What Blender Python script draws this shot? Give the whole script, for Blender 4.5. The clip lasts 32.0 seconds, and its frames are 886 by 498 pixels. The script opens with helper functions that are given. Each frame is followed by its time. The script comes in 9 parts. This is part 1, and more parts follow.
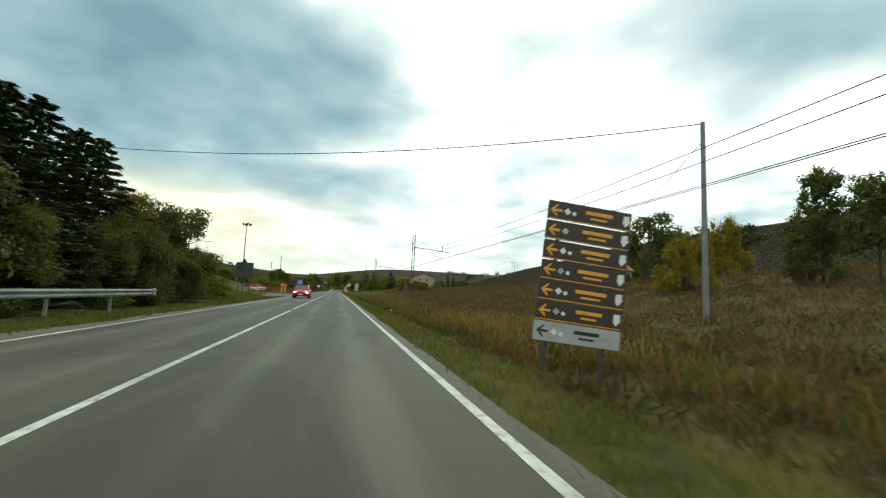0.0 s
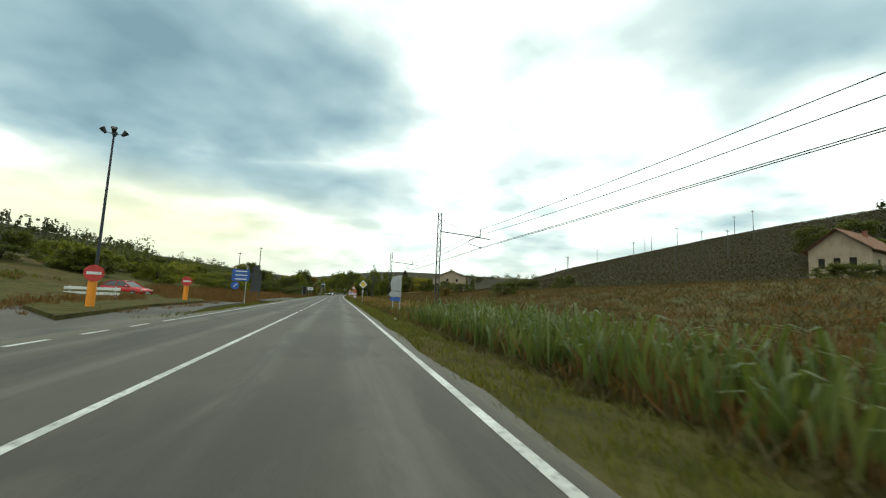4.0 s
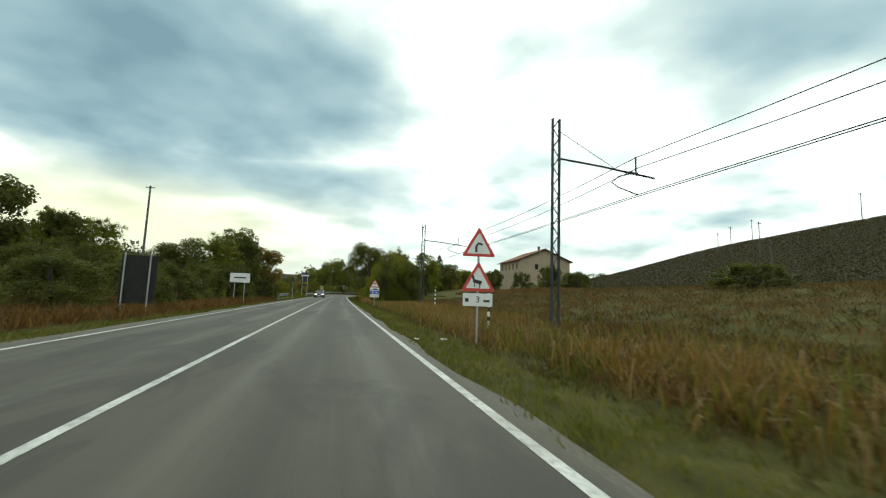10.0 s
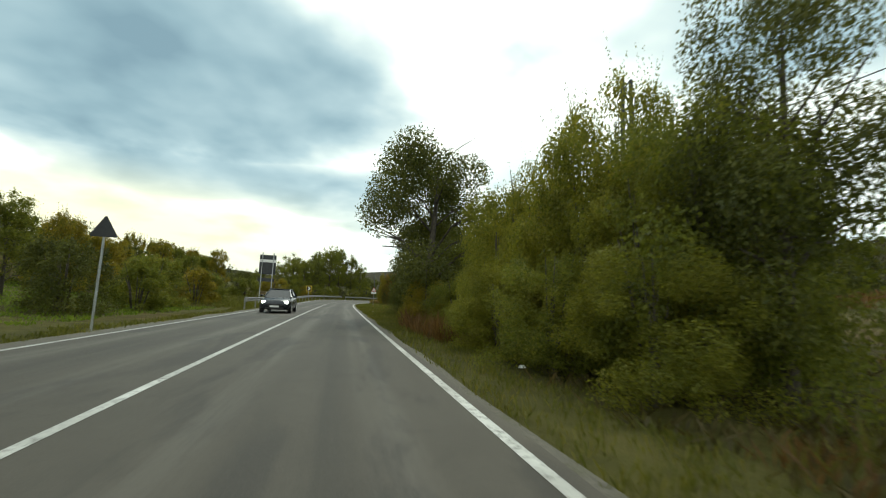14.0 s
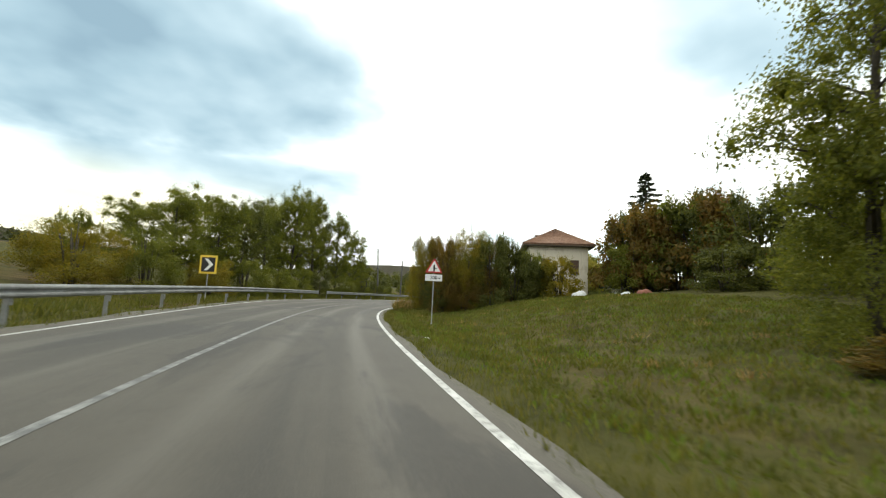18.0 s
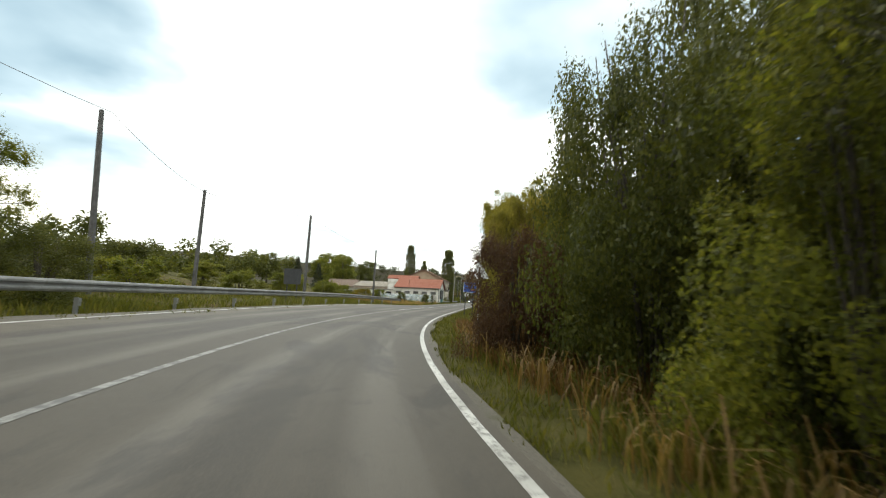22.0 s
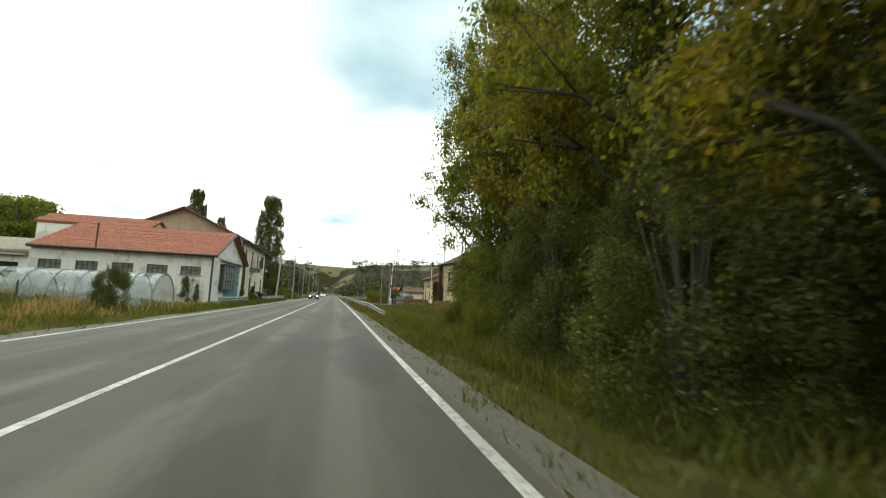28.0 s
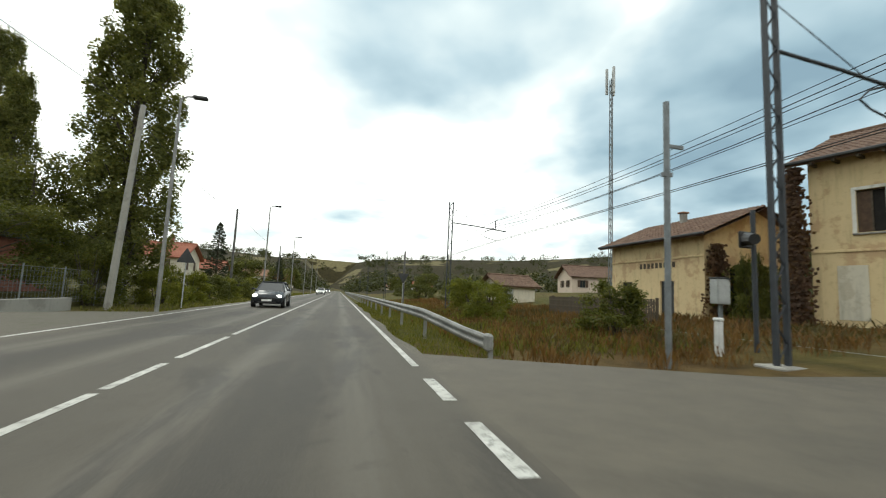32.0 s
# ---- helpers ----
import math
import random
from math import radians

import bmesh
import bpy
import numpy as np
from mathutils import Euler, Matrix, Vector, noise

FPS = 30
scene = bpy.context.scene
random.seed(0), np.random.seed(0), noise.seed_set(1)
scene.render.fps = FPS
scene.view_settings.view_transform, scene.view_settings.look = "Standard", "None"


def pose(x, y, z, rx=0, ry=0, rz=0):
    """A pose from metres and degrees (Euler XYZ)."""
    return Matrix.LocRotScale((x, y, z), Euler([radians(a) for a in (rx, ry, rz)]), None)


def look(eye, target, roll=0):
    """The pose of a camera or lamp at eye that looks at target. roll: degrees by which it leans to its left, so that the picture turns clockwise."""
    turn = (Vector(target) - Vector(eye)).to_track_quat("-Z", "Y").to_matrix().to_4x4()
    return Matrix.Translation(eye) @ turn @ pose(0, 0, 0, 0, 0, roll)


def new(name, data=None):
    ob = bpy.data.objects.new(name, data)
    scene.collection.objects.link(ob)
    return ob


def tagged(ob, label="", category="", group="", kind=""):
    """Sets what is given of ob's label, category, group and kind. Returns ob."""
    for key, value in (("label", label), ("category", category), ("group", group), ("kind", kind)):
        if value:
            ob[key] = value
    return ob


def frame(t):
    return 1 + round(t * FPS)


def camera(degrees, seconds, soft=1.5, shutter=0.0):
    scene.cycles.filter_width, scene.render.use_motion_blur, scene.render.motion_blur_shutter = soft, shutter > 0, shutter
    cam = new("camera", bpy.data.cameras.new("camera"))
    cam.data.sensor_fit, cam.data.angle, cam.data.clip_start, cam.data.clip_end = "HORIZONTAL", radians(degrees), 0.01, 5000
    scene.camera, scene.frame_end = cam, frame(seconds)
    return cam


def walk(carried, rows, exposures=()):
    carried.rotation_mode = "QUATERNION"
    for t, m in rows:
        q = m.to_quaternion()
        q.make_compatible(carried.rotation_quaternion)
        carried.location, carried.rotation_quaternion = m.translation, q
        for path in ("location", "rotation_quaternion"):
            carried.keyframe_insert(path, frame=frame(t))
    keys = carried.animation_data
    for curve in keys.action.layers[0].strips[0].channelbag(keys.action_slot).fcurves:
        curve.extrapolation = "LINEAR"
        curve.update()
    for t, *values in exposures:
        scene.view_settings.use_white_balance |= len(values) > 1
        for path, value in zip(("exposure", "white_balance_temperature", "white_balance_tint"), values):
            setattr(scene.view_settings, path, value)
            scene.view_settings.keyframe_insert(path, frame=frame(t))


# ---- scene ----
# ---- the camera and its way ----
cam = camera(92.0, 32.0, soft=1.15, shutter=0.12)
CAR_ROWS = [
    (0.0, 0.00, 0.00, 6.02, -2.59, 13.61),
    (0.5, 0.00, 8.58, 6.33, -2.45, 13.57),
    (1.0, 0.00, 17.15, 6.36, -2.19, 13.57),
    (1.5, 0.01, 25.64, 6.26, -2.30, 13.58),
    (2.0, 0.02, 33.97, 6.21, -2.64, 13.59),
    (2.5, 0.03, 42.21, 6.31, -2.37, 13.61),
    (3.0, 0.03, 50.42, 6.22, -2.36, 13.49),
    (3.5, 0.02, 58.60, 6.44, -2.37, 13.50),
    (4.0, 0.01, 66.74, 6.46, -2.41, 13.43),
    (4.5, -0.00, 74.89, 6.46, -2.46, 13.40),
    (5.0, -0.02, 83.08, 6.46, -2.57, 13.37),
    (5.5, -0.04, 91.34, 6.01, -2.86, 13.45),
    (6.0, -0.07, 99.70, 6.20, -2.84, 13.47),
    (6.5, -0.11, 108.12, 6.31, -2.89, 13.52),
    (7.0, -0.15, 116.50, 6.32, -2.71, 13.47),
    (7.5, -0.20, 124.81, 6.50, -2.67, 13.48),
    (8.0, -0.24, 133.02, 5.81, -2.68, 13.64),
    (8.5, -0.27, 141.19, 6.10, -2.26, 13.76),
    (9.0, -0.30, 149.43, 5.91, -1.97, 13.87),
    (9.5, -0.29, 157.59, 5.91, -1.97, 14.03),
    (10.0, -0.26, 165.50, 6.28, -2.02, 14.15),
    (10.5, -0.20, 173.41, 6.35, -2.06, 14.33),
    (11.0, -0.12, 181.65, 6.47, -2.04, 14.33),
    (11.5, -0.02, 189.74, 6.58, -2.05, 14.35),
    (12.0, 0.07, 197.11, 6.44, -2.20, 14.35),
    (12.5, 0.15, 203.86, 6.87, -2.74, 14.44),
    (13.0, 0.23, 210.13, 6.30, -2.62, 14.28),
    (13.5, 0.31, 216.20, 6.58, -2.52, 14.38),
    (14.0, 0.40, 222.41, 6.95, -2.52, 14.38),
    (14.5, 0.50, 228.92, 7.12, -2.42, 14.51),
    (15.0, 0.62, 235.88, 6.46, -2.42, 14.60),
    (15.5, 0.77, 243.29, 6.46, -2.43, 14.73),
    (16.0, 0.95, 251.13, 6.46, -2.49, 14.87),
    (16.5, 1.15, 259.32, 6.35, -2.63, 15.07),
    (17.0, 1.40, 267.73, 6.43, -2.51, 15.44),
    (17.5, 1.71, 276.25, 6.36, -2.54, 16.05),
    (18.0, 2.14, 284.71, 6.47, -2.71, 17.11),
    (18.5, 2.72, 292.92, 6.71, -2.61, 18.53),
    (19.0, 3.50, 300.65, 6.60, -2.19, 20.40),
    (19.5, 4.50, 307.91, 6.40, -1.51, 22.67),
    (20.0, 5.75, 314.72, 6.77, -2.03, 25.67),
    (20.5, 7.27, 321.03, 6.51, -2.06, 28.93),
    (21.0, 9.03, 326.79, 6.48, -2.21, 32.68),
    (21.5, 11.06, 332.10, 6.64, -2.32, 36.70),
    (22.0, 13.41, 337.11, 6.66, -2.46, 41.01),
    (22.5, 16.12, 341.87, 6.40, -2.27, 45.48),
    (23.0, 19.22, 346.48, 6.59, -1.99, 49.85),
    (23.5, 22.71, 350.92, 7.04, -1.99, 53.53),
    (24.0, 26.53, 355.20, 7.11, -2.49, 56.48),
    (24.5, 30.66, 359.39, 7.05, -2.42, 59.11),
    (25.0, 35.06, 363.57, 7.11, -2.32, 60.74),
    (25.5, 39.69, 367.82, 6.42, -2.48, 61.37),
    (26.0, 44.55, 372.22, 6.46, -2.42, 61.59),
    (26.5, 49.64, 376.78, 6.46, -2.39, 61.75),
    (27.0, 54.96, 381.52, 6.46, -2.36, 61.90),
    (27.5, 60.48, 386.41, 6.77, -2.29, 62.13),
    (28.0, 66.16, 391.43, 6.65, -2.41, 62.15),
    (28.5, 71.92, 396.51, 6.82, -2.67, 62.15),
    (29.0, 77.67, 401.60, 6.55, -2.46, 62.06),
    (29.5, 83.52, 406.78, 6.53, -2.48, 61.95),
    (30.0, 89.57, 412.16, 6.27, -2.60, 61.82),
    (30.5, 95.58, 417.54, 6.31, -2.46, 61.65),
    (31.0, 101.25, 422.62, 6.36, -2.29, 61.50),
    (31.5, 106.56, 427.40, 6.20, -2.45, 61.49),
    (32.0, 111.52, 431.87, 6.14, -2.65, 61.52),
]
walk(cam, [(t, pose(x, y, 1.15, 90 + pitch, 0, -yaw) @ pose(0, 0, 0, 0, 0, -lean)) for t, x, y, pitch, lean, yaw in CAR_ROWS],
     exposures=[(0.0, -0.18, 6440, -5), (12.0, -0.2, 6440, -6), (14.0, -0.05, 6520, -3), (17.0, 0.28, 6620, 3), (20.0, 0.36, 6620, 6), (23.0, 0.34, 6640, 5), (25.0, 0.28, 6620, -3), (28.5, 0.27, 6620, -2), (32.0, 0.1, 6620, 4)])

# ---- sky and sun ----
world = bpy.data.worlds.new("cloudy_sky")
scene.world = world
world.use_nodes = True


class Nodes:
    """Short-hand for building a node tree."""

    def __init__(self, tree):
        self.tree = tree
        tree.nodes.clear()

    def add(self, kind, inputs=None):
        n = self.tree.nodes.new(kind)
        for k, v in (inputs or {}).items():
            self.put(n.inputs[k], v)
        return n

    def put(self, socket, v):
        if isinstance(v, bpy.types.NodeSocket):
            self.tree.links.new(v, socket)
        elif isinstance(v, bpy.types.Node):
            self.tree.links.new(v.outputs[0], socket)
        else:
            socket.default_value = v

    def math(self, op, a, b=0.0, c=0.0, clamp=False):
        n = self.add("ShaderNodeMath", {0: a, 1: b, 2: c})
        n.operation = op
        n.use_clamp = clamp
        return n.outputs[0]

    def noise(self, vec, scale, detail=4.0, rough=0.55, dist=0.0):
        n = self.add("ShaderNodeTexNoise", {"Scale": scale, "Detail": detail, "Roughness": rough, "Distortion": dist})
        if vec is not None:
            self.put(n.inputs["Vector"], vec)
        return n.outputs["Fac"]

    def ramp(self, fac, stops):
        n = self.add("ShaderNodeValToRGB", {0: fac})
        els = n.color_ramp.elements
        while len(els) < len(stops):
            els.new(0.5)
        for e, (p, c) in zip(els, stops):
            e.position = p
            e.color = (*c, 1) if len(c) == 3 else c
        return n.outputs[0]

    def mix(self, fac, a, b, blend="MIX"):
        n = self.add("ShaderNodeMix")
        n.data_type, n.blend_type = "RGBA", blend
        for sock, v in ((n.inputs[0], fac), (n.inputs[6], a), (n.inputs[7], b)):
            if isinstance(v, tuple) and len(v) == 3:
                v = (*v, 1)
            self.put(sock, v)
        return n.outputs[2]

    def smooth(self, v, lo, hi):
        n = self.add("ShaderNodeMapRange", {0: v, 1: lo, 2: hi, 3: 0.0, 4: 1.0})
        n.interpolation_type = "SMOOTHSTEP"
        return n.outputs[0]


def build_sky(nt):
    g = Nodes(nt)
    co = g.add("ShaderNodeTexCoord")
    xyz = g.add("ShaderNodeSeparateXYZ", {0: co.outputs["Generated"]})
    az = g.math("ARCTAN2", xyz.outputs[0], xyz.outputs[1])
    el = g.math("ARCSINE", xyz.outputs[2])
    # cloud layer on a flat ceiling
    h = g.math("ADD", g.math("MAXIMUM", xyz.outputs[2], 0.0), 0.22)
    plane = g.add("ShaderNodeCombineXYZ", {0: g.math("DIVIDE", xyz.outputs[0], h), 1: g.math("DIVIDE", xyz.outputs[1], h)})
    big = g.noise(plane.outputs[0], 1.1, 5, 0.55, 0.3)
    fine = g.noise(plane.outputs[0], 3.0, 4, 0.45, 0.0)
    wob = g.math("MULTIPLY_ADD", g.math("SUBTRACT", big, 0.5), 0.75, g.math("MULTIPLY", g.math("SUBTRACT", fine, 0.5), 0.30))

    def bank(a0, aw, e0, ew, soft):
        # a bank of heavier cloud round one direction, with a ragged rim
        da = g.math("DIVIDE", g.math("SUBTRACT", az, radians(a0)), radians(aw))
        de = g.math("DIVIDE", g.math("SUBTRACT", el, radians(e0)), radians(ew))
        r = g.math("SQRT", g.math("ADD", g.math("MULTIPLY", da, da), g.math("MULTIPLY", de, de)))
        return g.smooth(g.math("ADD", g.math("SUBTRACT", 1.0, r), wob), -soft, soft)

    dark = g.math("MAXIMUM", bank(-25, 31, 25, 11.5, 0.30), bank(106, 29, 19, 18, 0.45))
    dark = g.math("MAXIMUM", dark, g.math("MULTIPLY", bank(-10, 22, 13.6, 3.2, 0.6), 0.75))
    dark = g.math("MAXIMUM", dark, g.math("MULTIPLY", bank(60, 26, 34, 11, 0.6), 0.75))
    broken = g.smooth(g.math("ADD", big, g.math("MULTIPLY", fine, 0.4)), 0.62, 0.95)
    dark = g.math("MAXIMUM", dark, g.math("MULTIPLY", broken, 0.45))
    mass = g.noise(plane.outputs[0], 1.9, 3, 0.5, 0.2)
    swell = g.math("ADD", g.math("MULTIPLY", g.math("SUBTRACT", fine, 0.5), 0.7), g.math("MULTIPLY", g.math("SUBTRACT", mass, 0.5), 1.1))
    tone = g.math("ADD", g.math("MULTIPLY", dark, 0.8), swell, clamp=True)
    cloud = g.ramp(tone, [(0.0, (1.6, 1.62, 1.6)), (0.3, (0.95, 1.04, 1.06)), (0.6, (0.58, 0.73, 0.82)), (0.85, (0.38, 0.53, 0.63)), (1.0, (0.28, 0.41, 0.51))])
    sky = g.add("ShaderNodeTexSky")
    sky.sky_type, sky.sun_disc, sky.sun_elevation, sky.sun_rotation = "NISHITA", False, radians(48), radians(18)
    blue = g.mix(1.0, sky.outputs[0], (0.12, 0.12, 0.12), "MULTIPLY")
    col = g.mix(0.93, blue, cloud)
    # warm light low over the hills
    warm = g.math("MULTIPLY", g.smooth(el, radians(15), radians(7)), bank(-30, 26, 6, 12, 0.6))
    col = g.mix(g.math("MULTIPLY", warm, 0.7), col, (1.25, 1.12, 0.72))
    low = g.smooth(el, radians(9), radians(1))
    col = g.mix(g.math("MULTIPLY", low, 0.55), col, (0.95, 0.97, 0.92))
    bg = g.add("ShaderNodeBackground", {"Color": col, "Strength": 1.0})
    out = g.add("ShaderNodeOutputWorld")
    nt.links.new(bg.outputs[0], out.inputs[0])


build_sky(world.node_tree)
sun = new("sun", bpy.data.lights.new("sun", "SUN"))
sun.data.energy, sun.data.angle, sun.data.color = 0.9, radians(16), (1.0, 0.96, 0.9)
sun.matrix_world = look((20, 60, 70), (0, 0, 0))

# ---- materials ----
MATS = {}


def principled(name, build):
    """A node material; build(g, bsdf) sets it up."""
    m = bpy.data.materials.new(name)
    m.use_nodes = True
    g = Nodes(m.node_tree)
    b = g.add("ShaderNodeBsdfPrincipled")
    out = g.add("ShaderNodeOutputMaterial")
    m.node_tree.links.new(b.outputs[0], out.inputs[0])
    build(g, b)
    MATS[name] = m
    return m


def coords(g):
    return g.add("ShaderNodeNewGeometry").outputs["Position"]


def obj_coords(g):
    return g.add("ShaderNodeTexCoord").outputs["Object"]


def bump(g, b, height, strength=0.3, dist=0.02):
    n = g.add("ShaderNodeBump", {"Height": height, "Strength": strength, "Distance": dist})
    g.put(b.inputs["Normal"], n.outputs[0])


def plain(name, col, rough=0.6, metal=0.0, vary=0.25, scale=3.0, bumpy=0.15, dirt=(0.12, 0.10, 0.08), dirty=0.25):
    """Paint, metal or plaster with grain and uneven dirt."""
    def build(g, b):
        co = obj_coords(g)
        n1 = g.noise(co, scale, 5, 0.6)
        n2 = g.noise(co, scale * 9, 3, 0.6)
        dark = tuple(c * (1 - vary) for c in col)
        c = g.mix(g.smooth(n1, 0.35, 0.7), dark, col)
        c = g.mix(g.math("MULTIPLY", g.smooth(n2, 0.5, 0.8), dirty), c, dirt)
        g.put(b.inputs["Base Color"], c)
        g.put(b.inputs["Roughness"], g.math("MULTIPLY_ADD", n2, 0.25, rough - 0.12))
        b.inputs["Metallic"].default_value = metal
        bump(g, b, n2, bumpy, 0.01)
    return principled(name, build)


def leafy(name, a, b_, c, back=0.35, rough=0.55):
    """Leaves or blades: three tints, light shining through."""
    m = bpy.data.materials.new(name)
    m.use_nodes = True
    g = Nodes(m.node_tree)
    geo = g.add("ShaderNodeNewGeometry")
    info = g.add("ShaderNodeObjectInfo")
    f = g.math("FRACT", g.math("ADD", geo.outputs["Random Per Island"], g.math("MULTIPLY", info.outputs["Random"], 0.35)))
    patch = g.noise(geo.outputs["Position"], 0.55, 3, 0.6)
    col = g.ramp(g.math("ADD", g.math("MULTIPLY", f, 0.55), g.math("MULTIPLY_ADD", patch, 1.1, -0.3), clamp=True),
                 [(0.0, a), (0.5, b_), (1.0, c)])
    dif = g.add("ShaderNodeBsdfPrincipled", {"Base Color": col, "Roughness": rough})
    dif.inputs["Specular IOR Level"].default_value = 0.25
    tr = g.add("ShaderNodeBsdfTranslucent", {"Color": g.mix(1.0, col, (1.25, 1.2, 0.7), "MULTIPLY")})
    mix = g.add("ShaderNodeMixShader", {0: back, 1: dif.outputs[0], 2: tr.outputs[0]})
    out = g.add("ShaderNodeOutputMaterial")
    m.node_tree.links.new(mix.outputs[0], out.inputs[0])
    MATS[name] = m
    return m


def asphalt_build(g, b):
    co = coords(g)
    uv = g.add("ShaderNodeUVMap")
    uv.uv_map = "road"
    x = g.add("ShaderNodeSeparateXYZ", {0: uv.outputs[0]})
    grain = g.noise(co, 60, 2, 0.7)
    chips = g.noise(co, 17, 3, 0.7)
    mid = g.noise(co, 1.7, 5, 0.65)
    longm = g.add("ShaderNodeCombineXYZ", {0: g.math("MULTIPLY", x.outputs[0], 1.3), 1: g.math("MULTIPLY", x.outputs[1], 0.045)})
    streak = g.noise(longm.outputs[0], 1.6, 4, 0.6)
    big = g.noise(co, 0.16, 3, 0.5)
    base = g.ramp(g.math("ADD", g.math("MULTIPLY", mid, 0.4), g.math("MULTIPLY", big, 0.6)),
                  [(0.3, (0.0514, 0.0450, 0.0342)), (0.7, (0.0792, 0.0700, 0.0540))])
    # bands: paler polished wheel tracks, dark binder and oil between them
    lane = g.math("ABSOLUTE", g.math("SUBTRACT", g.math("ABSOLUTE", g.math("ADD", x.outputs[0], 3.6)), 1.85))
    wander = g.math("MULTIPLY", g.math("SUBTRACT", g.noise(longm.outputs[0], 0.7, 3, 0.5), 0.5), 0.7)
    lane = g.math("ADD", lane, wander)
    track = g.math("MULTIPLY", g.smooth(g.math("ABSOLUTE", g.math("SUBTRACT", lane, 0.8)), 0.4, 0.05), g.smooth(streak, 0.3, 0.55))
    base = g.mix(g.math("MULTIPLY", track, 0.6), base, (0.1000, 0.0890, 0.0700))
    mid_dark = g.math("MULTIPLY", g.smooth(lane, 0.7, 0.05), g.smooth(streak, 0.32, 0.6))
    base = g.mix(g.math("MULTIPLY", mid_dark, 0.8), base, (0.0385, 0.0350, 0.0279))
    # old repairs and damp stains in long uneven blotches
    stretch = g.add("ShaderNodeCombineXYZ", {0: x.outputs[0], 1: g.math("MULTIPLY", x.outputs[1], 0.28)})
    blot = g.smooth(g.noise(stretch.outputs[0], 0.62, 6, 0.62, 0.5), 0.5, 0.6)
    base = g.mix(g.math("MULTIPLY", blot, 0.85), base, (0.0370, 0.0335, 0.0275))
    spots = g.smooth(g.noise(co, 2.6, 4, 0.7, 0.6), 0.6, 0.7)
    base = g.mix(g.math("MULTIPLY", spots, 0.4), base, (0.0342, 0.0310, 0.0252))
    base = g.mix(g.math("MULTIPLY", g.smooth(g.noise(longm.outputs[0], 4.5, 5, 0.7), 0.5, 0.75), 0.35), base, (0.0428, 0.0390, 0.0315))
    base = g.mix(g.math("MULTIPLY", g.smooth(grain, 0.45, 0.75), 0.45), base, (0.1231, 0.1080, 0.0846))
    base = g.mix(g.math("MULTIPLY", g.smooth(chips, 0.55, 0.75), 0.3), base, (0.0321, 0.0300, 0.0252))
    # dusty rims
    rim = g.smooth(g.math("ABSOLUTE", g.math("ADD", x.outputs[0], 3.45)), 3.3, 3.8)
    base = g.mix(g.math("MULTIPLY", rim, g.math("MULTIPLY", mid, 0.8)), base, (0.1284, 0.1100, 0.0810))
    g.put(b.inputs["Base Color"], base)
    g.put(b.inputs["Roughness"], g.math("MULTIPLY_ADD", grain, 0.2, g.math("MULTIPLY_ADD", track, -0.08, 0.66)))
    b.inputs["Specular IOR Level"].default_value = 0.35
    bump(g, b, g.math("ADD", grain, g.math("MULTIPLY", chips, 0.5)), 0.4, 0.01)


principled("asphalt", asphalt_build)


def paint_build(g, b):
    co = coords(g)
    n = g.noise(co, 9, 5, 0.7)
    n2 = g.noise(co, 60, 2, 0.7)
    worn = g.smooth(g.math("ADD", n, g.math("MULTIPLY", n2, 0.4)), 0.66, 0.88)
    wide = g.noise(co, 0.8, 4, 0.6)
    fresh = g.mix(g.smooth(wide, 0.4, 0.65), (0.40, 0.395, 0.36), (0.58, 0.58, 0.54))
    g.put(b.inputs["Base Color"], g.mix(worn, fresh, (0.16, 0.155, 0.14)))
    b.inputs["Roughness"].default_value = 0.6
    bump(g, b, n2, 0.3, 0.005)


principled("road_paint", paint_build)


def worn_paint_build(g, b):
    co = coords(g)
    n = g.noise(co, 5, 5, 0.7)
    n2 = g.noise(co, 50, 2, 0.7)
    worn = g.smooth(g.math("ADD", n, g.math("MULTIPLY", n2, 0.5)), 0.6, 0.85)
    g.put(b.inputs["Base Color"], g.mix(worn, (0.24, 0.24, 0.22), (0.09, 0.088, 0.082)))
    b.inputs["Roughness"].default_value = 0.7


principled("road_paint_worn", worn_paint_build)


def soil_build(g, b):
    co = coords(g)
    n1 = g.noise(co, 0.05, 5, 0.6)
    n2 = g.noise(co, 0.9, 6, 0.65)
    n3 = g.noise(co, 14, 4, 0.7)
    green = g.ramp(n2, [(0.3, (0.042, 0.042, 0.012)), (0.55, (0.085, 0.078, 0.022)), (0.8, (0.13, 0.11, 0.04))])
    rust = g.ramp(n2, [(0.3, (0.048, 0.032, 0.014)), (0.55, (0.105, 0.068, 0.028)), (0.8, (0.16, 0.115, 0.052))])
    c = g.mix(g.smooth(n1, 0.48, 0.66), green, rust)
    c = g.mix(g.math("MULTIPLY", g.smooth(n3, 0.55, 0.8), 0.5), c, (0.03, 0.026, 0.014))
    g.put(b.inputs["Base Color"], c)
    b.inputs["Roughness"].default_value = 0.95
    b.inputs["Specular IOR Level"].default_value = 0.1
    bump(g, b, g.math("ADD", n3, g.math("MULTIPLY", n2, 1.5)), 0.7, 0.12)


principled("meadow_soil", soil_build)


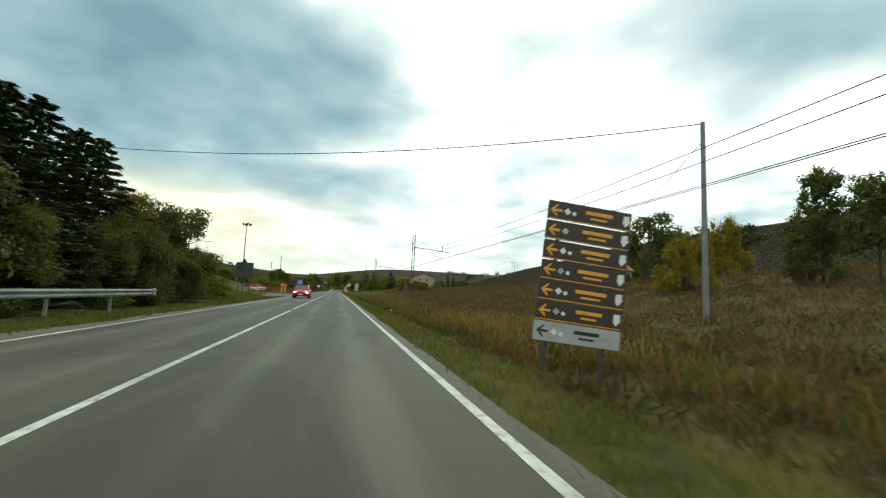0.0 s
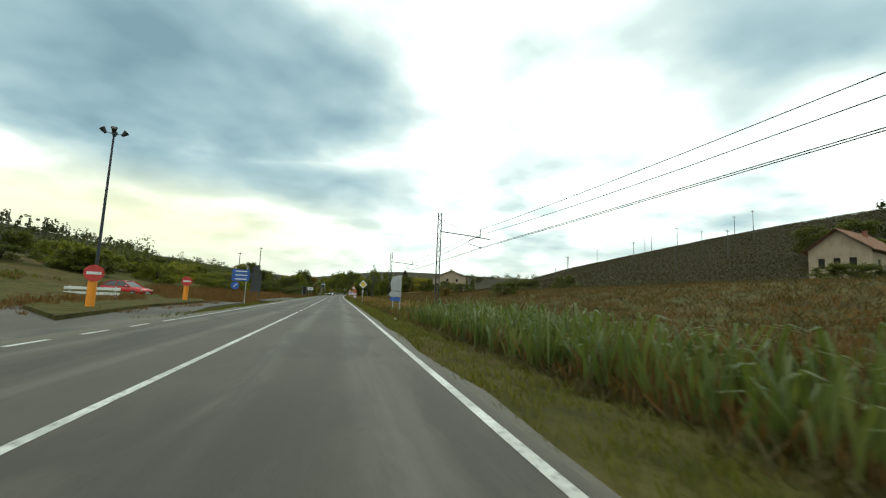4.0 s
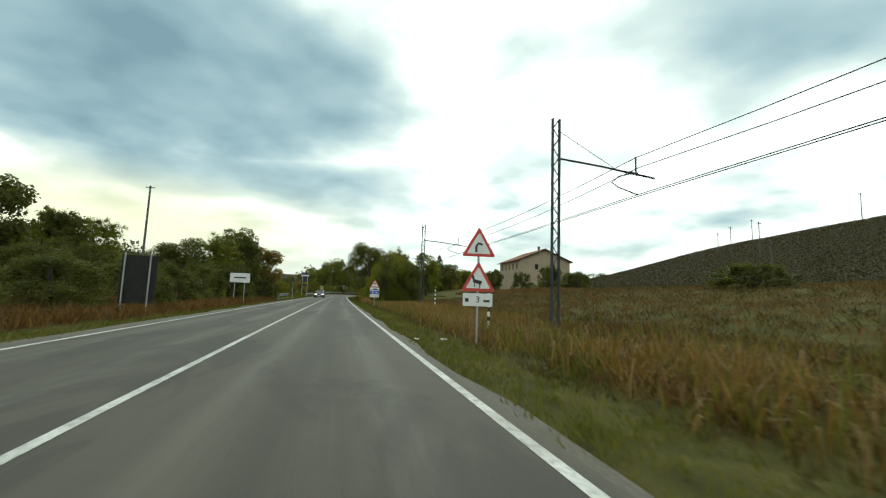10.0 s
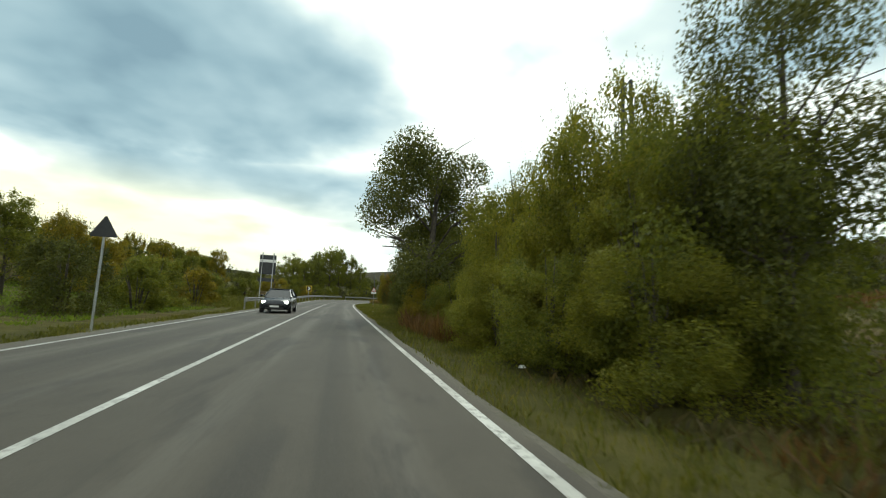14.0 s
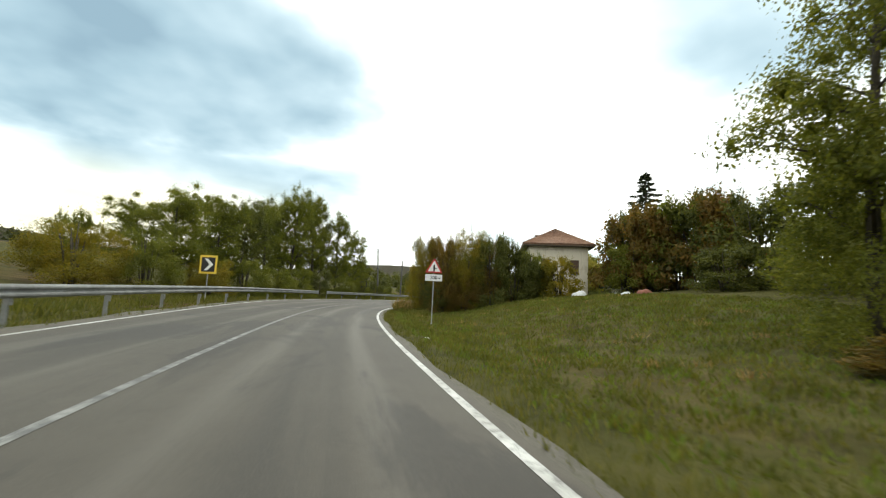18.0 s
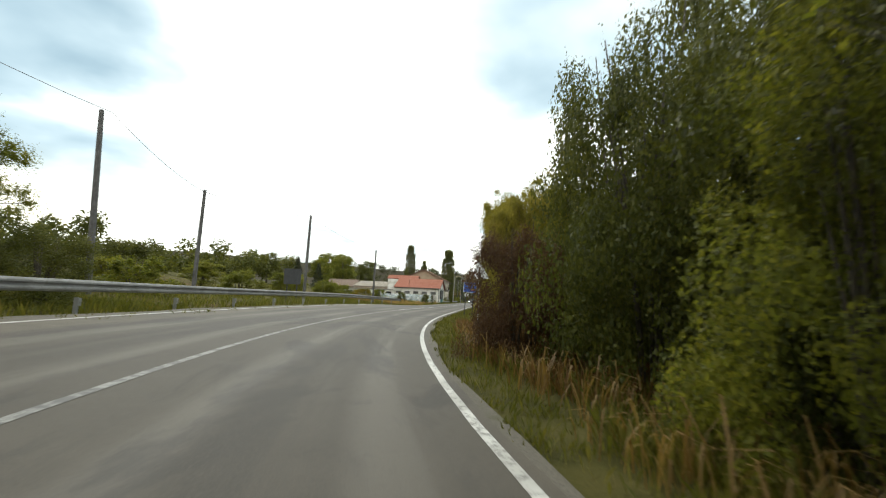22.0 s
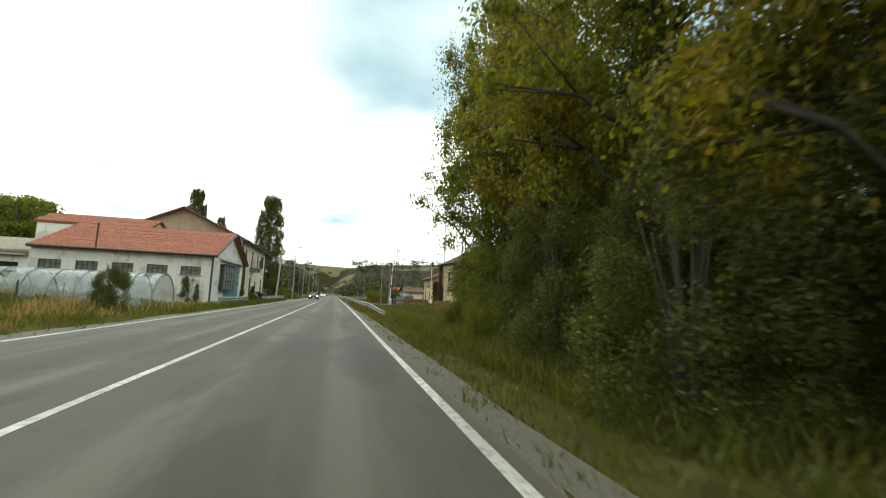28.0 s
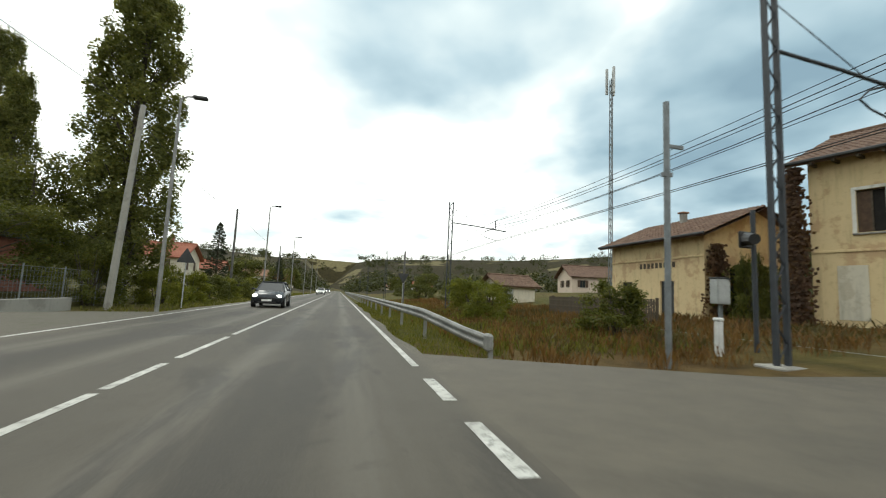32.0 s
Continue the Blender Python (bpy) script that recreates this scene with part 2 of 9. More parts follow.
def gravel_build(g, b):
    co = coords(g)
    n = g.noise(co, 30, 4, 0.7)
    n1 = g.noise(co, 2.2, 4, 0.6)
    c = g.ramp(n, [(0.3, (0.07, 0.062, 0.048)), (0.7, (0.15, 0.135, 0.105))])
    c = g.mix(g.math("MULTIPLY", g.smooth(n1, 0.5, 0.7), 0.6), c, (0.07, 0.07, 0.03))
    g.put(b.inputs["Base Color"], c)
    b.inputs["Roughness"].default_value = 0.92
    bump(g, b, n, 0.6, 0.03)


principled("shoulder_gravel", gravel_build)


def hill_build(g, b):
    co = coords(g)
    xyz = g.add("ShaderNodeSeparateXYZ", {0: co})
    n1 = g.noise(co, 0.012, 4, 0.55)
    n2 = g.noise(co, 0.25, 6, 0.7)
    rows = g.math("SINE", g.math("MULTIPLY", g.math("ADD", g.math("MULTIPLY", xyz.outputs[0], 0.35), xyz.outputs[1]), 2.4))
    wood = g.ramp(n2, [(0.3, (0.018, 0.0155, 0.006)), (0.6, (0.038, 0.031, 0.012)), (0.8, (0.062, 0.048, 0.019))])
    vine = g.mix(g.smooth(rows, -0.2, 0.6), (0.026, 0.022, 0.010), wood)
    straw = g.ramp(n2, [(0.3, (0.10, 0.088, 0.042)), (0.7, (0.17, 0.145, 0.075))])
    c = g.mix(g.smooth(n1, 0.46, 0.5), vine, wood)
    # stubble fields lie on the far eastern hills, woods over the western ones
    # their pale straw colour also stands in for haze over the distance
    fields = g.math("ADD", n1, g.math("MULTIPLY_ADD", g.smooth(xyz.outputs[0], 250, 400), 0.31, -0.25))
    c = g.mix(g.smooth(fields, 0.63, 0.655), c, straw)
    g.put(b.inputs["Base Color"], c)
    b.inputs["Roughness"].default_value = 0.95
    b.inputs["Specular IOR Level"].default_value = 0.1
    bump(g, b, n2, 0.8, 0.6)


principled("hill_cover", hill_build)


def plaster(name, col, stain, amount, patch=None):
    def build(g, b):
        co = obj_coords(g)
        n1 = g.noise(co, 0.7, 6, 0.65)
        n2 = g.noise(co, 5, 5, 0.65)
        n3 = g.noise(co, 40, 3, 0.7)
        drip = g.add("ShaderNodeMapping", {0: co, 3: (2.2, 2.2, 0.25)})
        n4 = g.noise(drip.outputs[0], 1.6, 5, 0.6)
        c = g.mix(g.smooth(n1, 0.52, 0.6), col, stain)
        c = g.mix(amount, col, c)
        if patch:
            # one large area where the top coat has come off
            (cx, cz), (rx, rz), tone = patch
            xyz = g.add("ShaderNodeSeparateXYZ", {0: co}).outputs
            dx = g.math("POWER", g.math("ABSOLUTE", g.math("DIVIDE", g.math("SUBTRACT", xyz[0], cx), rx)), 3.0)
            dz = g.math("POWER", g.math("ABSOLUTE", g.math("DIVIDE", g.math("SUBTRACT", xyz[2], cz), rz)), 3.0)
            edge = g.math("ADD", g.math("ADD", dx, dz), g.math("MULTIPLY", g.math("SUBTRACT", g.noise(co, 1.9, 7, 0.75), 0.5), 4.6))
            c = g.mix(g.math("MULTIPLY", g.math("SUBTRACT", 1.0, g.smooth(edge, 0.5, 1.5)), 0.85), c, tone)
        c = g.mix(g.math("MULTIPLY", g.smooth(n4, 0.5, 0.8), 0.5), c, tuple(v * 0.45 for v in col))
        c = g.mix(g.math("MULTIPLY", g.smooth(n2, 0.5, 0.75), 0.3), c, tuple(v * 0.6 for v in stain))
        g.put(b.inputs["Base Color"], c)
        b.inputs["Roughness"].default_value = 0.9
        bump(g, b, g.math("ADD", n3, n2), 0.3, 0.015)
    return principled(name, build)


plaster("plaster_white", (0.68, 0.66, 0.60), (0.40, 0.37, 0.30), 0.6)
plaster("plaster_cream", (0.58, 0.53, 0.42), (0.44, 0.38, 0.28), 0.7)
plaster("plaster_ochre", (0.62, 0.48, 0.27), (0.46, 0.30, 0.17), 0.8)
plaster("plaster_peeled", (0.62, 0.48, 0.27), (0.46, 0.30, 0.17), 0.8, ((3.1, 4.4), (3.2, 3.3), (0.56, 0.25, 0.12)))
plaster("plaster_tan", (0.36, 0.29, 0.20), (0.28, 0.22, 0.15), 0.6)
plaster("plaster_pale", (0.55, 0.45, 0.36), (0.42, 0.33, 0.26), 0.6)
plaster("concrete", (0.30, 0.29, 0.26), (0.19, 0.18, 0.16), 0.6)


def tiles(name, a, b_, c_):
    def build(g, b):
        co = obj_coords(g)
        geo = g.add("ShaderNodeNewGeometry")
        n = g.noise(co, 1.3, 5, 0.65)
        n2 = g.noise(co, 12, 3, 0.6)
        v = g.add("ShaderNodeTexVoronoi", {"Vector": co, "Scale": 3.5})
        f = g.math("ADD", g.math("MULTIPLY", n, 0.6), g.math("MULTIPLY", v.outputs["Distance"], 0.45))
        c = g.ramp(f, [(0.25, a), (0.5, b_), (0.75, c_)])
        c = g.mix(g.math("MULTIPLY", g.smooth(n2, 0.55, 0.8), 0.45), c, (0.10, 0.09, 0.07))
        g.put(b.inputs["Base Color"], c)
        b.inputs["Roughness"].default_value = 0.88
        bump(g, b, n2, 0.4, 0.02)
    return principled(name, build)


tiles("tiles_old", (0.15, 0.085, 0.055), (0.24, 0.13, 0.08), (0.30, 0.19, 0.13))
tiles("tiles_brown", (0.075, 0.045, 0.032), (0.12, 0.068, 0.045), (0.17, 0.11, 0.075))
tiles("tiles_red", (0.21, 0.072, 0.042), (0.29, 0.10, 0.058), (0.33, 0.14, 0.09))
tiles("tiles_pale", (0.22, 0.20, 0.16), (0.30, 0.27, 0.22), (0.36, 0.33, 0.27))
tiles("tiles_grey", (0.12, 0.095, 0.075), (0.18, 0.13, 0.10), (0.24, 0.18, 0.13))

plain("galvanised", (0.30, 0.30, 0.285), 0.68, 0.3, 0.35, 1.5, 0.12, (0.13, 0.11, 0.085), 0.55)
plain("rail_steel", (0.30, 0.31, 0.30), 0.6, 0.3, 0.3, 2.0, 0.15, (0.12, 0.09, 0.06), 0.4)
plain("mast_steel", (0.036, 0.043, 0.052), 0.65, 0.1, 0.3, 4.0)
plain("mast_grey", (0.22, 0.24, 0.25), 0.6, 0.4, 0.3, 4.0)
plain("sign_back", (0.05, 0.052, 0.055), 0.7, 0.1, 0.3, 3.0)
plain("cabinet_grey", (0.17, 0.175, 0.165), 0.6, 0.1, 0.3, 3.0, 0.1, (0.10, 0.08, 0.06), 0.5)
plain("sign_grey", (0.42, 0.43, 0.42), 0.5, 0.3, 0.2, 3.0)
plain("sign_white", (0.74, 0.74, 0.72), 0.4, 0.0, 0.1, 6.0, 0.02, (0.3, 0.28, 0.24), 0.15)
plain("sign_red", (0.55, 0.045, 0.035), 0.4, 0.0, 0.15, 6.0, 0.02)
plain("sign_orange", (0.85, 0.30, 0.02), 0.4, 0.0, 0.1, 6.0, 0.02)
plain("sign_yellow", (0.72, 0.50, 0.05), 0.4, 0.0, 0.1, 6.0, 0.02)
plain("sign_black", (0.015, 0.015, 0.015), 0.5, 0.0, 0.1, 6.0, 0.02)
plain("sign_blue", (0.02, 0.10, 0.42), 0.4, 0.0, 0.15, 6.0, 0.02)
plain("sign_amber", (0.74, 0.34, 0.035), 0.4, 0.0, 0.1, 6.0, 0.02)
plain("sign_brown", (0.035, 0.023, 0.015), 0.5, 0.0, 0.2, 6.0, 0.02)
plain("old_wood", (0.10, 0.075, 0.05), 0.85, 0.0, 0.4, 6.0, 0.4)
plain("pole_wood", (0.13, 0.125, 0.12), 0.85, 0.0, 0.4, 6.0, 0.4)
plain("shutter_brown", (0.10, 0.055, 0.03), 0.75, 0.0, 0.4, 5.0, 0.3)
plain("door_teal", (0.04, 0.20, 0.20), 0.6, 0.1, 0.35, 2.5, 0.15, (0.16, 0.12, 0.09), 0.4)
# near-black standing in for shade inside openings; also one door's paint
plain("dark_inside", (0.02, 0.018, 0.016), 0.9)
plain("cable", (0.02, 0.02, 0.022), 0.6, 0.3)
plain("board_dark", (0.022, 0.021, 0.02), 0.9, 0.0, 0.3, 3.0, 0.2)
plain("rubber", (0.018, 0.018, 0.018), 0.8)
plain("bark", (0.09, 0.075, 0.055), 0.95, 0.0, 0.45, 6.0, 0.8)
plain("bark_grey", (0.17, 0.155, 0.135), 0.95, 0.0, 0.4, 6.0, 0.8)
plain("stone_white", (0.66, 0.66, 0.64), 0.8, 0.0, 0.2, 3.0, 0.3)
plain("brick_red", (0.30, 0.12, 0.08), 0.9, 0.0, 0.3, 4.0, 0.4)
plain("car_grey", (0.17, 0.17, 0.165), 0.28, 0.7, 0.1, 2.0, 0.0, (0.1, 0.1, 0.1), 0.1)
plain("car_red", (0.42, 0.012, 0.012), 0.25, 0.1, 0.1, 2.0, 0.0, (0.1, 0.05, 0.05), 0.1)
plain("car_dark", (0.03, 0.034, 0.04), 0.25, 0.4, 0.1, 2.0, 0.0, (0.1, 0.1, 0.1), 0.1)
plain("car_white", (0.62, 0.62, 0.6), 0.28, 0.0, 0.1, 2.0, 0.0, (0.3, 0.3, 0.3), 0.1)
plain("film_plastic", (0.40, 0.50, 0.50), 0.4, 0.0, 0.4, 2.0)
next(n for n in MATS["film_plastic"].node_tree.nodes if n.type == "BSDF_PRINCIPLED").inputs["Alpha"].default_value = 0.42


def glass_build(g, b):
    b.inputs["Base Color"].default_value = (0.02, 0.024, 0.026, 1)
    g.put(b.inputs["Roughness"], g.math("MULTIPLY_ADD", g.noise(obj_coords(g), 4, 3), 0.12, 0.02))
    b.inputs["Specular IOR Level"].default_value = 0.6


principled("window_glass", glass_build)
plain("dusty_glass", (0.20, 0.20, 0.19), 0.35, 0.0, 0.5, 3.0, 0.05)
plain("rusty_pipe", (0.13, 0.06, 0.035), 0.85, 0.1, 0.4, 8.0, 0.2)


def glow(name, col, power):
    def build(g, b):
        b.inputs["Base Color"].default_value = (*col, 1)
        b.inputs["Emission Color"].default_value = (*col, 1)
        b.inputs["Emission Strength"].default_value = power
    return principled(name, build)


glow("headlight_glow", (1.0, 0.98, 0.92), 6.0)

leafy("leaf_acacia", (0.060, 0.074, 0.014), (0.135, 0.15, 0.024), (0.24, 0.23, 0.04), 0.58)
leafy("leaf_dark", (0.040, 0.049, 0.013), (0.082, 0.092, 0.019), (0.155, 0.15, 0.028), 0.42)
leafy("leaf_autumn", (0.075, 0.085, 0.015), (0.19, 0.165, 0.02), (0.33, 0.225, 0.02), 0.55)
leafy("leaf_rust", (0.062, 0.062, 0.015), (0.145, 0.105, 0.022), (0.24, 0.125, 0.03), 0.48)
leafy("leaf_wine", (0.045, 0.028, 0.016), (0.085, 0.045, 0.026), (0.13, 0.075, 0.03), 0.4)
leafy("leaf_conifer", (0.018, 0.025, 0.012), (0.032, 0.042, 0.018), (0.055, 0.065, 0.026), 0.2)
leafy("leaf_poplar", (0.055, 0.064, 0.022), (0.115, 0.125, 0.038), (0.22, 0.215, 0.07), 0.52)
leafy("leaf_light", (0.08, 0.095, 0.016), (0.175, 0.18, 0.026), (0.30, 0.27, 0.04), 0.58)
# turning leaves, paled further: haze over the woods put into the colour
leafy("leaf_turning_hazy", (0.10, 0.105, 0.022), (0.215, 0.195, 0.036), (0.36, 0.285, 0.052), 0.6)
leafy("leaf_vine", (0.040, 0.033, 0.011), (0.053, 0.043, 0.014), (0.068, 0.054, 0.018), 0.15)
leafy("leaf_far", (0.022, 0.028, 0.009), (0.042, 0.048, 0.013), (0.078, 0.078, 0.02), 0.25)
leafy("grass_green", (0.05, 0.060, 0.010), (0.105, 0.11, 0.018), (0.19, 0.165, 0.04), 0.4)
leafy("grass_rust", (0.064, 0.036, 0.013), (0.130, 0.071, 0.024), (0.215, 0.122, 0.046), 0.35)
leafy("grass_straw", (0.17, 0.105, 0.04), (0.30, 0.195, 0.08), (0.42, 0.32, 0.16), 0.4)
leafy("grass_fresh", (0.07, 0.11, 0.012), (0.12, 0.17, 0.02), (0.18, 0.22, 0.035), 0.45)
leafy("grass_gold", (0.09, 0.054, 0.018), (0.18, 0.112, 0.036), (0.30, 0.20, 0.075), 0.4)
leafy("weed_olive", (0.035, 0.030, 0.012), (0.075, 0.062, 0.020), (0.12, 0.085, 0.032), 0.35)
leafy("reed_green", (0.05, 0.075, 0.02), (0.10, 0.13, 0.035), (0.17, 0.18, 0.07), 0.4)

# ---- helpers for meshes ----


def add_mesh(name, verts, faces, mat, parent=None, smooth=False, label=""):
    me = bpy.data.meshes.new(name)
    me.from_pydata([tuple(v) for v in verts], [], faces)
    me.update()
    for m in ([mat] if isinstance(mat, str) else mat):
        me.materials.append(MATS[m])
    if smooth:
        me.shade_smooth()
    ob = new(name, me)
    if parent is not None:
        ob.parent = parent
    if label:
        ob["label"] = label
    return ob


def cloud_mesh(name, v, f, mat, parent=None):
    """A mesh from arrays of triangles or quads (many small pieces)."""
    me = bpy.data.meshes.new(name)
    n, k = f.shape
    me.vertices.add(len(v))
    me.vertices.foreach_set("co", np.ascontiguousarray(v, dtype=np.float32).ravel())
    me.loops.add(n * k)
    me.loops.foreach_set("vertex_index", np.ascontiguousarray(f, dtype=np.int32).ravel())
    me.polygons.add(n)
    me.polygons.foreach_set("loop_start", np.arange(0, n * k, k, dtype=np.int32))
    me.update(calc_edges=True)
    me.materials.append(MATS[mat])
    ob = new(name, me)
    if parent is not None:
        ob.parent = parent
    return ob


def part(name, bm, mat, parent=None, label="", smooth=False):
    """Links a bmesh as one mesh object under a thing or a part."""
    me = bpy.data.meshes.new(name)
    bm.to_mesh(me)
    bm.free()
    me.materials.append(MATS[mat])
    if smooth:
        me.shade_smooth()
    ob = new(name, me)
    if parent is not None:
        ob.parent = parent
    if label:
        ob["label"] = label
    return ob


def thing(name, m, label="", category="", group="", kind=""):
    ob = new(name)
    ob.empty_display_size = 0.3
    ob.matrix_world = m
    return tagged(ob, label, category, group, kind)


def box(bm, x0, x1, y0, y1, z0, z1, bev=0.0):
    geo = bmesh.ops.create_cube(bm, size=1.0)
    vs = geo["verts"]
    for v in vs:
        v.co = Vector((x0 + (v.co.x + 0.5) * (x1 - x0), y0 + (v.co.y + 0.5) * (y1 - y0), z0 + (v.co.z + 0.5) * (z1 - z0)))
    if bev > 0:
        es = list({e for v in vs for e in v.link_edges})
        bmesh.ops.bevel(bm, geom=es, offset=bev, segments=1, affect="EDGES")
    return bm


def boxes(*dims, bev=0.0):
    bm = bmesh.new()
    for d in dims:
        box(bm, *d, bev=bev)
    return bm


def tube(bm, pts, radii, sides=8, caps=True):
    """A round bar along points."""
    pts = [Vector(p) for p in pts]
    if not isinstance(radii, (list, tuple)):
        radii = [radii] * len(pts)
    rings = []
    for i, p in enumerate(pts):
        d = (pts[min(i + 1, len(pts) - 1)] - pts[max(i - 1, 0)]).normalized()
        a = d.cross(Vector((0.13, 0.98, 0.11)) if abs(d.y) < 0.9 else Vector((1, 0.1, 0))).normalized()
        b = d.cross(a)
        rings.append([bm.verts.new(p + radii[i] * (math.cos(t) * a + math.sin(t) * b))
                      for t in [2 * math.pi * k / sides for k in range(sides)]])
    for r0, r1 in zip(rings, rings[1:]):
        for k in range(sides):
            bm.faces.new((r0[k], r0[(k + 1) % sides], r1[(k + 1) % sides], r1[k]))
    if caps:
        bm.faces.new(rings[0][::-1])
        bm.faces.new(rings[-1])
    return bm


def bar(pts, r, sides=8):
    return tube(bmesh.new(), pts, r, sides)


def plate(outline, y0, y1):
    """A flat plate with this outline in x, z, from y0 to y1 (its face looks along -y)."""
    bm = bmesh.new()
    a = [bm.verts.new((x, y0, z)) for x, z in outline]
    b = [bm.verts.new((x, y1, z)) for x, z in outline]
    bm.faces.new(a)
    bm.faces.new(b[::-1])
    n = len(a)
    for i in range(n):
        bm.faces.new((a[i], b[i], b[(i + 1) % n], a[(i + 1) % n]))
    bmesh.ops.recalc_face_normals(bm, faces=bm.faces)
    return bm


def rect(x0, x1, z0, z1, r=0.0):
    if r <= 0:
        return [(x0, z0), (x1, z0), (x1, z1), (x0, z1)]
    out = []
    for cx, cz, a0 in ((x1 - r, z0 + r, -90), (x1 - r, z1 - r, 0), (x0 + r, z1 - r, 90), (x0 + r, z0 + r, 180)):
        for k in range(4):
            a = radians(a0 + 30 * k)
            out.append((cx + r * math.cos(a), cz + r * math.sin(a)))
    return out


def disc(cx, cz, r, n=28):
    return [(cx + r * math.cos(2 * math.pi * k / n), cz + r * math.sin(2 * math.pi * k / n)) for k in range(n)]


def ring_plate(cx, cz, r0, r1, y0, y1, n=28):
    bm = bmesh.new()
    rows = []
    for r, y in ((r0, y0), (r1, y0), (r1, y1), (r0, y1)):
        rows.append([bm.verts.new((cx + r * math.cos(2 * math.pi * k / n), y, cz + r * math.sin(2 * math.pi * k / n))) for k in range(n)])
    for i in range(4):
        a, b = rows[i], rows[(i + 1) % 4]
        for k in range(n):
            bm.faces.new((a[k], a[(k + 1) % n], b[(k + 1) % n], b[k]))
    bmesh.ops.recalc_face_normals(bm, faces=bm.faces)
    return bm


def writing(name, body, size, mat, parent, m, bold=0.0):
    """Letters as a thin mesh in the built-in font, standing in x, z and facing -y."""
    cu = bpy.data.curves.new(name, "FONT")
    cu.body, cu.size, cu.extrude, cu.align_x, cu.align_y, cu.offset = body, size, 0.002, "CENTER", "CENTER", bold
    tmp = bpy.data.objects.new(name, cu)
    me = bpy.data.meshes.new_from_object(tmp)
    bpy.data.objects.remove(tmp)
    me.materials.clear()
    me.materials.append(MATS[mat])
    me.transform(m @ pose(0, 0, 0, 90, 0, 0))
    ob = new(name, me)
    ob.parent = parent
    return ob


# ---- the line of the road: stations along the right-hand edge line ----
CURVE = [0.06, 0.02, -0.01, 0.04, -0.06, -0.18, -0.06, 0.1, 0.36, 0.27, 0.09, 0.34, 0.3, 0.25, 1.52, 4.42, 10.39, 15.82, 8.17, -0.15, 0.39, 0.33, -0.21, -0.16, -0.07]   # bend per km every 20 m
ST0, ST1 = -120, 1300


def build_line():
    k = lambda s: float(np.interp(s, np.arange(len(CURVE)) * 20.0, CURVE)) / 1000 if 0 <= s <= 474 else 0.0
    xs, ys, hs = {0: 1.4300}, {0: -0.0025}, {0: -0.0001}
    for s in range(0, ST1):
        h1 = hs[s] + (k(s) + k(s + 1)) / 2
        hm = (hs[s] + h1) / 2
        xs[s + 1], ys[s + 1], hs[s + 1] = xs[s] + math.sin(hm), ys[s] + math.cos(hm), h1
    for s in range(0, ST0, -1):
        xs[s - 1], ys[s - 1], hs[s - 1] = xs[s] - math.sin(hs[0]), ys[s] - math.cos(hs[0]), hs[0]
    r = range(ST0, ST1 + 1)
    return np.array([xs[s] for s in r]), np.array([ys[s] for s in r]), np.array([hs[s] for s in r])


LX, LY, LH = build_line()
LS = np.arange(ST0, ST1 + 1).astype(float)


def sstep(v, a, b):
    t = np.clip((v - a) / (b - a), 0, 1)
    return t * t * (3 - 2 * t)


def bank(s):
    """The bend is banked: its outer side stands higher."""
    return 0.055 * sstep(s, 270, 320) * sstep(s, 408, 372)


def at(s, o, z=0.0):
    """Station s along the road, o metres to the right of its edge line."""
    h = np.interp(s, LS, LH)
    z += float(bank(np.array(s))) * (min(max(-o, -0.6), 14.0) - 1.35)
    return Vector((np.interp(s, LS, LX) + o * math.cos(h), np.interp(s, LS, LY) - o * math.sin(h), z))


def put(s, o, z=0.0, turn=0.0, lean=0.0, tip=0.0):
    """A pose on the roadside: local y runs along the road, x to the right of it. turn: degrees to the left."""
    p = at(s, o, z)
    return pose(p.x, p.y, p.z, tip, lean, turn - math.degrees(np.interp(s, LS, LH)))


def off_road(x, y):
    """Station and offset of many points (arrays)."""
    s = np.empty(len(x))
    o = np.empty(len(x))
    for i in range(0, len(x), 4000):
        dx = x[i:i + 4000, None] - LX[None, ::3]
        dy = y[i:i + 4000, None] - LY[None, ::3]
        j = np.argmin(dx * dx + dy * dy, axis=1) * 3
        ex, ey = x[i:i + 4000] - LX[j], y[i:i + 4000] - LY[j]
        o[i:i + 4000] = ex * np.cos(LH[j]) - ey * np.sin(LH[j])
        s[i:i + 4000] = LS[j] + ex * np.sin(LH[j]) + ey * np.cos(LH[j])
    return s, o


HILLS = [  # x, y, radius across, radius along, turn, height
    (-330, 520, 150, 260, 20, 27), (-230, 800, 160, 260, -10, 22), (-460, 180, 200, 240, 0, 26),
    (900, 1150, 330, 520, 30, 66), (480, 1180, 200, 340, 20, 34), (1150, 620, 330, 560, -20, 62), (760, 300, 170, 300, -15, 30),
    (1000, 100, 300, 400, 0, 70), (150, 1250, 260, 420, 0, 60), (-900, 900, 500, 700, 0, 80), (-900, -300, 500, 600, 0, 70), (600, -500, 400, 500, 0, 60),
]


def ripple(x, y, k, seed):
    r = random.Random(seed)
    z = np.zeros_like(x)
    for i in range(5):
        a = r.uniform(0, 6.3)
        f = k * 1.7 ** i
        z += np.sin(f * (x * math.cos(a) + y * math.sin(a)) + r.uniform(0, 6.3)) / 1.5 ** i
    return z / 2.2


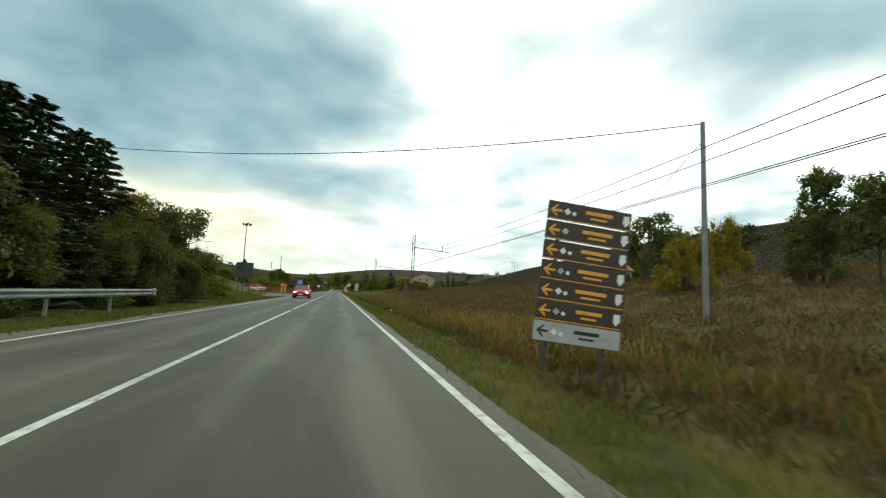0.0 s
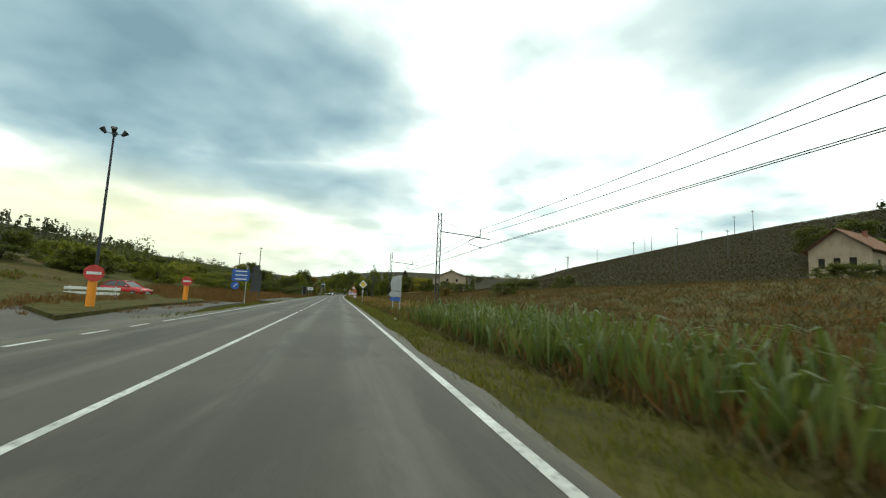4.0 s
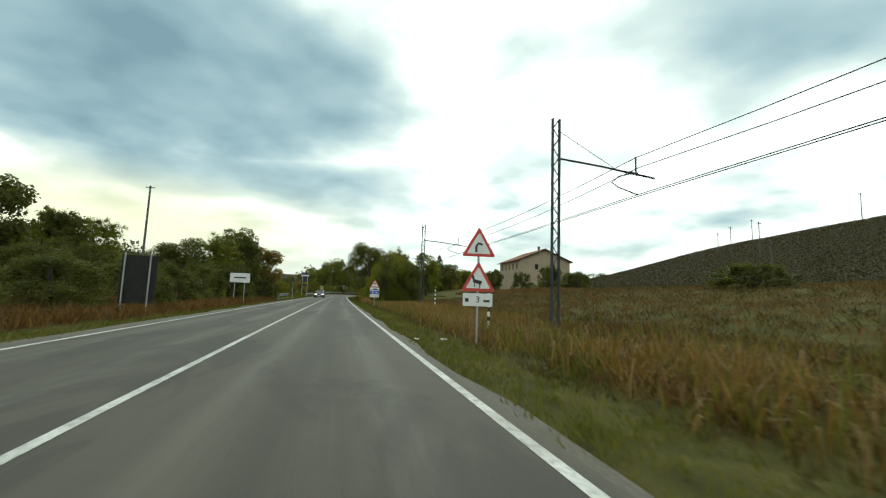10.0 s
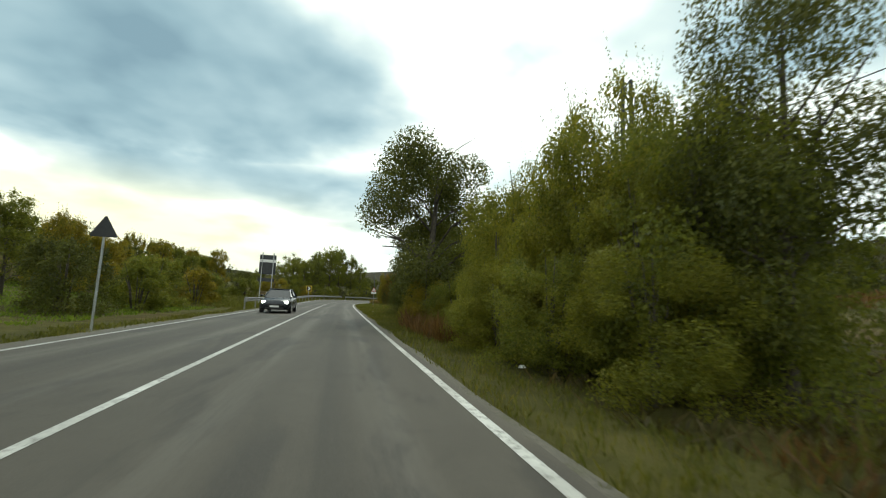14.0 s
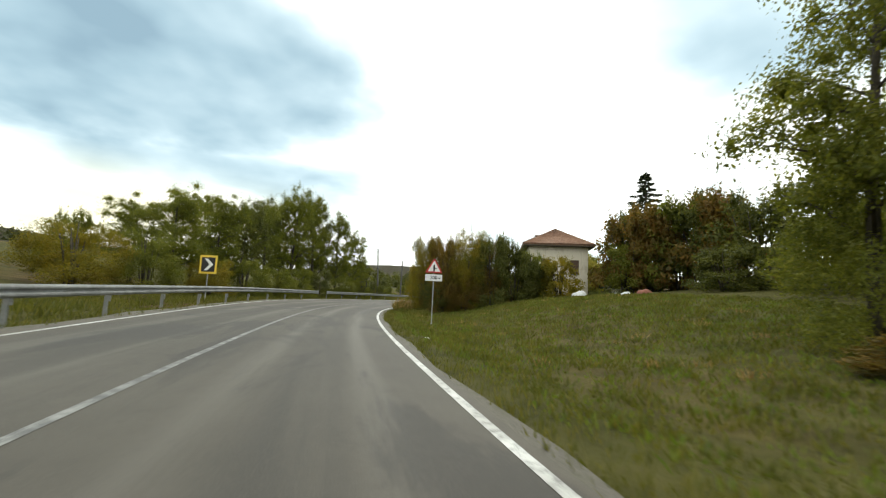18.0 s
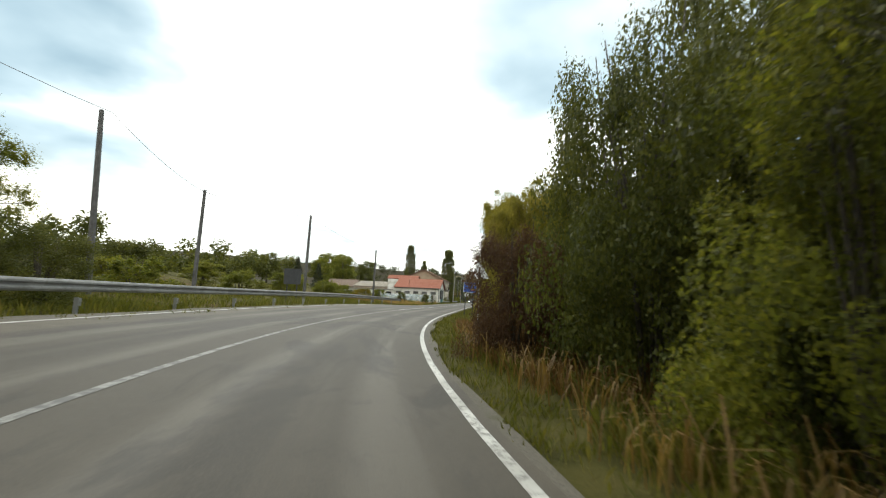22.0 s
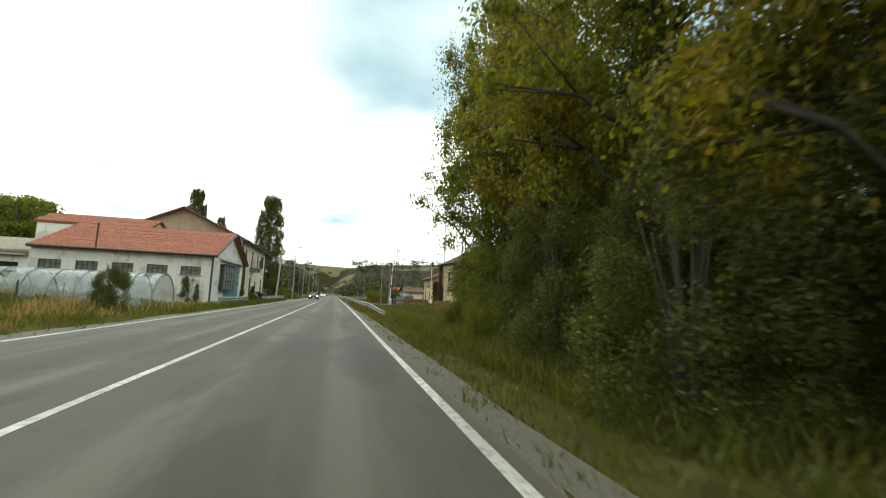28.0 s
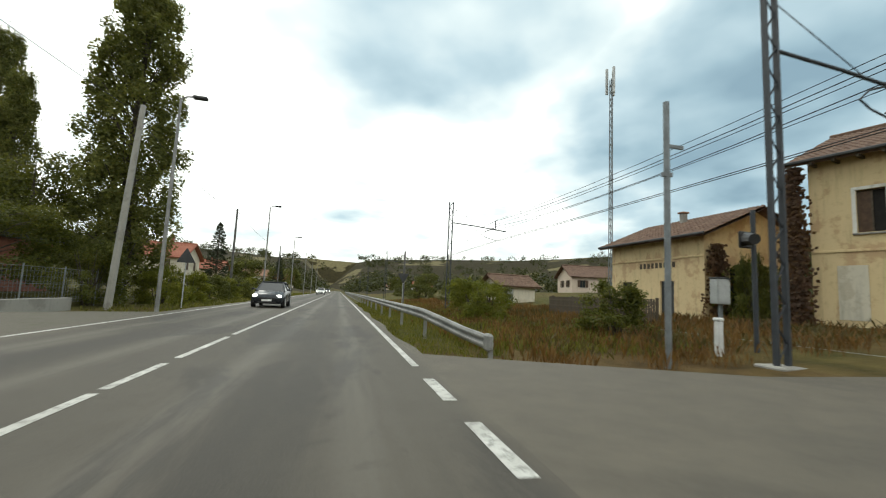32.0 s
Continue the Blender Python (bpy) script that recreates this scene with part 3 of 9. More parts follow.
def ground_z(x, y, s=None, o=None):
    x, y = np.asarray(x, float), np.asarray(y, float)
    if s is None:
        s, o = off_road(x.ravel(), y.ravel())
        s, o = s.reshape(x.shape), o.reshape(x.shape)
    d = np.maximum(np.where(o > 0, o, -o - 7.0), 0)
    z = np.zeros_like(x)
    for cx, cy, rx, ry, tr, hh in HILLS:
        c, sn = math.cos(radians(tr)), math.sin(radians(tr))
        u = ((x - cx) * c + (y - cy) * sn) / rx
        w = (-(x - cx) * sn + (y - cy) * c) / ry
        z = z + hh * np.exp(-(u * u + w * w))
    # the vineyard slope beside the railway
    rise = sstep(x + 0.06 * y, 56, 190) ** 1.3 * (31 - 8 * sstep(y, 190, 360)) * sstep(y, 400, 290) * sstep(-y, 420, 200) * sstep(x, 330, 215)
    z = z + rise
    z = z + ripple(x, y, 0.02, 5) * np.clip((d - 30) / 60, 0, 1) * 0.9 + ripple(x, y, 0.25, 6) * np.clip((d - 2) / 8, 0, 1) * 0.10
    near = sstep(d, 6.0, 45.0)
    z = z * near
    z = z - 0.10 - 0.16 * sstep(d, 0.8, 2.6) + 0.30 * sstep(d, 5.0, 11.0)
    # the meadow lifts towards the woods after the bend
    z = z + 1.25 * sstep(o, 3.0, 13.0) * sstep(s, 350, 362) * sstep(s, 396, 380) * sstep(o, 60, 30)
    # the lawn inside the bend lies on a low rise
    z = z + 1.15 * sstep(o, 3.5, 15.0) * sstep(s, 284, 312) * sstep(s, 352, 336) * sstep(o, 60, 34)
    z = np.where(d < 0.05, -0.16, z)
    return z + bank(s) * (np.clip(-o, -0.6, 14) - 1.35) * sstep(d, 60, 20)


def grid_axis(lo, hi, step, far):
    mid = np.arange(lo, hi + step, step)
    out, d = [], step
    v = hi
    while v < far:
        d *= 1.14
        v += d
        out.append(v)
    low = [lo - (o - hi) for o in out]
    return np.array(low[::-1] + list(mid) + out)


def build_ground():
    gx, gy = grid_axis(-50, 210, 2.5, 3200), grid_axis(-70, 560, 2.5, 3400)
    X, Y = np.meshgrid(gx, gy)
    Z = ground_z(X, Y)
    v = np.stack([X.ravel(), Y.ravel(), Z.ravel()], 1)
    nx, ny = len(gx), len(gy)
    i = np.arange(nx * ny).reshape(ny, nx)
    f = np.stack([i[:-1, :-1].ravel(), i[:-1, 1:].ravel(), i[1:, 1:].ravel(), i[1:, :-1].ravel()], 1)
    ob = cloud_mesh("ground", v, f, "meadow_soil")
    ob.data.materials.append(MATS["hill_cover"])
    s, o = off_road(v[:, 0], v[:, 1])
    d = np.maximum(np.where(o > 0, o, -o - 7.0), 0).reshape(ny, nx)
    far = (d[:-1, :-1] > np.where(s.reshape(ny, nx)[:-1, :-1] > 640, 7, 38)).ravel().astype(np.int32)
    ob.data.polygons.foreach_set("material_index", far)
    ob.data.shade_smooth()
    return tagged(ob, "rough meadow with dry rust grass, rising to vineyard hills", "ground", kind="structure")


build_ground()


def strip(name, s0, s1, o0, o1, z, mat, step=2.0, cuts=1, label="", category="", crown=0.0, uv=False, parent=None, fo0=None, fo1=None, drop=0.0):
    """A ribbon that follows the road between two offsets; drop: thickness of its rims."""
    ss = np.arange(s0, s1 + 0.001, (s1 - s0) / max(1, round((s1 - s0) / step)))
    verts, faces, uvs = [], [], []
    n = cuts + 1
    cols = n + (2 if drop else 0)
    for s in ss:
        a = o0 if fo0 is None else fo0(s)
        b = o1 if fo1 is None else fo1(s)
        line = [(a + (b - a) * k / cuts, z + crown * (1 - (2 * k / cuts - 1) ** 2)) for k in range(n)]
        if drop:
            line = [(a, z - drop)] + line + [(b, z - drop)]
        for o, zz in line:
            verts.append(at(s, o, zz))
            uvs.append((o, s))
    for i in range(len(ss) - 1):
        for k in range(cols - 1):
            p = i * cols + k
            faces.append((p, p + 1, p + cols + 1, p + cols))
    ob = add_mesh(name, verts, faces, mat, parent)
    if uv:
        layer = ob.data.uv_layers.new(name="road")
        for lp in ob.data.loops:
            layer.data[lp.index].uv = uvs[lp.vertex_index]
    if label:
        tagged(ob, label, category, kind="structure")
    return ob


def left_edge(s):
    """The left edge line: the road widens through the bend."""
    return -6.95 - 1.0 * float(sstep(np.array(s), 285, 325)) + 0.65 * float(sstep(np.array(s), 372, 410))


strip("road", -118, 1290, -7.8, 0.2, 0.0, "asphalt", 2.0, 8, "grey worn asphalt country road with two lanes", "road", uv=True, drop=0.2,
      fo0=lambda s: left_edge(s) - 0.35, fo1=lambda s: 0.20 + 0.03 * math.sin(s * 1.7))
strip("road_shoulder", -118, 700, 0.35, 0.9, -0.012, "shoulder_gravel", 2.0, 2, "narrow gravel shoulder beside the road", "shoulder",
                     fo0=lambda s: 0.14, fo1=lambda s: 0.34 + 0.06 * math.sin(s * 0.9) + 0.05 * math.sin(s * 2.3) + 0.32 * float(sstep(np.array(s), 385, 405) * sstep(np.array(s), 452, 438)), drop=0.2)
strip("road_shoulder", -118, 700, -8.5, -7.8, -0.012, "shoulder_gravel", 2.0, 2, "narrow gravel shoulder beside the road", "shoulder",
      fo0=lambda s: left_edge(s) - 0.70 - 0.1 * math.sin(s * 0.8) - 0.08 * math.sin(s * 2.1), fo1=lambda s: left_edge(s) - 0.30, drop=0.2)
# painted lines
edge_line = strip("edge_line", -118, 476.4, -0.06, 0.06, 0.004, "road_paint", 2.0, 1, "worn white edge line on asphalt", "road marking")
strip("edge_line", 481.4, 1290, -0.06, 0.06, 0.004, "road_paint", 2.0, 1, "worn white edge line on asphalt", "road marking")
strip("edge_line", -118, 54, 0, 0, 0.004, "road_paint", 2.0, 1, "worn white edge line on asphalt", "road marking",
      fo0=lambda s: left_edge(s) - 0.055, fo1=lambda s: left_edge(s) + 0.055)
strip("edge_line", 84, 479, 0, 0, 0.004, "road_paint", 2.0, 1, "worn white edge line on asphalt", "road marking",
      fo0=lambda s: left_edge(s) - 0.055, fo1=lambda s: left_edge(s) + 0.055)
strip("edge_line", 481.5, 1290, 0, 0, 0.004, "road_paint", 2.0, 1, "worn white edge line on asphalt", "road marking",
      fo0=lambda s: left_edge(s) - 0.055, fo1=lambda s: left_edge(s) + 0.055)
strip("centre_line", -118, 22.9, -3.66, -3.55, 0.004, "road_paint", 2.0, 1, "solid white centre line on asphalt", "road marking")
strip("centre_line", 24.0, 92, -3.66, -3.55, 0.004, "road_paint", 2.0, 1, "solid white centre line on asphalt", "road marking")
strip("centre_line", 102, 282, 0, 0, 0.004, "road_paint", 2.0, 1, "solid white centre line on asphalt", "road marking",
      fo0=lambda s: -3.66 - 0.1 * float(sstep(np.array(s), 285, 325)) + 0.1 * float(sstep(np.array(s), 372, 410)),
      fo1=lambda s: -3.55 - 0.1 * float(sstep(np.array(s), 285, 325)) + 0.1 * float(sstep(np.array(s), 372, 410)))
strip("centre_line", 282, 372, 0, 0, 0.004, "road_paint_worn", 2.0, 1, "faded white centre line on asphalt", "road marking",
      fo0=lambda s: -3.66 - 0.1 * float(sstep(np.array(s), 285, 325)) + 0.1 * float(sstep(np.array(s), 372, 410)),
      fo1=lambda s: -3.55 - 0.1 * float(sstep(np.array(s), 285, 325)) + 0.1 * float(sstep(np.array(s), 372, 410)))
strip("centre_line", 372, 474, 0, 0, 0.004, "road_paint", 2.0, 1, "solid white centre line on asphalt", "road marking",
      fo0=lambda s: -3.66 - 0.1 * float(sstep(np.array(s), 285, 325)) + 0.1 * float(sstep(np.array(s), 372, 410)),
      fo1=lambda s: -3.55 - 0.1 * float(sstep(np.array(s), 285, 325)) + 0.1 * float(sstep(np.array(s), 372, 410)))
strip("centre_line", 485.6, 1290, -3.66, -3.55, 0.004, "road_paint", 2.0, 1, "solid white centre line on asphalt", "road marking")
for s0, s1 in ((93.5, 95.0), (96.8, 98.5), (99.7, 101.1), (474.4, 477.7), (478.0, 479.65), (479.85, 481.5), (482.0, 485.1)):
    strip("centre_dash", s0, s1, -3.66, -3.55, 0.004, "road_paint", 1.0, 1, "short white dash in the centre line", "road marking")
for s0 in (477.2, 479.2):
    strip("edge_dash", s0, s0 + 1.2, -0.08, 0.08, 0.004, "road_paint", 1.0, 1, "short white dash at the road edge", "road marking")
for s0 in np.arange(55.0, 83.0, 2.3):
    strip("edge_dash", s0, s0 + 1.2, -7.02, -6.90, 0.004, "road_paint", 1.0, 1, "short white dash across the side road mouth", "road marking")

# ---- the side road, apron and kerbs ----


def patch(name, pts, z, mat, label, category, drop=0.25):
    """A flat patch given by stations and offsets."""
    bm = bmesh.new()
    top = [bm.verts.new(at(s, o, z)) for s, o in pts]
    low = [bm.verts.new(at(s, o, z - drop)) for s, o in pts]
    bm.faces.new(top)
    n = len(top)
    for i in range(n):
        bm.faces.new((top[i], low[i], low[(i + 1) % n], top[(i + 1) % n]))
    bmesh.ops.triangulate(bm, faces=bm.faces[:])
    bmesh.ops.recalc_face_normals(bm, faces=bm.faces)
    ob = part(name, bm, mat)
    layer = ob.data.uv_layers.new(name="road")
    for lp in ob.data.loops:
        v = ob.data.vertices[lp.vertex_index].co
        layer.data[lp.index].uv = (v.x * 0.4, v.y)
    return tagged(ob, label, category, kind="structure")


patch("side_road", [(52, -7.6), (86, -7.6), (96, -9.2), (108, -9.6), (108, -16), (112, -26), (126, -52), (150, -90), (140, -96), (112, -54), (96, -36), (84, -24), (70, -15), (58, -10.5)],
      -0.02, "asphalt", "grey asphalt side road joining at an angle", "road")
patch("traffic_island", [(82, -9.6), (92, -11.2), (104, -11.6), (110, -13.4), (108, -17), (98, -18), (88, -14)], 0.13, "meadow_soil",
      "grassy traffic island with low kerb", "traffic island")
patch("lay_by", [(118, -7.6), (150, -7.6), (146, -11.5), (134, -13.5), (120, -12.5)], -0.02, "asphalt", "grey asphalt lay-by beside the road", "lay-by")
patch("crossing_road", [(475.7, -0.4), (483.2, -0.4), (482.0, 2.4), (480.6, 6), (480.6, 18), (481, 40), (475.9, 40), (475.6, 18), (475.4, 6), (475.6, 2.4)], -0.006, "asphalt",
      "worn asphalt road to the railway crossing", "road")
patch("yard_entrance", [(478, -7.9), (494, -7.7), (492.5, -10.2), (490, -12.5), (481, -13), (479.5, -10.5)], -0.02, "shoulder_gravel",
      "pale gravel yard entrance beside the road", "driveway")
for s0 in np.arange(56.0, 76.0, 2.6):
    strip("give_way_dash", s0, s0 + 1.3, 0, 0, -0.014, "road_paint", 1.0, 1, "short white dash across the side road", "road marking",
          fo0=lambda s: -12.4 - (s - 56) * 0.34, fo1=lambda s: -12.18 - (s - 56) * 0.34)

# ---- railway masts and wires ----


def lattice_mast(m, h=9.0, arm=True, tone="mast_steel", name="railway_mast"):
    t = thing(name, m, "dark steel lattice railway mast with a side arm", "railway mast", "masts along the railway")
    for x in (-0.16, 0.16):
        part("upright", boxes((x - 0.035, x + 0.035, -0.06, 0.06, -0.6, h)), tone, t)
    n = int(h / 0.42)
    dz = h / n
    brace = part("brace", bar([(-0.14, 0, 0), (0.14, 0, dz)], 0.024, 4), tone, t)
    for i in range(1, n):
        twin = new("brace", brace.data)
        twin.parent = t
        twin.matrix_local = pose(0, 0, i * dz, 0, 0, 180 if i % 2 else 0)
    part("base_block", boxes((-0.4, 0.4, -0.35, 0.35, -0.7, -0.04), bev=0.03), "concrete", t, "weathered concrete footing")
    if arm:
        part("arm", bar([(0.1, 0, 7.25), (2.2, 0, 7.12), (5.0, 0, 6.85)], 0.045), tone, t)
        part("stay", bar([(0.1, 0, 8.5), (2.9, 0, 7.1)], 0.014, 5), tone, t)
        part("hanger", bar([(4.0, 0, 6.95), (4.0, 0, 7.75)], 0.04, 6), tone, t)
        part("insulator", bar([(3.6, 0, 7.0), (3.75, 0, 6.99), (3.9, 0, 6.98), (4.05, 0, 6.96)], [0.04, 0.09, 0.04, 0.09], 8), tone, t, "ribbed insulator on the arm")
        part("steady_arm", bar([(3.7, 0, 6.95), (3.1, 0, 6.75), (2.75, 0, 6.45), (3.1, 0, 6.25), (4.1, 0, 6.0)], 0.028, 6), tone, t)
    return t


MASTS = [(-46, 9.0), (2.0, 8.6), (56.8, 8.2), (105.2, 7.3), (144.9, 7.7), (181.8, 7.3), (211.9, 7.4), (234.5, 7.6), (262.0, 9.5)]
for s, o in MASTS:
    lattice_mast(put(s, o, 0.0))
MASTS2 = [(404.0, 11.5), (452.5, 10.3), (482.0, 8.2), (509.0, 7.5), (556.0, 7.2), (604.0, 7.0), (652.0, 7.0)]
for s, o in MASTS2:
    lattice_mast(put(s, o, 0.0))


def wire(pts, r, label, sag=0.0, name="overhead_wire", parts=6):
    bm = bmesh.new()
    line = []
    for a, b in zip(pts, pts[1:]):
        for k in range(parts):
            f = k / parts
            p = a.lerp(b, f)
            p.z -= 4 * sag * f * (1 - f)
            line.append(p)
    line.append(pts[-1])
    tube(bm, line, r, 5)
    return tagged(part(name, bm, "cable"), label, "wire")


for chain in (MASTS, MASTS2):
    wire([at(s, o + 4.0, 7.72) for s, o in chain], 0.017, "thin black overhead railway cable between masts", 0.35)
    wire([at(s, o + 4.1, 7.25) for s, o in chain], 0.017, "thin black overhead railway cable between masts", 0.45)
    wire([at(s, o + 4.0, 5.98) for s, o in chain], 0.017, "black contact wire over the railway track", 0.03)
    wire([at(s, o + 4.16, 5.96) for s, o in chain], 0.017, "black contact wire over the railway track", 0.03)
for dz, do in ((8.3, 0.2), (7.9, 0.25), (7.4, 0.3)):
    wire([at(452.5, 10.3 + do, dz), at(482.0, 8.1 + 3.6, dz - 0.6), at(509, 7.5 + 4, dz - 0.5)], 0.013, "anchored railway cable with insulators", 0.25)
for k, (f, dz) in enumerate(((0.10, 8.22), (0.16, 7.85), (0.06, 7.42))):
    p, q = at(452.5, 10.5, dz), at(482.0, 11.7, dz - 0.6)
    bm = bmesh.new()
    a, b = p.lerp(q, f), p.lerp(q, f + 0.02)
    line = [a.lerp(b, i / 6) for i in range(7)]
    tube(bm, line, [0.03, 0.09, 0.035, 0.09, 0.035, 0.09, 0.03], 8)
    tagged(part("insulator", bm, "cable"), "ribbed dark insulator hung in a railway cable", "insulator")

# track behind the grass
for s0, s1, o0, zb in ((-60, 236, 12.0, -0.02), (440, 700, 12.0, 0.02)):
    strip("track_bed", s0, s1, o0 - 1.7, o0 + 1.7, zb, "shoulder_gravel", 6.0, 4, "grey ballast bed of a single railway track", "track bed", drop=0.5)
    for side in (-0.72, 0.72):
        tagged(strip("rail", s0, s1, o0 + side - 0.035, o0 + side + 0.035, zb + 0.17, "rail_steel", 6.0, 1, drop=0.17), "rusty steel rail on ballast", "rail", kind="structure")

# ---- guardrails ----
PROFILE = [(0.0, -0.155), (0.04, -0.15), (0.075, -0.10), (0.075, -0.06), (0.02, -0.02), (0.02, 0.02), (0.075, 0.06), (0.075, 0.10), (0.04, 0.15), (0.0, 0.155)]


def guardrail(s0, s1, fo, side, label, z=0.60, low0=False, low1=False, seg=4.0, dbl=False):
    """A W-beam barrier; side: 1 when the road lies to its right, -1 to its left."""
    t = thing("guardrail", Matrix.Identity(4), label, "guardrail", "guardrails along the road")
    n = max(1, round((s1 - s0) / seg))
    ss = [s0 + (s1 - s0) * i / n for i in range(n + 1)]

    def top(s):
        d = 0.0
        if low0:
            d = max(d, float(sstep(np.array(s), s0 + 5.0, s0)))
        if low1:
            d = max(d, float(sstep(np.array(s), s1 - 5.0, s1)))
        return z - 0.42 * d

    for a, b in zip(ss, ss[1:]):
        verts, faces = [], []
        steps = 3
        for k in range(steps + 1):
            s = a + (b - a) * k / steps
            for px, pz in PROFILE + [(px - 0.008, pz) for px, pz in PROFILE[::-1]]:
                verts.append(at(s, fo(s) + side * px, top(s) + pz))
        m = len(PROFILE) * 2
        for k in range(steps):
            for j in range(m):
                faces.append((k * m + j, k * m + (j + 1) % m, (k + 1) * m + (j + 1) % m, (k + 1) * m + j))
        add_mesh("beam", verts, faces, "galvanised", t)
        p = at(a + 0.05, fo(a) - side * 0.07)
        h = math.degrees(np.interp(a, LS, LH))
        post = part("post", boxes((-0.05, 0.05, -0.03, 0.03, -0.7, top(a) + 0.12)), "galvanised", t)
        post.matrix_local = pose(p.x, p.y, 0, 0, 0, -h)
        part("spacer", boxes((-0.03, 0.03, -0.06, 0.06, top(a) - 0.1, top(a) + 0.1)), "galvanised", t).matrix_local = pose(p.x, p.y, 0, 0, 0, -h) @ pose(side * 0.06, 0, 0)
    for s, do in ((s0, low0), (s1, low1)):
        e = at(s, fo(s) + side * 0.02, top(s))
        cap = part("end_cap", boxes((-0.06, 0.09, -0.16, 0.16, -0.19, 0.19), bev=0.05), "galvanised", t, "bent end cap of the barrier")
        cap.matrix_local = pose(e.x, e.y, e.z, 0, 0, -math.degrees(np.interp(s, LS, LH)))
    return t


lo = lambda d: (lambda s: left_edge(s) - d)
grey_rail = "galvanised steel guardrail with two waves on posts"
guardrail(-60, 24.5, lambda s: -10.4, 1, grey_rail)
guardrail(221.5, 229.5, lo(1.5), 1, grey_rail)
guardrail(256.0, 331.0, lo(1.15), 1, grey_rail, z=0.66)
guardrail(333.5, 395.0, lo(1.15), 1, grey_rail, z=0.66)
guardrail(444.2, 452.8, lo(1.15), 1, grey_rail, z=0.52)
guardrail(462.5, 478.0, lo(1.0), 1, grey_rail, z=0.52)
guardrail(441.5, 475.4, lambda s: 1.05 + 0.8 * float(sstep(np.array(s), 447, 441)), -1, "galvanised guardrail with a crumpled sunken end in the grass", z=0.52, low0=True)
guardrail(483.4, 640.0, lambda s: 1.15 + 0.8 * float(sstep(np.array(s), 489, 483)), -1, grey_rail, low0=True)

# ---- road signs ----


def post(t, h, x=0.0, r=0.03, mat="sign_grey"):
    return part("post", bar([(x, 0.03, -0.6), (x, 0.03, h)], r, 8), mat, t)


def tri_outline(side, zb, up=True, r=0.05):
    h = side * 0.866
    c = [(-side / 2, zb), (side / 2, zb), (0, zb + h)] if up else [(-side / 2, zb + h), (0, zb), (side / 2, zb + h)]
    cen = (0, zb + (h / 3 if up else 2 * h / 3))
    out = []
    for i in range(3):
        p, q, n = Vector(c[i]), Vector(c[i - 1]), Vector(c[(i + 1) % 3])
        for k in range(5):
            f = k / 4
            a = p + (q - p).normalized() * r * (1 - f) + (n - p).normalized() * r * f
            out.append((a.x, a.y + 0 * cen[1]))
    return out


def shrink(outline, f):
    cx = sum(p[0] for p in outline) / len(outline)
    cz = sum(p[1] for p in outline) / len(outline)
    return [(cx + (x - cx) * f, cz + (z - cz) * f) for x, z in outline]


def tri_sign(t, zb, side=0.9, border="sign_red", field="sign_white", symbol=None):
    o = tri_outline(side, zb)
    p = part("panel", plate(o, -0.012, 0.008), border, t)
    part("field", plate(shrink(o, 0.72), -0.016, -0.0125), field, p)
    if symbol:
        symbol(p, zb + side * 0.29, side)
    return p


def sym_plates(parent, outlines, mat="sign_black", y=-0.0165):
    for ol in outlines:
        part("symbol", plate(ol, y - 0.003, y), mat, parent)


def sym_bend(p, z, k):
    part("symbol", bar([(-0.08 * k, -0.018, z - 0.16 * k), (-0.08 * k, -0.018, z), (-0.02 * k, -0.018, z + 0.10 * k), (0.10 * k, -0.018, z + 0.06 * k)], 0.03 * k, 6), "sign_black", p)


def sym_bump(p, z, k):
    a = [(-0.27 * k, z - 0.19 * k), (0.27 * k, z - 0.19 * k), (0.27 * k, z - 0.12 * k)]
    a += [(0.27 * k - 0.54 * k * i / 16, z - 0.12 * k + 0.12 * k * abs(math.sin(math.pi * 2 * i / 16))) for i in range(1, 16)] + [(-0.27 * k, z - 0.12 * k)]
    sym_plates(p, [a])


def sym_deer(p, z, k):
    sym_plates(p, [[(-0.16 * k, z - 0.04 * k), (0.08 * k, z - 0.10 * k), (0.12 * k, z), (0.05 * k, z + 0.02 * k), (-0.14 * k, z + 0.06 * k)],
                   rect(-0.12 * k, -0.09 * k, z - 0.17 * k, z - 0.03 * k), rect(0.03 * k, 0.06 * k, z - 0.19 * k, z - 0.06 * k),
                   [(-0.16 * k, z + 0.03 * k), (-0.10 * k, z + 0.03 * k), (-0.13 * k, z + 0.18 * k), (-0.2 * k, z + 0.16 * k)]])


def sym_slip(p, z, k):
    part("symbol", bar([(-0.14 * k, -0.018, z - 0.2 * k), (-0.05 * k, -0.018, z - 0.1 * k), (-0.14 * k, -0.018, z), (-0.06 * k, -0.018, z + 0.06 * k)], 0.016 * k, 5), "sign_black", p)
    part("symbol", bar([(0.06 * k, -0.018, z - 0.2 * k), (0.15 * k, -0.018, z - 0.1 * k), (0.05 * k, -0.018, z), (0.1 * k, -0.018, z + 0.06 * k)], 0.016 * k, 5), "sign_black", p)
    sym_plates(p, [rect(-0.09 * k, 0.12 * k, z + 0.05 * k, z + 0.14 * k, 0.03 * k), rect(-0.05 * k, 0.08 * k, z + 0.13 * k, z + 0.2 * k, 0.02 * k)])


def sym_side(p, z, k):
    sym_plates(p, [[(-0.05 * k, z - 0.2 * k), (0.05 * k, z - 0.2 * k), (0.05 * k, z + 0.12 * k), (0, z + 0.2 * k), (-0.05 * k, z + 0.12 * k)],
                   rect(0.05 * k, 0.17 * k, z - 0.07 * k, z - 0.02 * k)])


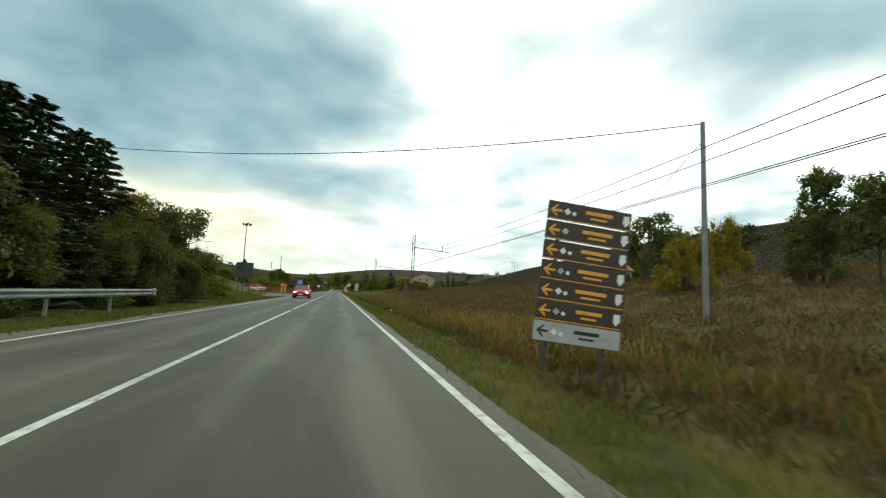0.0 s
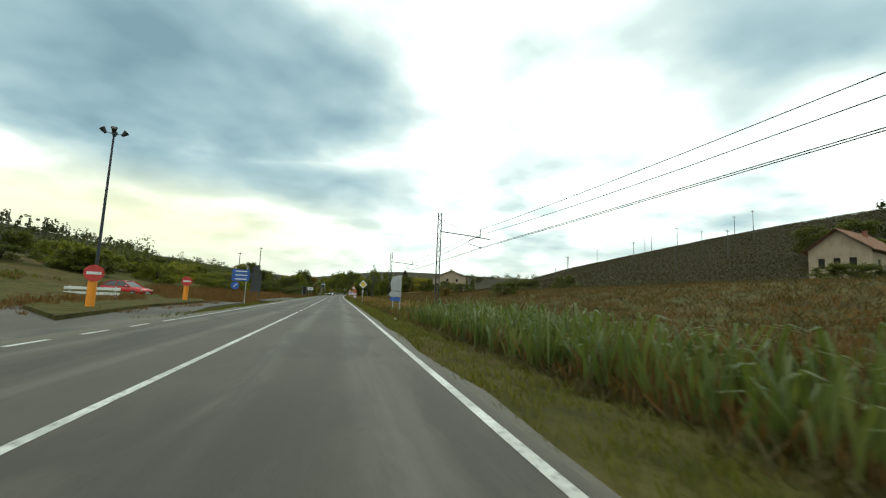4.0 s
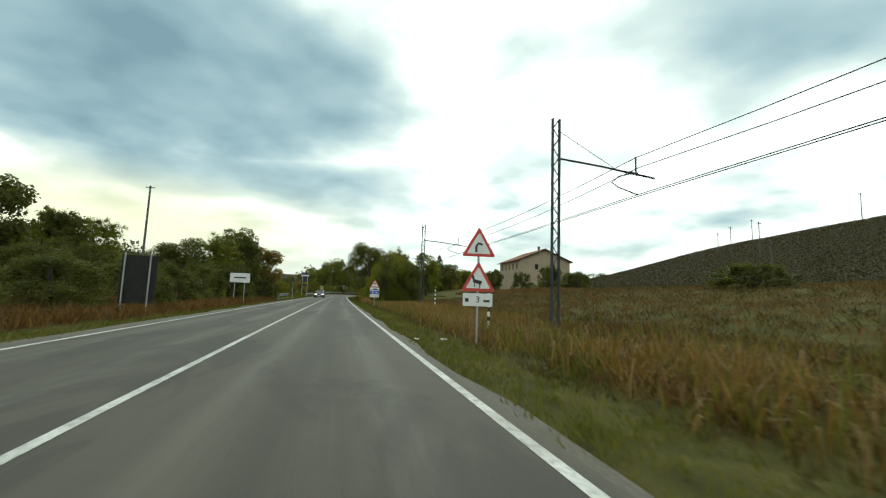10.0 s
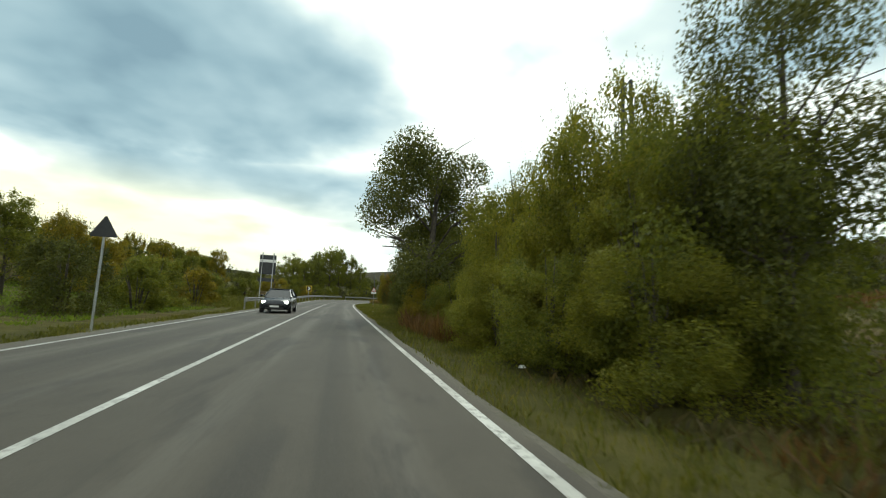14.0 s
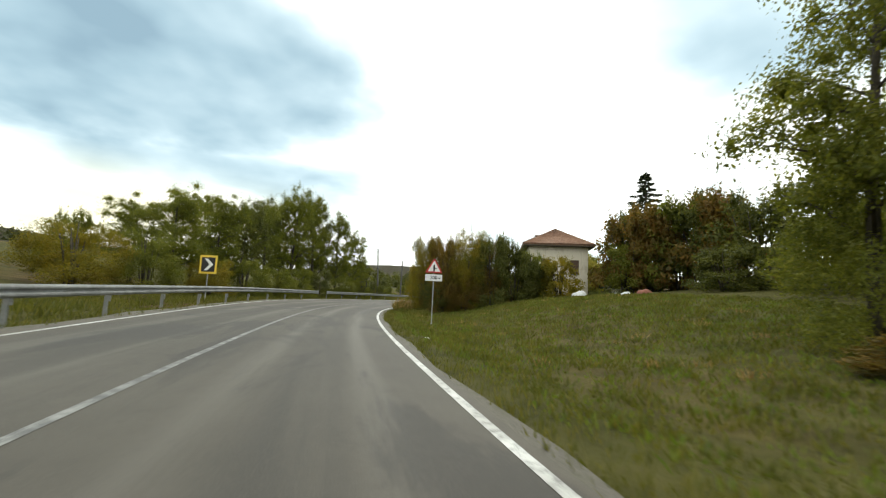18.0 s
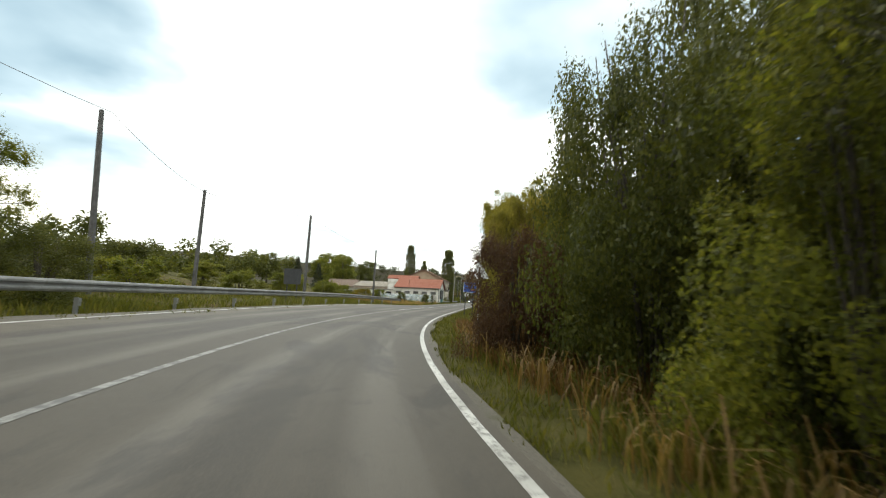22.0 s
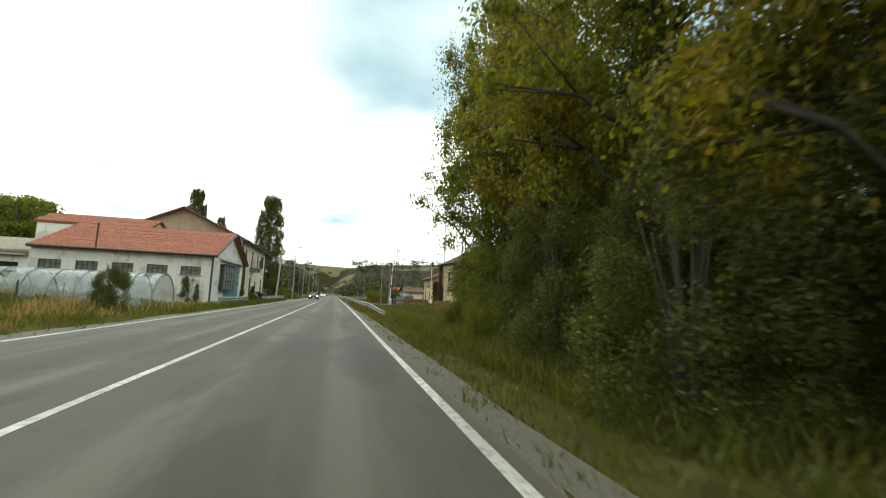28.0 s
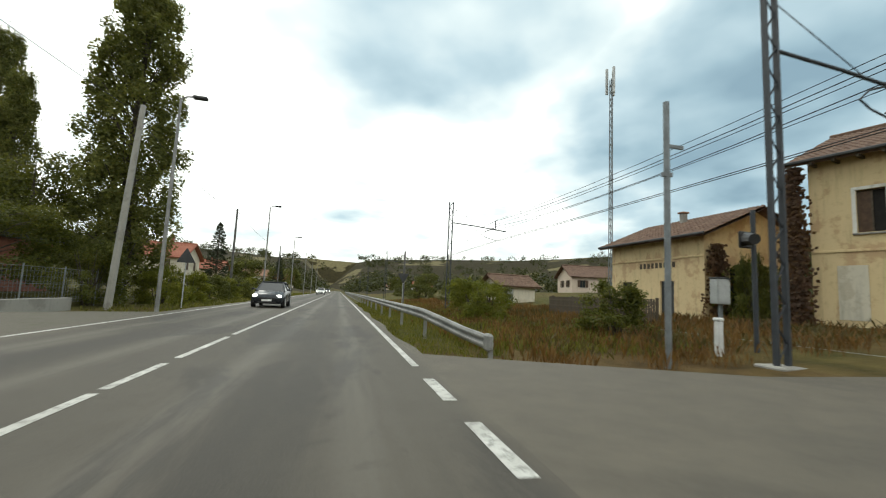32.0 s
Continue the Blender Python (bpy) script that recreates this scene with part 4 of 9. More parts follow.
def small_plate(t, x0, x1, z0, z1, mat="sign_white", text="", size=0.12, bars=()):
    p = part("plate", plate(rect(x0, x1, z0, z1, 0.015), -0.012, 0.006), mat, t)
    for a, b, c, d in bars:
        part("bar", plate(rect(a, b, c, d), -0.016, -0.0125), "sign_black", p)
    if text:
        writing("lettering", text, size, "sign_black", p, Matrix.Translation(((x0 + x1) / 2, -0.0145, (z0 + z1) / 2)), 0.003)
    return p


def sign(s, o, label, turn=0.0, lean=0.0, cat="road sign", group="road signs"):
    return thing("road_sign", put(s, o, -0.18, turn, lean), label, cat, group)


# bumps and 50
t = sign(155.4, 2.0, "orange triangle bump sign over a round 50 limit", -6)
post(t, 2.35)
tri_sign(t, 1.58, 0.92, "sign_red", "sign_orange", sym_bump)
d = part("limit_disc", plate(disc(0, 1.22, 0.32), -0.012, 0.008), "sign_white", t, "round white 50 limit sign with red rim")
part("rim", ring_plate(0, 1.22, 0.245, 0.32, -0.018, -0.012), "sign_red", d)
writing("lettering", "50", 0.36, "sign_black", d, Matrix.Translation((0, -0.016, 1.22)), 0.012)
pl = small_plate(t, -0.29, 0.29, 0.62, 0.84)
writing("lettering", "2", 0.2, "sign_black", pl, Matrix.Translation((-0.06, -0.0145, 0.73)), 0.006)
part("bar", plate(rect(0.05, 0.15, 0.69, 0.74), -0.016, -0.0125), "sign_black", pl)
for x in (-0.22, 0.22):
    part("arrow", plate([(x - 0.015, 0.66), (x + 0.015, 0.66), (x + 0.015, 0.74), (x + 0.045, 0.74), (x, 0.81), (x - 0.045, 0.74), (x - 0.015, 0.74)], -0.016, -0.0125), "sign_black", pl)

# right of way
t = sign(130.9, 2.1, "white and yellow right-of-way diamond on a grey post", -6)
post(t, 2.3)
dm = lambda r, z: [(-r, z), (0, z - r), (r, z), (0, z + r)]
p = part("panel", plate(dm(0.6, 2.75), -0.012, 0.008), "sign_white", t)
part("rim", plate(dm(0.44, 2.75), -0.015, -0.0125), "sign_black", p)
part("field", plate(dm(0.425, 2.75), -0.018, -0.0155), "sign_yellow", p)
p2 = small_plate(t, -0.11, 0.11, 1.5, 1.9)
for z in (1.58, 1.68, 1.78):
    part("bar", plate([(-0.08, z - 0.02), (0.08, z + 0.01), (0.08, z + 0.05), (-0.08, z + 0.02)], -0.016, -0.0125), "sign_black", p2)

# bend and deer
t = sign(177.0, 2.3, "two stacked warning triangles with a distance plate", -8)
post(t, 3.3)
tri_sign(t, 2.48, 0.98, "sign_red", "sign_white", sym_bend)
tri_sign(t, 1.5, 0.98, "sign_red", "sign_white", sym_deer)
small_plate(t, -0.42, 0.42, 1.08, 1.44, "sign_white", "3", 0.24, [(-0.36, -0.26, 1.2, 1.3), (0.16, 0.34, 1.2, 1.26)])

# slippery
t = sign(208.0, 2.0, "slippery road triangle over a blue snowflake panel", -4)
post(t, 2.5)
tri_sign(t, 1.95, 0.92, "sign_red", "sign_white", sym_slip)
p = part("panel", plate(rect(-0.44, 0.44, 0.98, 1.93, 0.02), -0.012, 0.006), "sign_white", t)
part("field", plate(rect(-0.42, 0.42, 1.28, 1.63), -0.016, -0.0125), "sign_blue", p)
part("symbol", plate([(-0.3, 1.70), (-0.1, 1.72), (0.32, 1.68), (0.38, 1.74), (0.1, 1.82), (0.0, 1.88), (-0.1, 1.8), (-0.28, 1.76)], -0.016, -0.0125), "sign_black", p)
for cx in (-0.17, 0.17):
    bm = bmesh.new()
    for k in range(3):
        a = math.pi * k / 3 + 0.5
        tube(bm, [(cx - 0.12 * math.cos(a), -0.02, 1.455 - 0.12 * math.sin(a)), (cx + 0.12 * math.cos(a), -0.02, 1.455 + 0.12 * math.sin(a))], 0.016, 5)
    part("snowflake", bm, "sign_white", p)
for x in (-0.33, 0.33):
    part("arrow", plate([(x - 0.02, 1.0), (x + 0.02, 1.0), (x + 0.02, 1.16), (x + 0.06, 1.16), (x, 1.25), (x - 0.06, 1.16), (x - 0.02, 1.16)], -0.016, -0.0125), "sign_black", p)
writing("lettering", "3 km", 0.16, "sign_black", p, Matrix.Translation((0.0, -0.0145, 1.11)), 0.003)

# side-road warning before the bend, with its distance plate
t = sign(307.5, 2.85, "red triangle side-road sign over a white plate", -2)
post(t, 3.0)
tri_sign(t, 2.72, 0.95, "sign_red", "sign_white", sym_side)
small_plate(t, -0.46, 0.46, 2.28, 2.64, "sign_white", "200", 0.25, [(0.26, 0.36, 2.42, 2.47)])
t = sign(357.3, 2.3, "faded white triangle with a side-road arrow", -2)
post(t, 2.8)
tri_sign(t, 2.42, 0.92, "sign_white", "sign_white", sym_side)
t = sign(359.6, 3.9, "small white delineator panel on a thin post", 0)
post(t, 1.5, 0, 0.025)
small_plate(t, -0.07, 0.07, 1.1, 1.48, "sign_white", "", 0.1, [(-0.05, 0.05, 1.26, 1.32)])

# town sign, blue with a castle
t = sign(374.9, 1.62, "large blue town sign with a castle emblem", 9, 3)
for x in (-0.3, 0.36):
    post(t, 2.7, x, 0.035, "sign_back")
p = part("panel", plate(rect(-0.54, 0.54, 2.08, 2.96, 0.03), -0.014, 0.01), "sign_white", t)
part("field", plate(rect(-0.52, 0.52, 2.10, 2.94, 0.02), -0.019, -0.0145), "sign_blue", p)
sym_plates(p, [rect(0.08, 0.34, 2.26, 2.30)], "sign_red", -0.0195)
sym_plates(p, [rect(0.10, 0.17, 2.31, 2.42), rect(0.18, 0.25, 2.31, 2.54), rect(0.26, 0.32, 2.31, 2.42)], "sign_yellow", -0.0195)
sym_plates(p, [rect(-0.46, -0.2, 2.78, 2.81), rect(0.3, 0.46, 2.72, 2.75)], "sign_white", -0.0195)
small_plate(t, -0.40, -0.08, 1.72, 1.98, "sign_white", "", 0.1, [(-0.36, -0.12, 1.76, 1.79), (-0.36, -0.12, 1.90, 1.93), (-0.28, -0.2, 1.79, 1.90)])

# bend marker
t = thing("chevron_sign", put(313.0, -10.8, 0, -12), "black and white chevron marker with a yellow rim", "road sign", "road signs")
post(t, 1.7)
p = part("panel", plate(rect(-0.58, 0.58, 1.45, 2.61), -0.012, 0.008), "sign_yellow", t)
part("field", plate(rect(-0.45, 0.45, 1.58, 2.48), -0.016, -0.0125), "sign_black", p)
part("chevron", plate([(-0.26, 1.66), (-0.03, 1.66), (0.34, 2.03), (-0.03, 2.40), (-0.26, 2.40), (0.08, 2.03)], -0.02, -0.0165), "sign_white", p)

# destination boards beside the start
t = thing("direction_board", put(6.4, 2.35, -0.2, -7, 6), "brown winery direction board with seven arrow panels", "direction board")
for x in (-0.5, 0.5):
    post(t, 2.5, x, 0.035, "sign_back")
board_rng = random.Random(3)
for i in range(7):
    z1 = 2.95 - i * 0.335
    z0 = z1 - 0.315
    p = part("panel", plate(rect(-0.74, 0.74, z0, z1, 0.015), -0.02, 0.0), "sign_brown" if i < 6 else "sign_grey", t, "" if i < 6 else "grey panel with a black arrow")
    zc = (z0 + z1) / 2
    ink = "sign_amber" if i < 6 else "sign_black"
    part("rim", plate(rect(-0.73, 0.73, z0 + 0.004, z0 + 0.018), -0.024, -0.0205), "sign_amber" if i < 6 else "sign_grey", p)
    part("arrow", plate([(-0.70, zc), (-0.58, zc + 0.11), (-0.58, zc + 0.07), (-0.63, zc + 0.02), (-0.50, zc + 0.02), (-0.50, zc - 0.02), (-0.63, zc - 0.02), (-0.58, zc - 0.07), (-0.58, zc - 0.11)], -0.024, -0.0205), ink, p)
    part("emblem", plate(disc(-0.40, zc, 0.06, 4), -0.024, -0.0205), "sign_grey" if i % 2 else "sign_white", p)
    if i != 1:
        part("emblem", plate(disc(-0.28, zc - 0.02, 0.035, 8), -0.024, -0.0205), "sign_white", p)
    w = board_rng.uniform(0.22, 0.3)
    part("bar", plate(rect(0.16 - w, 0.16 + w, zc + 0.01, zc + 0.07), -0.024, -0.0205), ink, p)
    part("bar", plate(rect(0.16 - w * 0.6, 0.16 + w * 0.6, zc - 0.07, zc - 0.035), -0.024, -0.0205), ink, p)
    if i < 6:
        part("emblem", plate([(0.60, zc + 0.09), (0.70, zc + 0.10), (0.71, zc - 0.02), (0.64, zc - 0.1), (0.59, zc - 0.03)], -0.024, -0.0205), "sign_white", p)

# sign backs and boards for the other direction
t = sign(42.7, -9.9, "back of a large warning triangle on a post", 0)
post(t, 2.9, 0, 0.035, "sign_back")
part("panel", plate(tri_outline(1.25, 2.75), -0.012, 0.012), "sign_back", t)
t = thing("direction_board", put(54.2, -12.1, 0, -4), "dark back of a direction board on two posts", "direction board")
for x in (-0.6, 0.6):
    post(t, 3.6, x, 0.045, "sign_back")
part("panel", plate(rect(-0.95, 0.95, 2.1, 3.8, 0.03), -0.012, 0.012), "sign_back", t)
t = thing("direction_board", put(109.8, -10.2, 0, 4), "blue stack of direction arrows over a small arrow disc", "direction board")
post(t, 3.2, 0.35, 0.04)
for i in range(3):
    z0 = 2.62 - i * 0.36
    p = part("panel", plate([(-0.95, z0 + 0.16), (-0.8, z0), (0.6, z0), (0.6, z0 + 0.33), (-0.8, z0 + 0.33)], -0.015, 0.01), "sign_blue", t)
    part("bar", plate(rect(-0.6, 0.4, z0 + 0.12, z0 + 0.21), -0.019, -0.0155), "sign_white", p)
p = part("panel", plate(disc(-0.55, 1.45, 0.36, 20), -0.015, 0.01), "sign_blue", t)
part("arrow", bar([(-0.38, -0.02, 1.62), (-0.7, -0.02, 1.3)], 0.035, 6), "sign_white", p)
t = thing("direction_board", put(121.4, -11.0, 0), "dark backs of stacked arrow boards on posts", "direction board")
for x in (-0.35, 0.45):
    post(t, 3.6, x, 0.05, "sign_back")
for x0, x1, z0 in ((-0.30, 0.38, 3.72), (-0.34, 0.38, 3.42), (-0.28, 0.38, 3.12), (-0.72, 0.12, 2.82), (-0.76, 0.12, 2.52)):
    part("panel", plate([(x0 - 0.16, z0 + 0.14), (x0, z0), (x1, z0), (x1, z0 + 0.28), (x0, z0 + 0.28)], -0.012, 0.012), "sign_back", t)
for x0, x1, z0, z1 in ((0.15, 0.62, 0.9, 3.05), (-0.5, 0.13, 0.9, 2.48)):
    part("panel", plate(rect(x0, x1, z0, z1, 0.03), -0.012, 0.012), "sign_back", t)
t = thing("direction_board", put(100.0, 2.9, -0.25, -3), "pale grey backs of two arrow signs over a blue plate", "direction board")
for x in (-0.25, 0.3):
    post(t, 2.2, x, 0.045)
part("panel", plate([(-0.5, 2.35), (-0.4, 1.75), (0.36, 1.75), (0.36, 3.0), (-0.35, 2.85)], -0.012, 0.012), "sign_grey", t)
part("panel", plate([(-0.6, 1.45), (-0.45, 1.3), (0.36, 1.3), (0.36, 1.72), (-0.45, 1.72)], -0.012, 0.012), "sign_grey", t)
part("plate", plate(rect(-0.45, 0.32, 0.98, 1.26, 0.02), -0.012, 0.012), "sign_blue", t)
for s, o, turn in ((88.5, -11.9, 25), (104.0, -13.0, 20)):
    t = sign(s, o, "red no-entry disc on an orange barrel post", turn)
    part("post", bar([(0, 0, -0.3), (0, 0, 1.5)], 0.17, 12), "sign_orange", t)
    d = part("disc", plate(disc(0, 1.75, 0.36), -0.2, -0.18), "sign_red", t)
    part("bar", plate(rect(-0.26, 0.26, 1.69, 1.81), -0.205, -0.2005), "sign_white", d)
t = thing("road_board", put(208.2, -10.3, 0), "white place-name board on two thin posts", "direction board")
for x in (-0.42, 0.42):
    post(t, 2.1, x, 0.035)
p = part("panel", plate(rect(-0.85, 0.85, 1.75, 2.6, 0.04), -0.012, 0.012), "sign_white", t)
part("bar", plate(rect(-0.5, 0.5, 2.12, 2.24), -0.016, -0.0125), "sign_black", p)
t = sign(237.6, -8.7, "dark back of a warning triangle on a post", 0)
post(t, 3.0, 0, 0.035, "sign_grey")
part("panel", plate(tri_outline(0.8, 2.85), -0.012, 0.012), "sign_back", t)
t = thing("information_board", put(187.4, -10.3, 0, 12), "dark back of an information board on two posts", "board")
for x in (-0.48, 0.48):
    part("post", bar([(x, 0, -0.4), (x, 0, 2.6)], 0.035, 8), "sign_grey", t)
part("panel", boxes((-0.6, 0.75, 0.045, 0.085, 0.35, 2.5), bev=0.01), "board_dark", t)
t = thing("billboard", put(277.4, -10.5, -0.2, 6), "tall dark billboard back with a white stripe on two posts", "billboard")
for x in (-0.62, 0.62):
    part("post", boxes((x - 0.05, x + 0.05, -0.14, -0.04, -0.5, 6.25), bev=0.01), "sign_grey", t)
part("panel", boxes((-0.93, 0.93, -0.035, 0.02, 3.6, 5.95)), "sign_back", t, "dark weathered billboard panel")
part("stripe", boxes((-0.92, 0.92, -0.042, -0.037, 5.05, 5.4)), "sign_white", t)
part("lower_panel", boxes((-0.9, 0.9, -0.035, 0.02, 2.75, 3.15)), "sign_back", t)
for s, o in ((349.0, -12.6), (372.5, -13.0)):
    t = thing("roadside_board", put(s, o, 0, 10), "dark back of a roadside board on posts", "board")
    for x in (-0.4, 0.4):
        post(t, 1.9, x, 0.05, "sign_back")
    part("panel", plate(rect(-0.7, 0.7, 1.2, 2.5, 0.03), -0.012, 0.03), "sign_back", t)

# striped delineators
for s, o in ((182.4, 4.6), (204.0, 7.2)):
    t = thing("delineator_post", put(s, o, 0.3 if o > 7 else -0.1), "thin black and white striped marker post", "marker post", "marker posts")
    part("pole", boxes((-0.05, 0.05, -0.03, 0.03, -0.3, 1.7), bev=0.01), "sign_white", t)
    for k in range(4):
        part("band", boxes((-0.053, 0.053, -0.034, 0.034, 0.3 + k * 0.38, 0.48 + k * 0.38)), "sign_black", t)

# ---- poles, lamps and cables ----


def wood_pole(s, o, h, label="grey wooden telephone pole", r=0.13, lean=0.0, mat="pole_wood", arms=0):
    t = thing("utility_pole", put(s, o, 0, 0, lean), label, "utility pole", "utility poles")
    part("pole", bar([(0, 0, -0.6), (0, 0, h * 0.5), (0, 0, h)], [r, r * 0.88, r * 0.72], 10), mat, t)
    for k in range(arms):
        part("crossarm", boxes((-0.7, 0.7, -0.05, 0.05, h - 0.35 - 0.5 * k, h - 0.23 - 0.5 * k)), mat, t)
        for x in (-0.6, 0.0, 0.6):
            part("insulator", bar([(x, 0, h - 0.23 - 0.5 * k), (x, 0, h - 0.08 - 0.5 * k)], 0.04, 6), "sign_grey", t)
    part("cap", bar([(0, 0, h), (0, 0, h + 0.05)], [r * 0.74, r * 0.3], 8), "sign_back", t)
    return t


wood_pole(14.3, 13.0, 8.8, "blue-grey steel pole with a cable to a far pole", 0.12, 0.0, "mast_grey")
wood_pole(31.0, -19.0, 9.6, "dark pole carrying a cable across the road", 0.12, 0, "pole_wood", 1)
wire([at(14.3, 13.0, 8.75), at(31.0, -19.0, 9.5)], 0.02, "black cable hung across the road", 1.0, parts=14)
wire([at(14.3, 13.0, 8.0), at(60, 38, 9.5)], 0.012, "black cable running up the slope", 0.6, parts=10)
wood_pole(60, 38, 9.0)
wood_pole(243.1, -32.5, 17.4, "tall dark wooden power pole with crossarm", 0.19, 0.0, "pole_wood", 1)
wood_pole(205.0, -31.0, 12.0, "dark wooden power pole", 0.15, 0, "pole_wood", 1)
for s, o, h in ((357.5, -15.6, 8.8), (367.1, -17.6, 7.6), (378.4, -14.6, 8.2), (400.7, -14.0, 7.9)):
    wood_pole(s, o, h, "plain grey wooden telephone pole", 0.15, -3.5 if s < 360 else 0.5)
wire([at(343.5, -15.0, 7.5), at(357.5, -15.6, 8.7), at(367.1, -17.6, 7.5), at(378.4, -14.6, 8.1), at(400.7, -14.0, 7.8)], 0.012, "thin telephone cable between wooden poles", 0.35)
for s, o, h in ((497.6, -11.6, 9.7),):
    wood_pole(s, o, h, "grey concrete power pole", 0.17, 2.5, "concrete")
for s, o, h in ((522, -12.0, 9.0), (560, -12.5, 9.0), (524, 6.0, 6.0)):
    wood_pole(s, o, h, "dark wooden pole near the railway", 0.13, 0.0)
wood_pole(484.5, 27.5, 8.0, "thin grey steel pole beside the station", 0.09, 0.0, "mast_grey")
wood_pole(484.4, 35.0, 10.4, "thick dark blue-grey pole in the railway field", 0.17, 0.0, "mast_steel")
wire([at(497.6, -11.6, 9.4), at(470, -11.6, 8.4)], 0.014, "black cable from the house to a pole", 0.5)
wire([at(497.6, -11.6, 9.4), at(522, -12.0, 8.8), at(560, -12.5, 8.8)], 0.014, "black cable between poles", 0.8)
wire([at(484.5, 27.5, 7.8), at(500, 90, 10)], 0.012, "thin black cable over the fields", 0.9, parts=12)


def street_lamp(s, o, h=9.1):
    t = thing("street_lamp", put(s, o, 0), "tall grey street lamp with one flat head", "street lamp", "street lamps on the left")
    part("pole", bar([(0, 0, -0.3), (0, 0, h * 0.6), (0, 0, h)], [0.085, 0.07, 0.05], 10), "galvanised", t)
    part("arm", bar([(0, 0, h), (0.25, 0, h + 0.14), (0.55, 0, h + 0.16)], 0.035, 6), "galvanised", t)
    part("head", boxes((0.45, 1.05, -0.13, 0.13, h + 0.08, h + 0.22), bev=0.04), "sign_back", t, "flat dark lamp head")


for s, o in ((494.6, -8.5), (519.8, -8.5), (546, -8.6), (573, -8.7), (600, -8.8), (628, -8.9)):
    street_lamp(s, o)
t = thing("lamp_mast", put(115.3, -24.5, 0), "tall dark lamp mast with four floodlights", "lamp mast")
part("pole", bar([(0, 0, -0.4), (0, 0, 9), (0, 0, 16.2)], [0.16, 0.12, 0.08], 10), "mast_steel", t)
for a in range(4):
    x, y = math.cos(a * 1.57 + 0.4), math.sin(a * 1.57 + 0.4)
    part("bracket", bar([(0, 0, 16.1), (x * 0.7, y * 0.7, 16.25)], 0.035, 6), "mast_steel", t)
    part("floodlight", bar([(x * 0.65, y * 0.65, 16.1), (x * 1.0, y * 1.0, 16.55)], [0.12, 0.3], 8), "sign_back", t, "dark round floodlight")
# phone mast behind the station
t = thing("phone_mast", put(509.0, 22.8, 0), "slender lattice phone mast with white antennas", "phone mast")
for a in range(3):
    x, y = 0.2 * math.cos(a * 2.09), 0.2 * math.sin(a * 2.09)
    part("leg", bar([(x, y, -0.3), (x * 0.7, y * 0.7, 22.5)], 0.05, 6), "mast_grey", t)
bm = bmesh.new()
for k in range(34):
    for a in range(3):
        p0, p1 = a * 2.09, (a + 1) * 2.09
        z0, z1 = k * 0.65, (k + 1) * 0.65
        r0 = 0.2 * (1 - 0.3 * z0 / 22.5)
        tube(bm, [(r0 * math.cos(p0), r0 * math.sin(p0), z0), (r0 * math.cos(p1), r0 * math.sin(p1), z1)], 0.02, 4, False)
part("lacing", bm, "mast_grey", t)
for a in range(3):
    x, y = 0.4 * math.cos(a * 2.09 + 0.5), 0.4 * math.sin(a * 2.09 + 0.5)
    part("antenna", boxes((x - 0.12, x + 0.12, y - 0.08, y + 0.08, 21.0, 23.6), bev=0.02), "sign_grey", t, "pale panel antenna")
# poles on the vineyard ridge
for s, o, h in ((150, 150, 9), (190, 120, 8), (232, 146, 9), (263, 152, 9), (205, 150, 8), (285, 118, 7), (300, 140, 8), (175, 96, 8), (240, 90, 7), (168, 108, 9), (216, 112, 10), (255, 104, 10), (188, 140, 9), (226, 128, 9), (272, 112, 9)):
    p = at(s, o)
    z = float(ground_z(np.array([p.x]), np.array([p.y]))[0])
    t = thing("utility_pole", pose(p.x, p.y, z), "thin dark power pole on the vineyard slope", "utility pole", "utility poles")
    part("pole", bar([(0, 0, -0.6), (0, 0, h)], [0.13, 0.09], 6), "pole_wood", t)
    part("crossarm", boxes((-0.8, 0.8, -0.06, 0.06, h - 0.5, h - 0.36)), "pole_wood", t)

# ---- houses ----


def wall(parent, w, h, holes, mat, m, thick=0.3, name="wall"):
    """An upright wall with real openings: x along it, z up, its outer face towards -y."""
    xs = sorted({0.0, w, *[a for q in holes for a in q[:2]]})
    zs = sorted({-0.6, h, *[a for q in holes for a in q[2:4]]})
    bm = bmesh.new()
    inside = lambda x, z: any(q[0] < x < q[1] and q[2] < z < q[3] for q in holes)
    for x0, x1 in zip(xs, xs[1:]):
        for z0, z1 in zip(zs, zs[1:]):
            if inside((x0 + x1) / 2, (z0 + z1) / 2):
                continue
            for y, flip in ((0.0, False), (thick, True)):
                v = [bm.verts.new(c) for c in ((x0, y, z0), (x1, y, z0), (x1, y, z1), (x0, y, z1))]
                bm.faces.new(v[::-1] if flip else v)
    rims = [(q[0], q[1], q[2], q[3], -1) for q in holes] + [(0.0, w, -0.6, h, 1)]
    for x0, x1, z0, z1, sgn in rims:
        ring = [(x0, z0), (x1, z0), (x1, z1), (x0, z1)]
        for i in range(4):
            (a, b), (c, d) = ring[i], ring[(i + 1) % 4]
            v = [bm.verts.new(p) for p in ((a, 0, b), (c, 0, d), (c, thick, d), (a, thick, b))]
            bm.faces.new(v if sgn < 0 else v[::-1])
    bmesh.ops.remove_doubles(bm, verts=bm.verts, dist=0.001)
    ob = part(name, bm, mat, parent)
    ob.matrix_local = m
    return ob


def gable(parent, w, rise, mat, m, thick=0.3, skew=0.5):
    ob = part("gable", plate([(0, 0), (w, 0), (w * skew, rise)], 0, thick), mat, parent)
    ob.matrix_local = m
    return ob


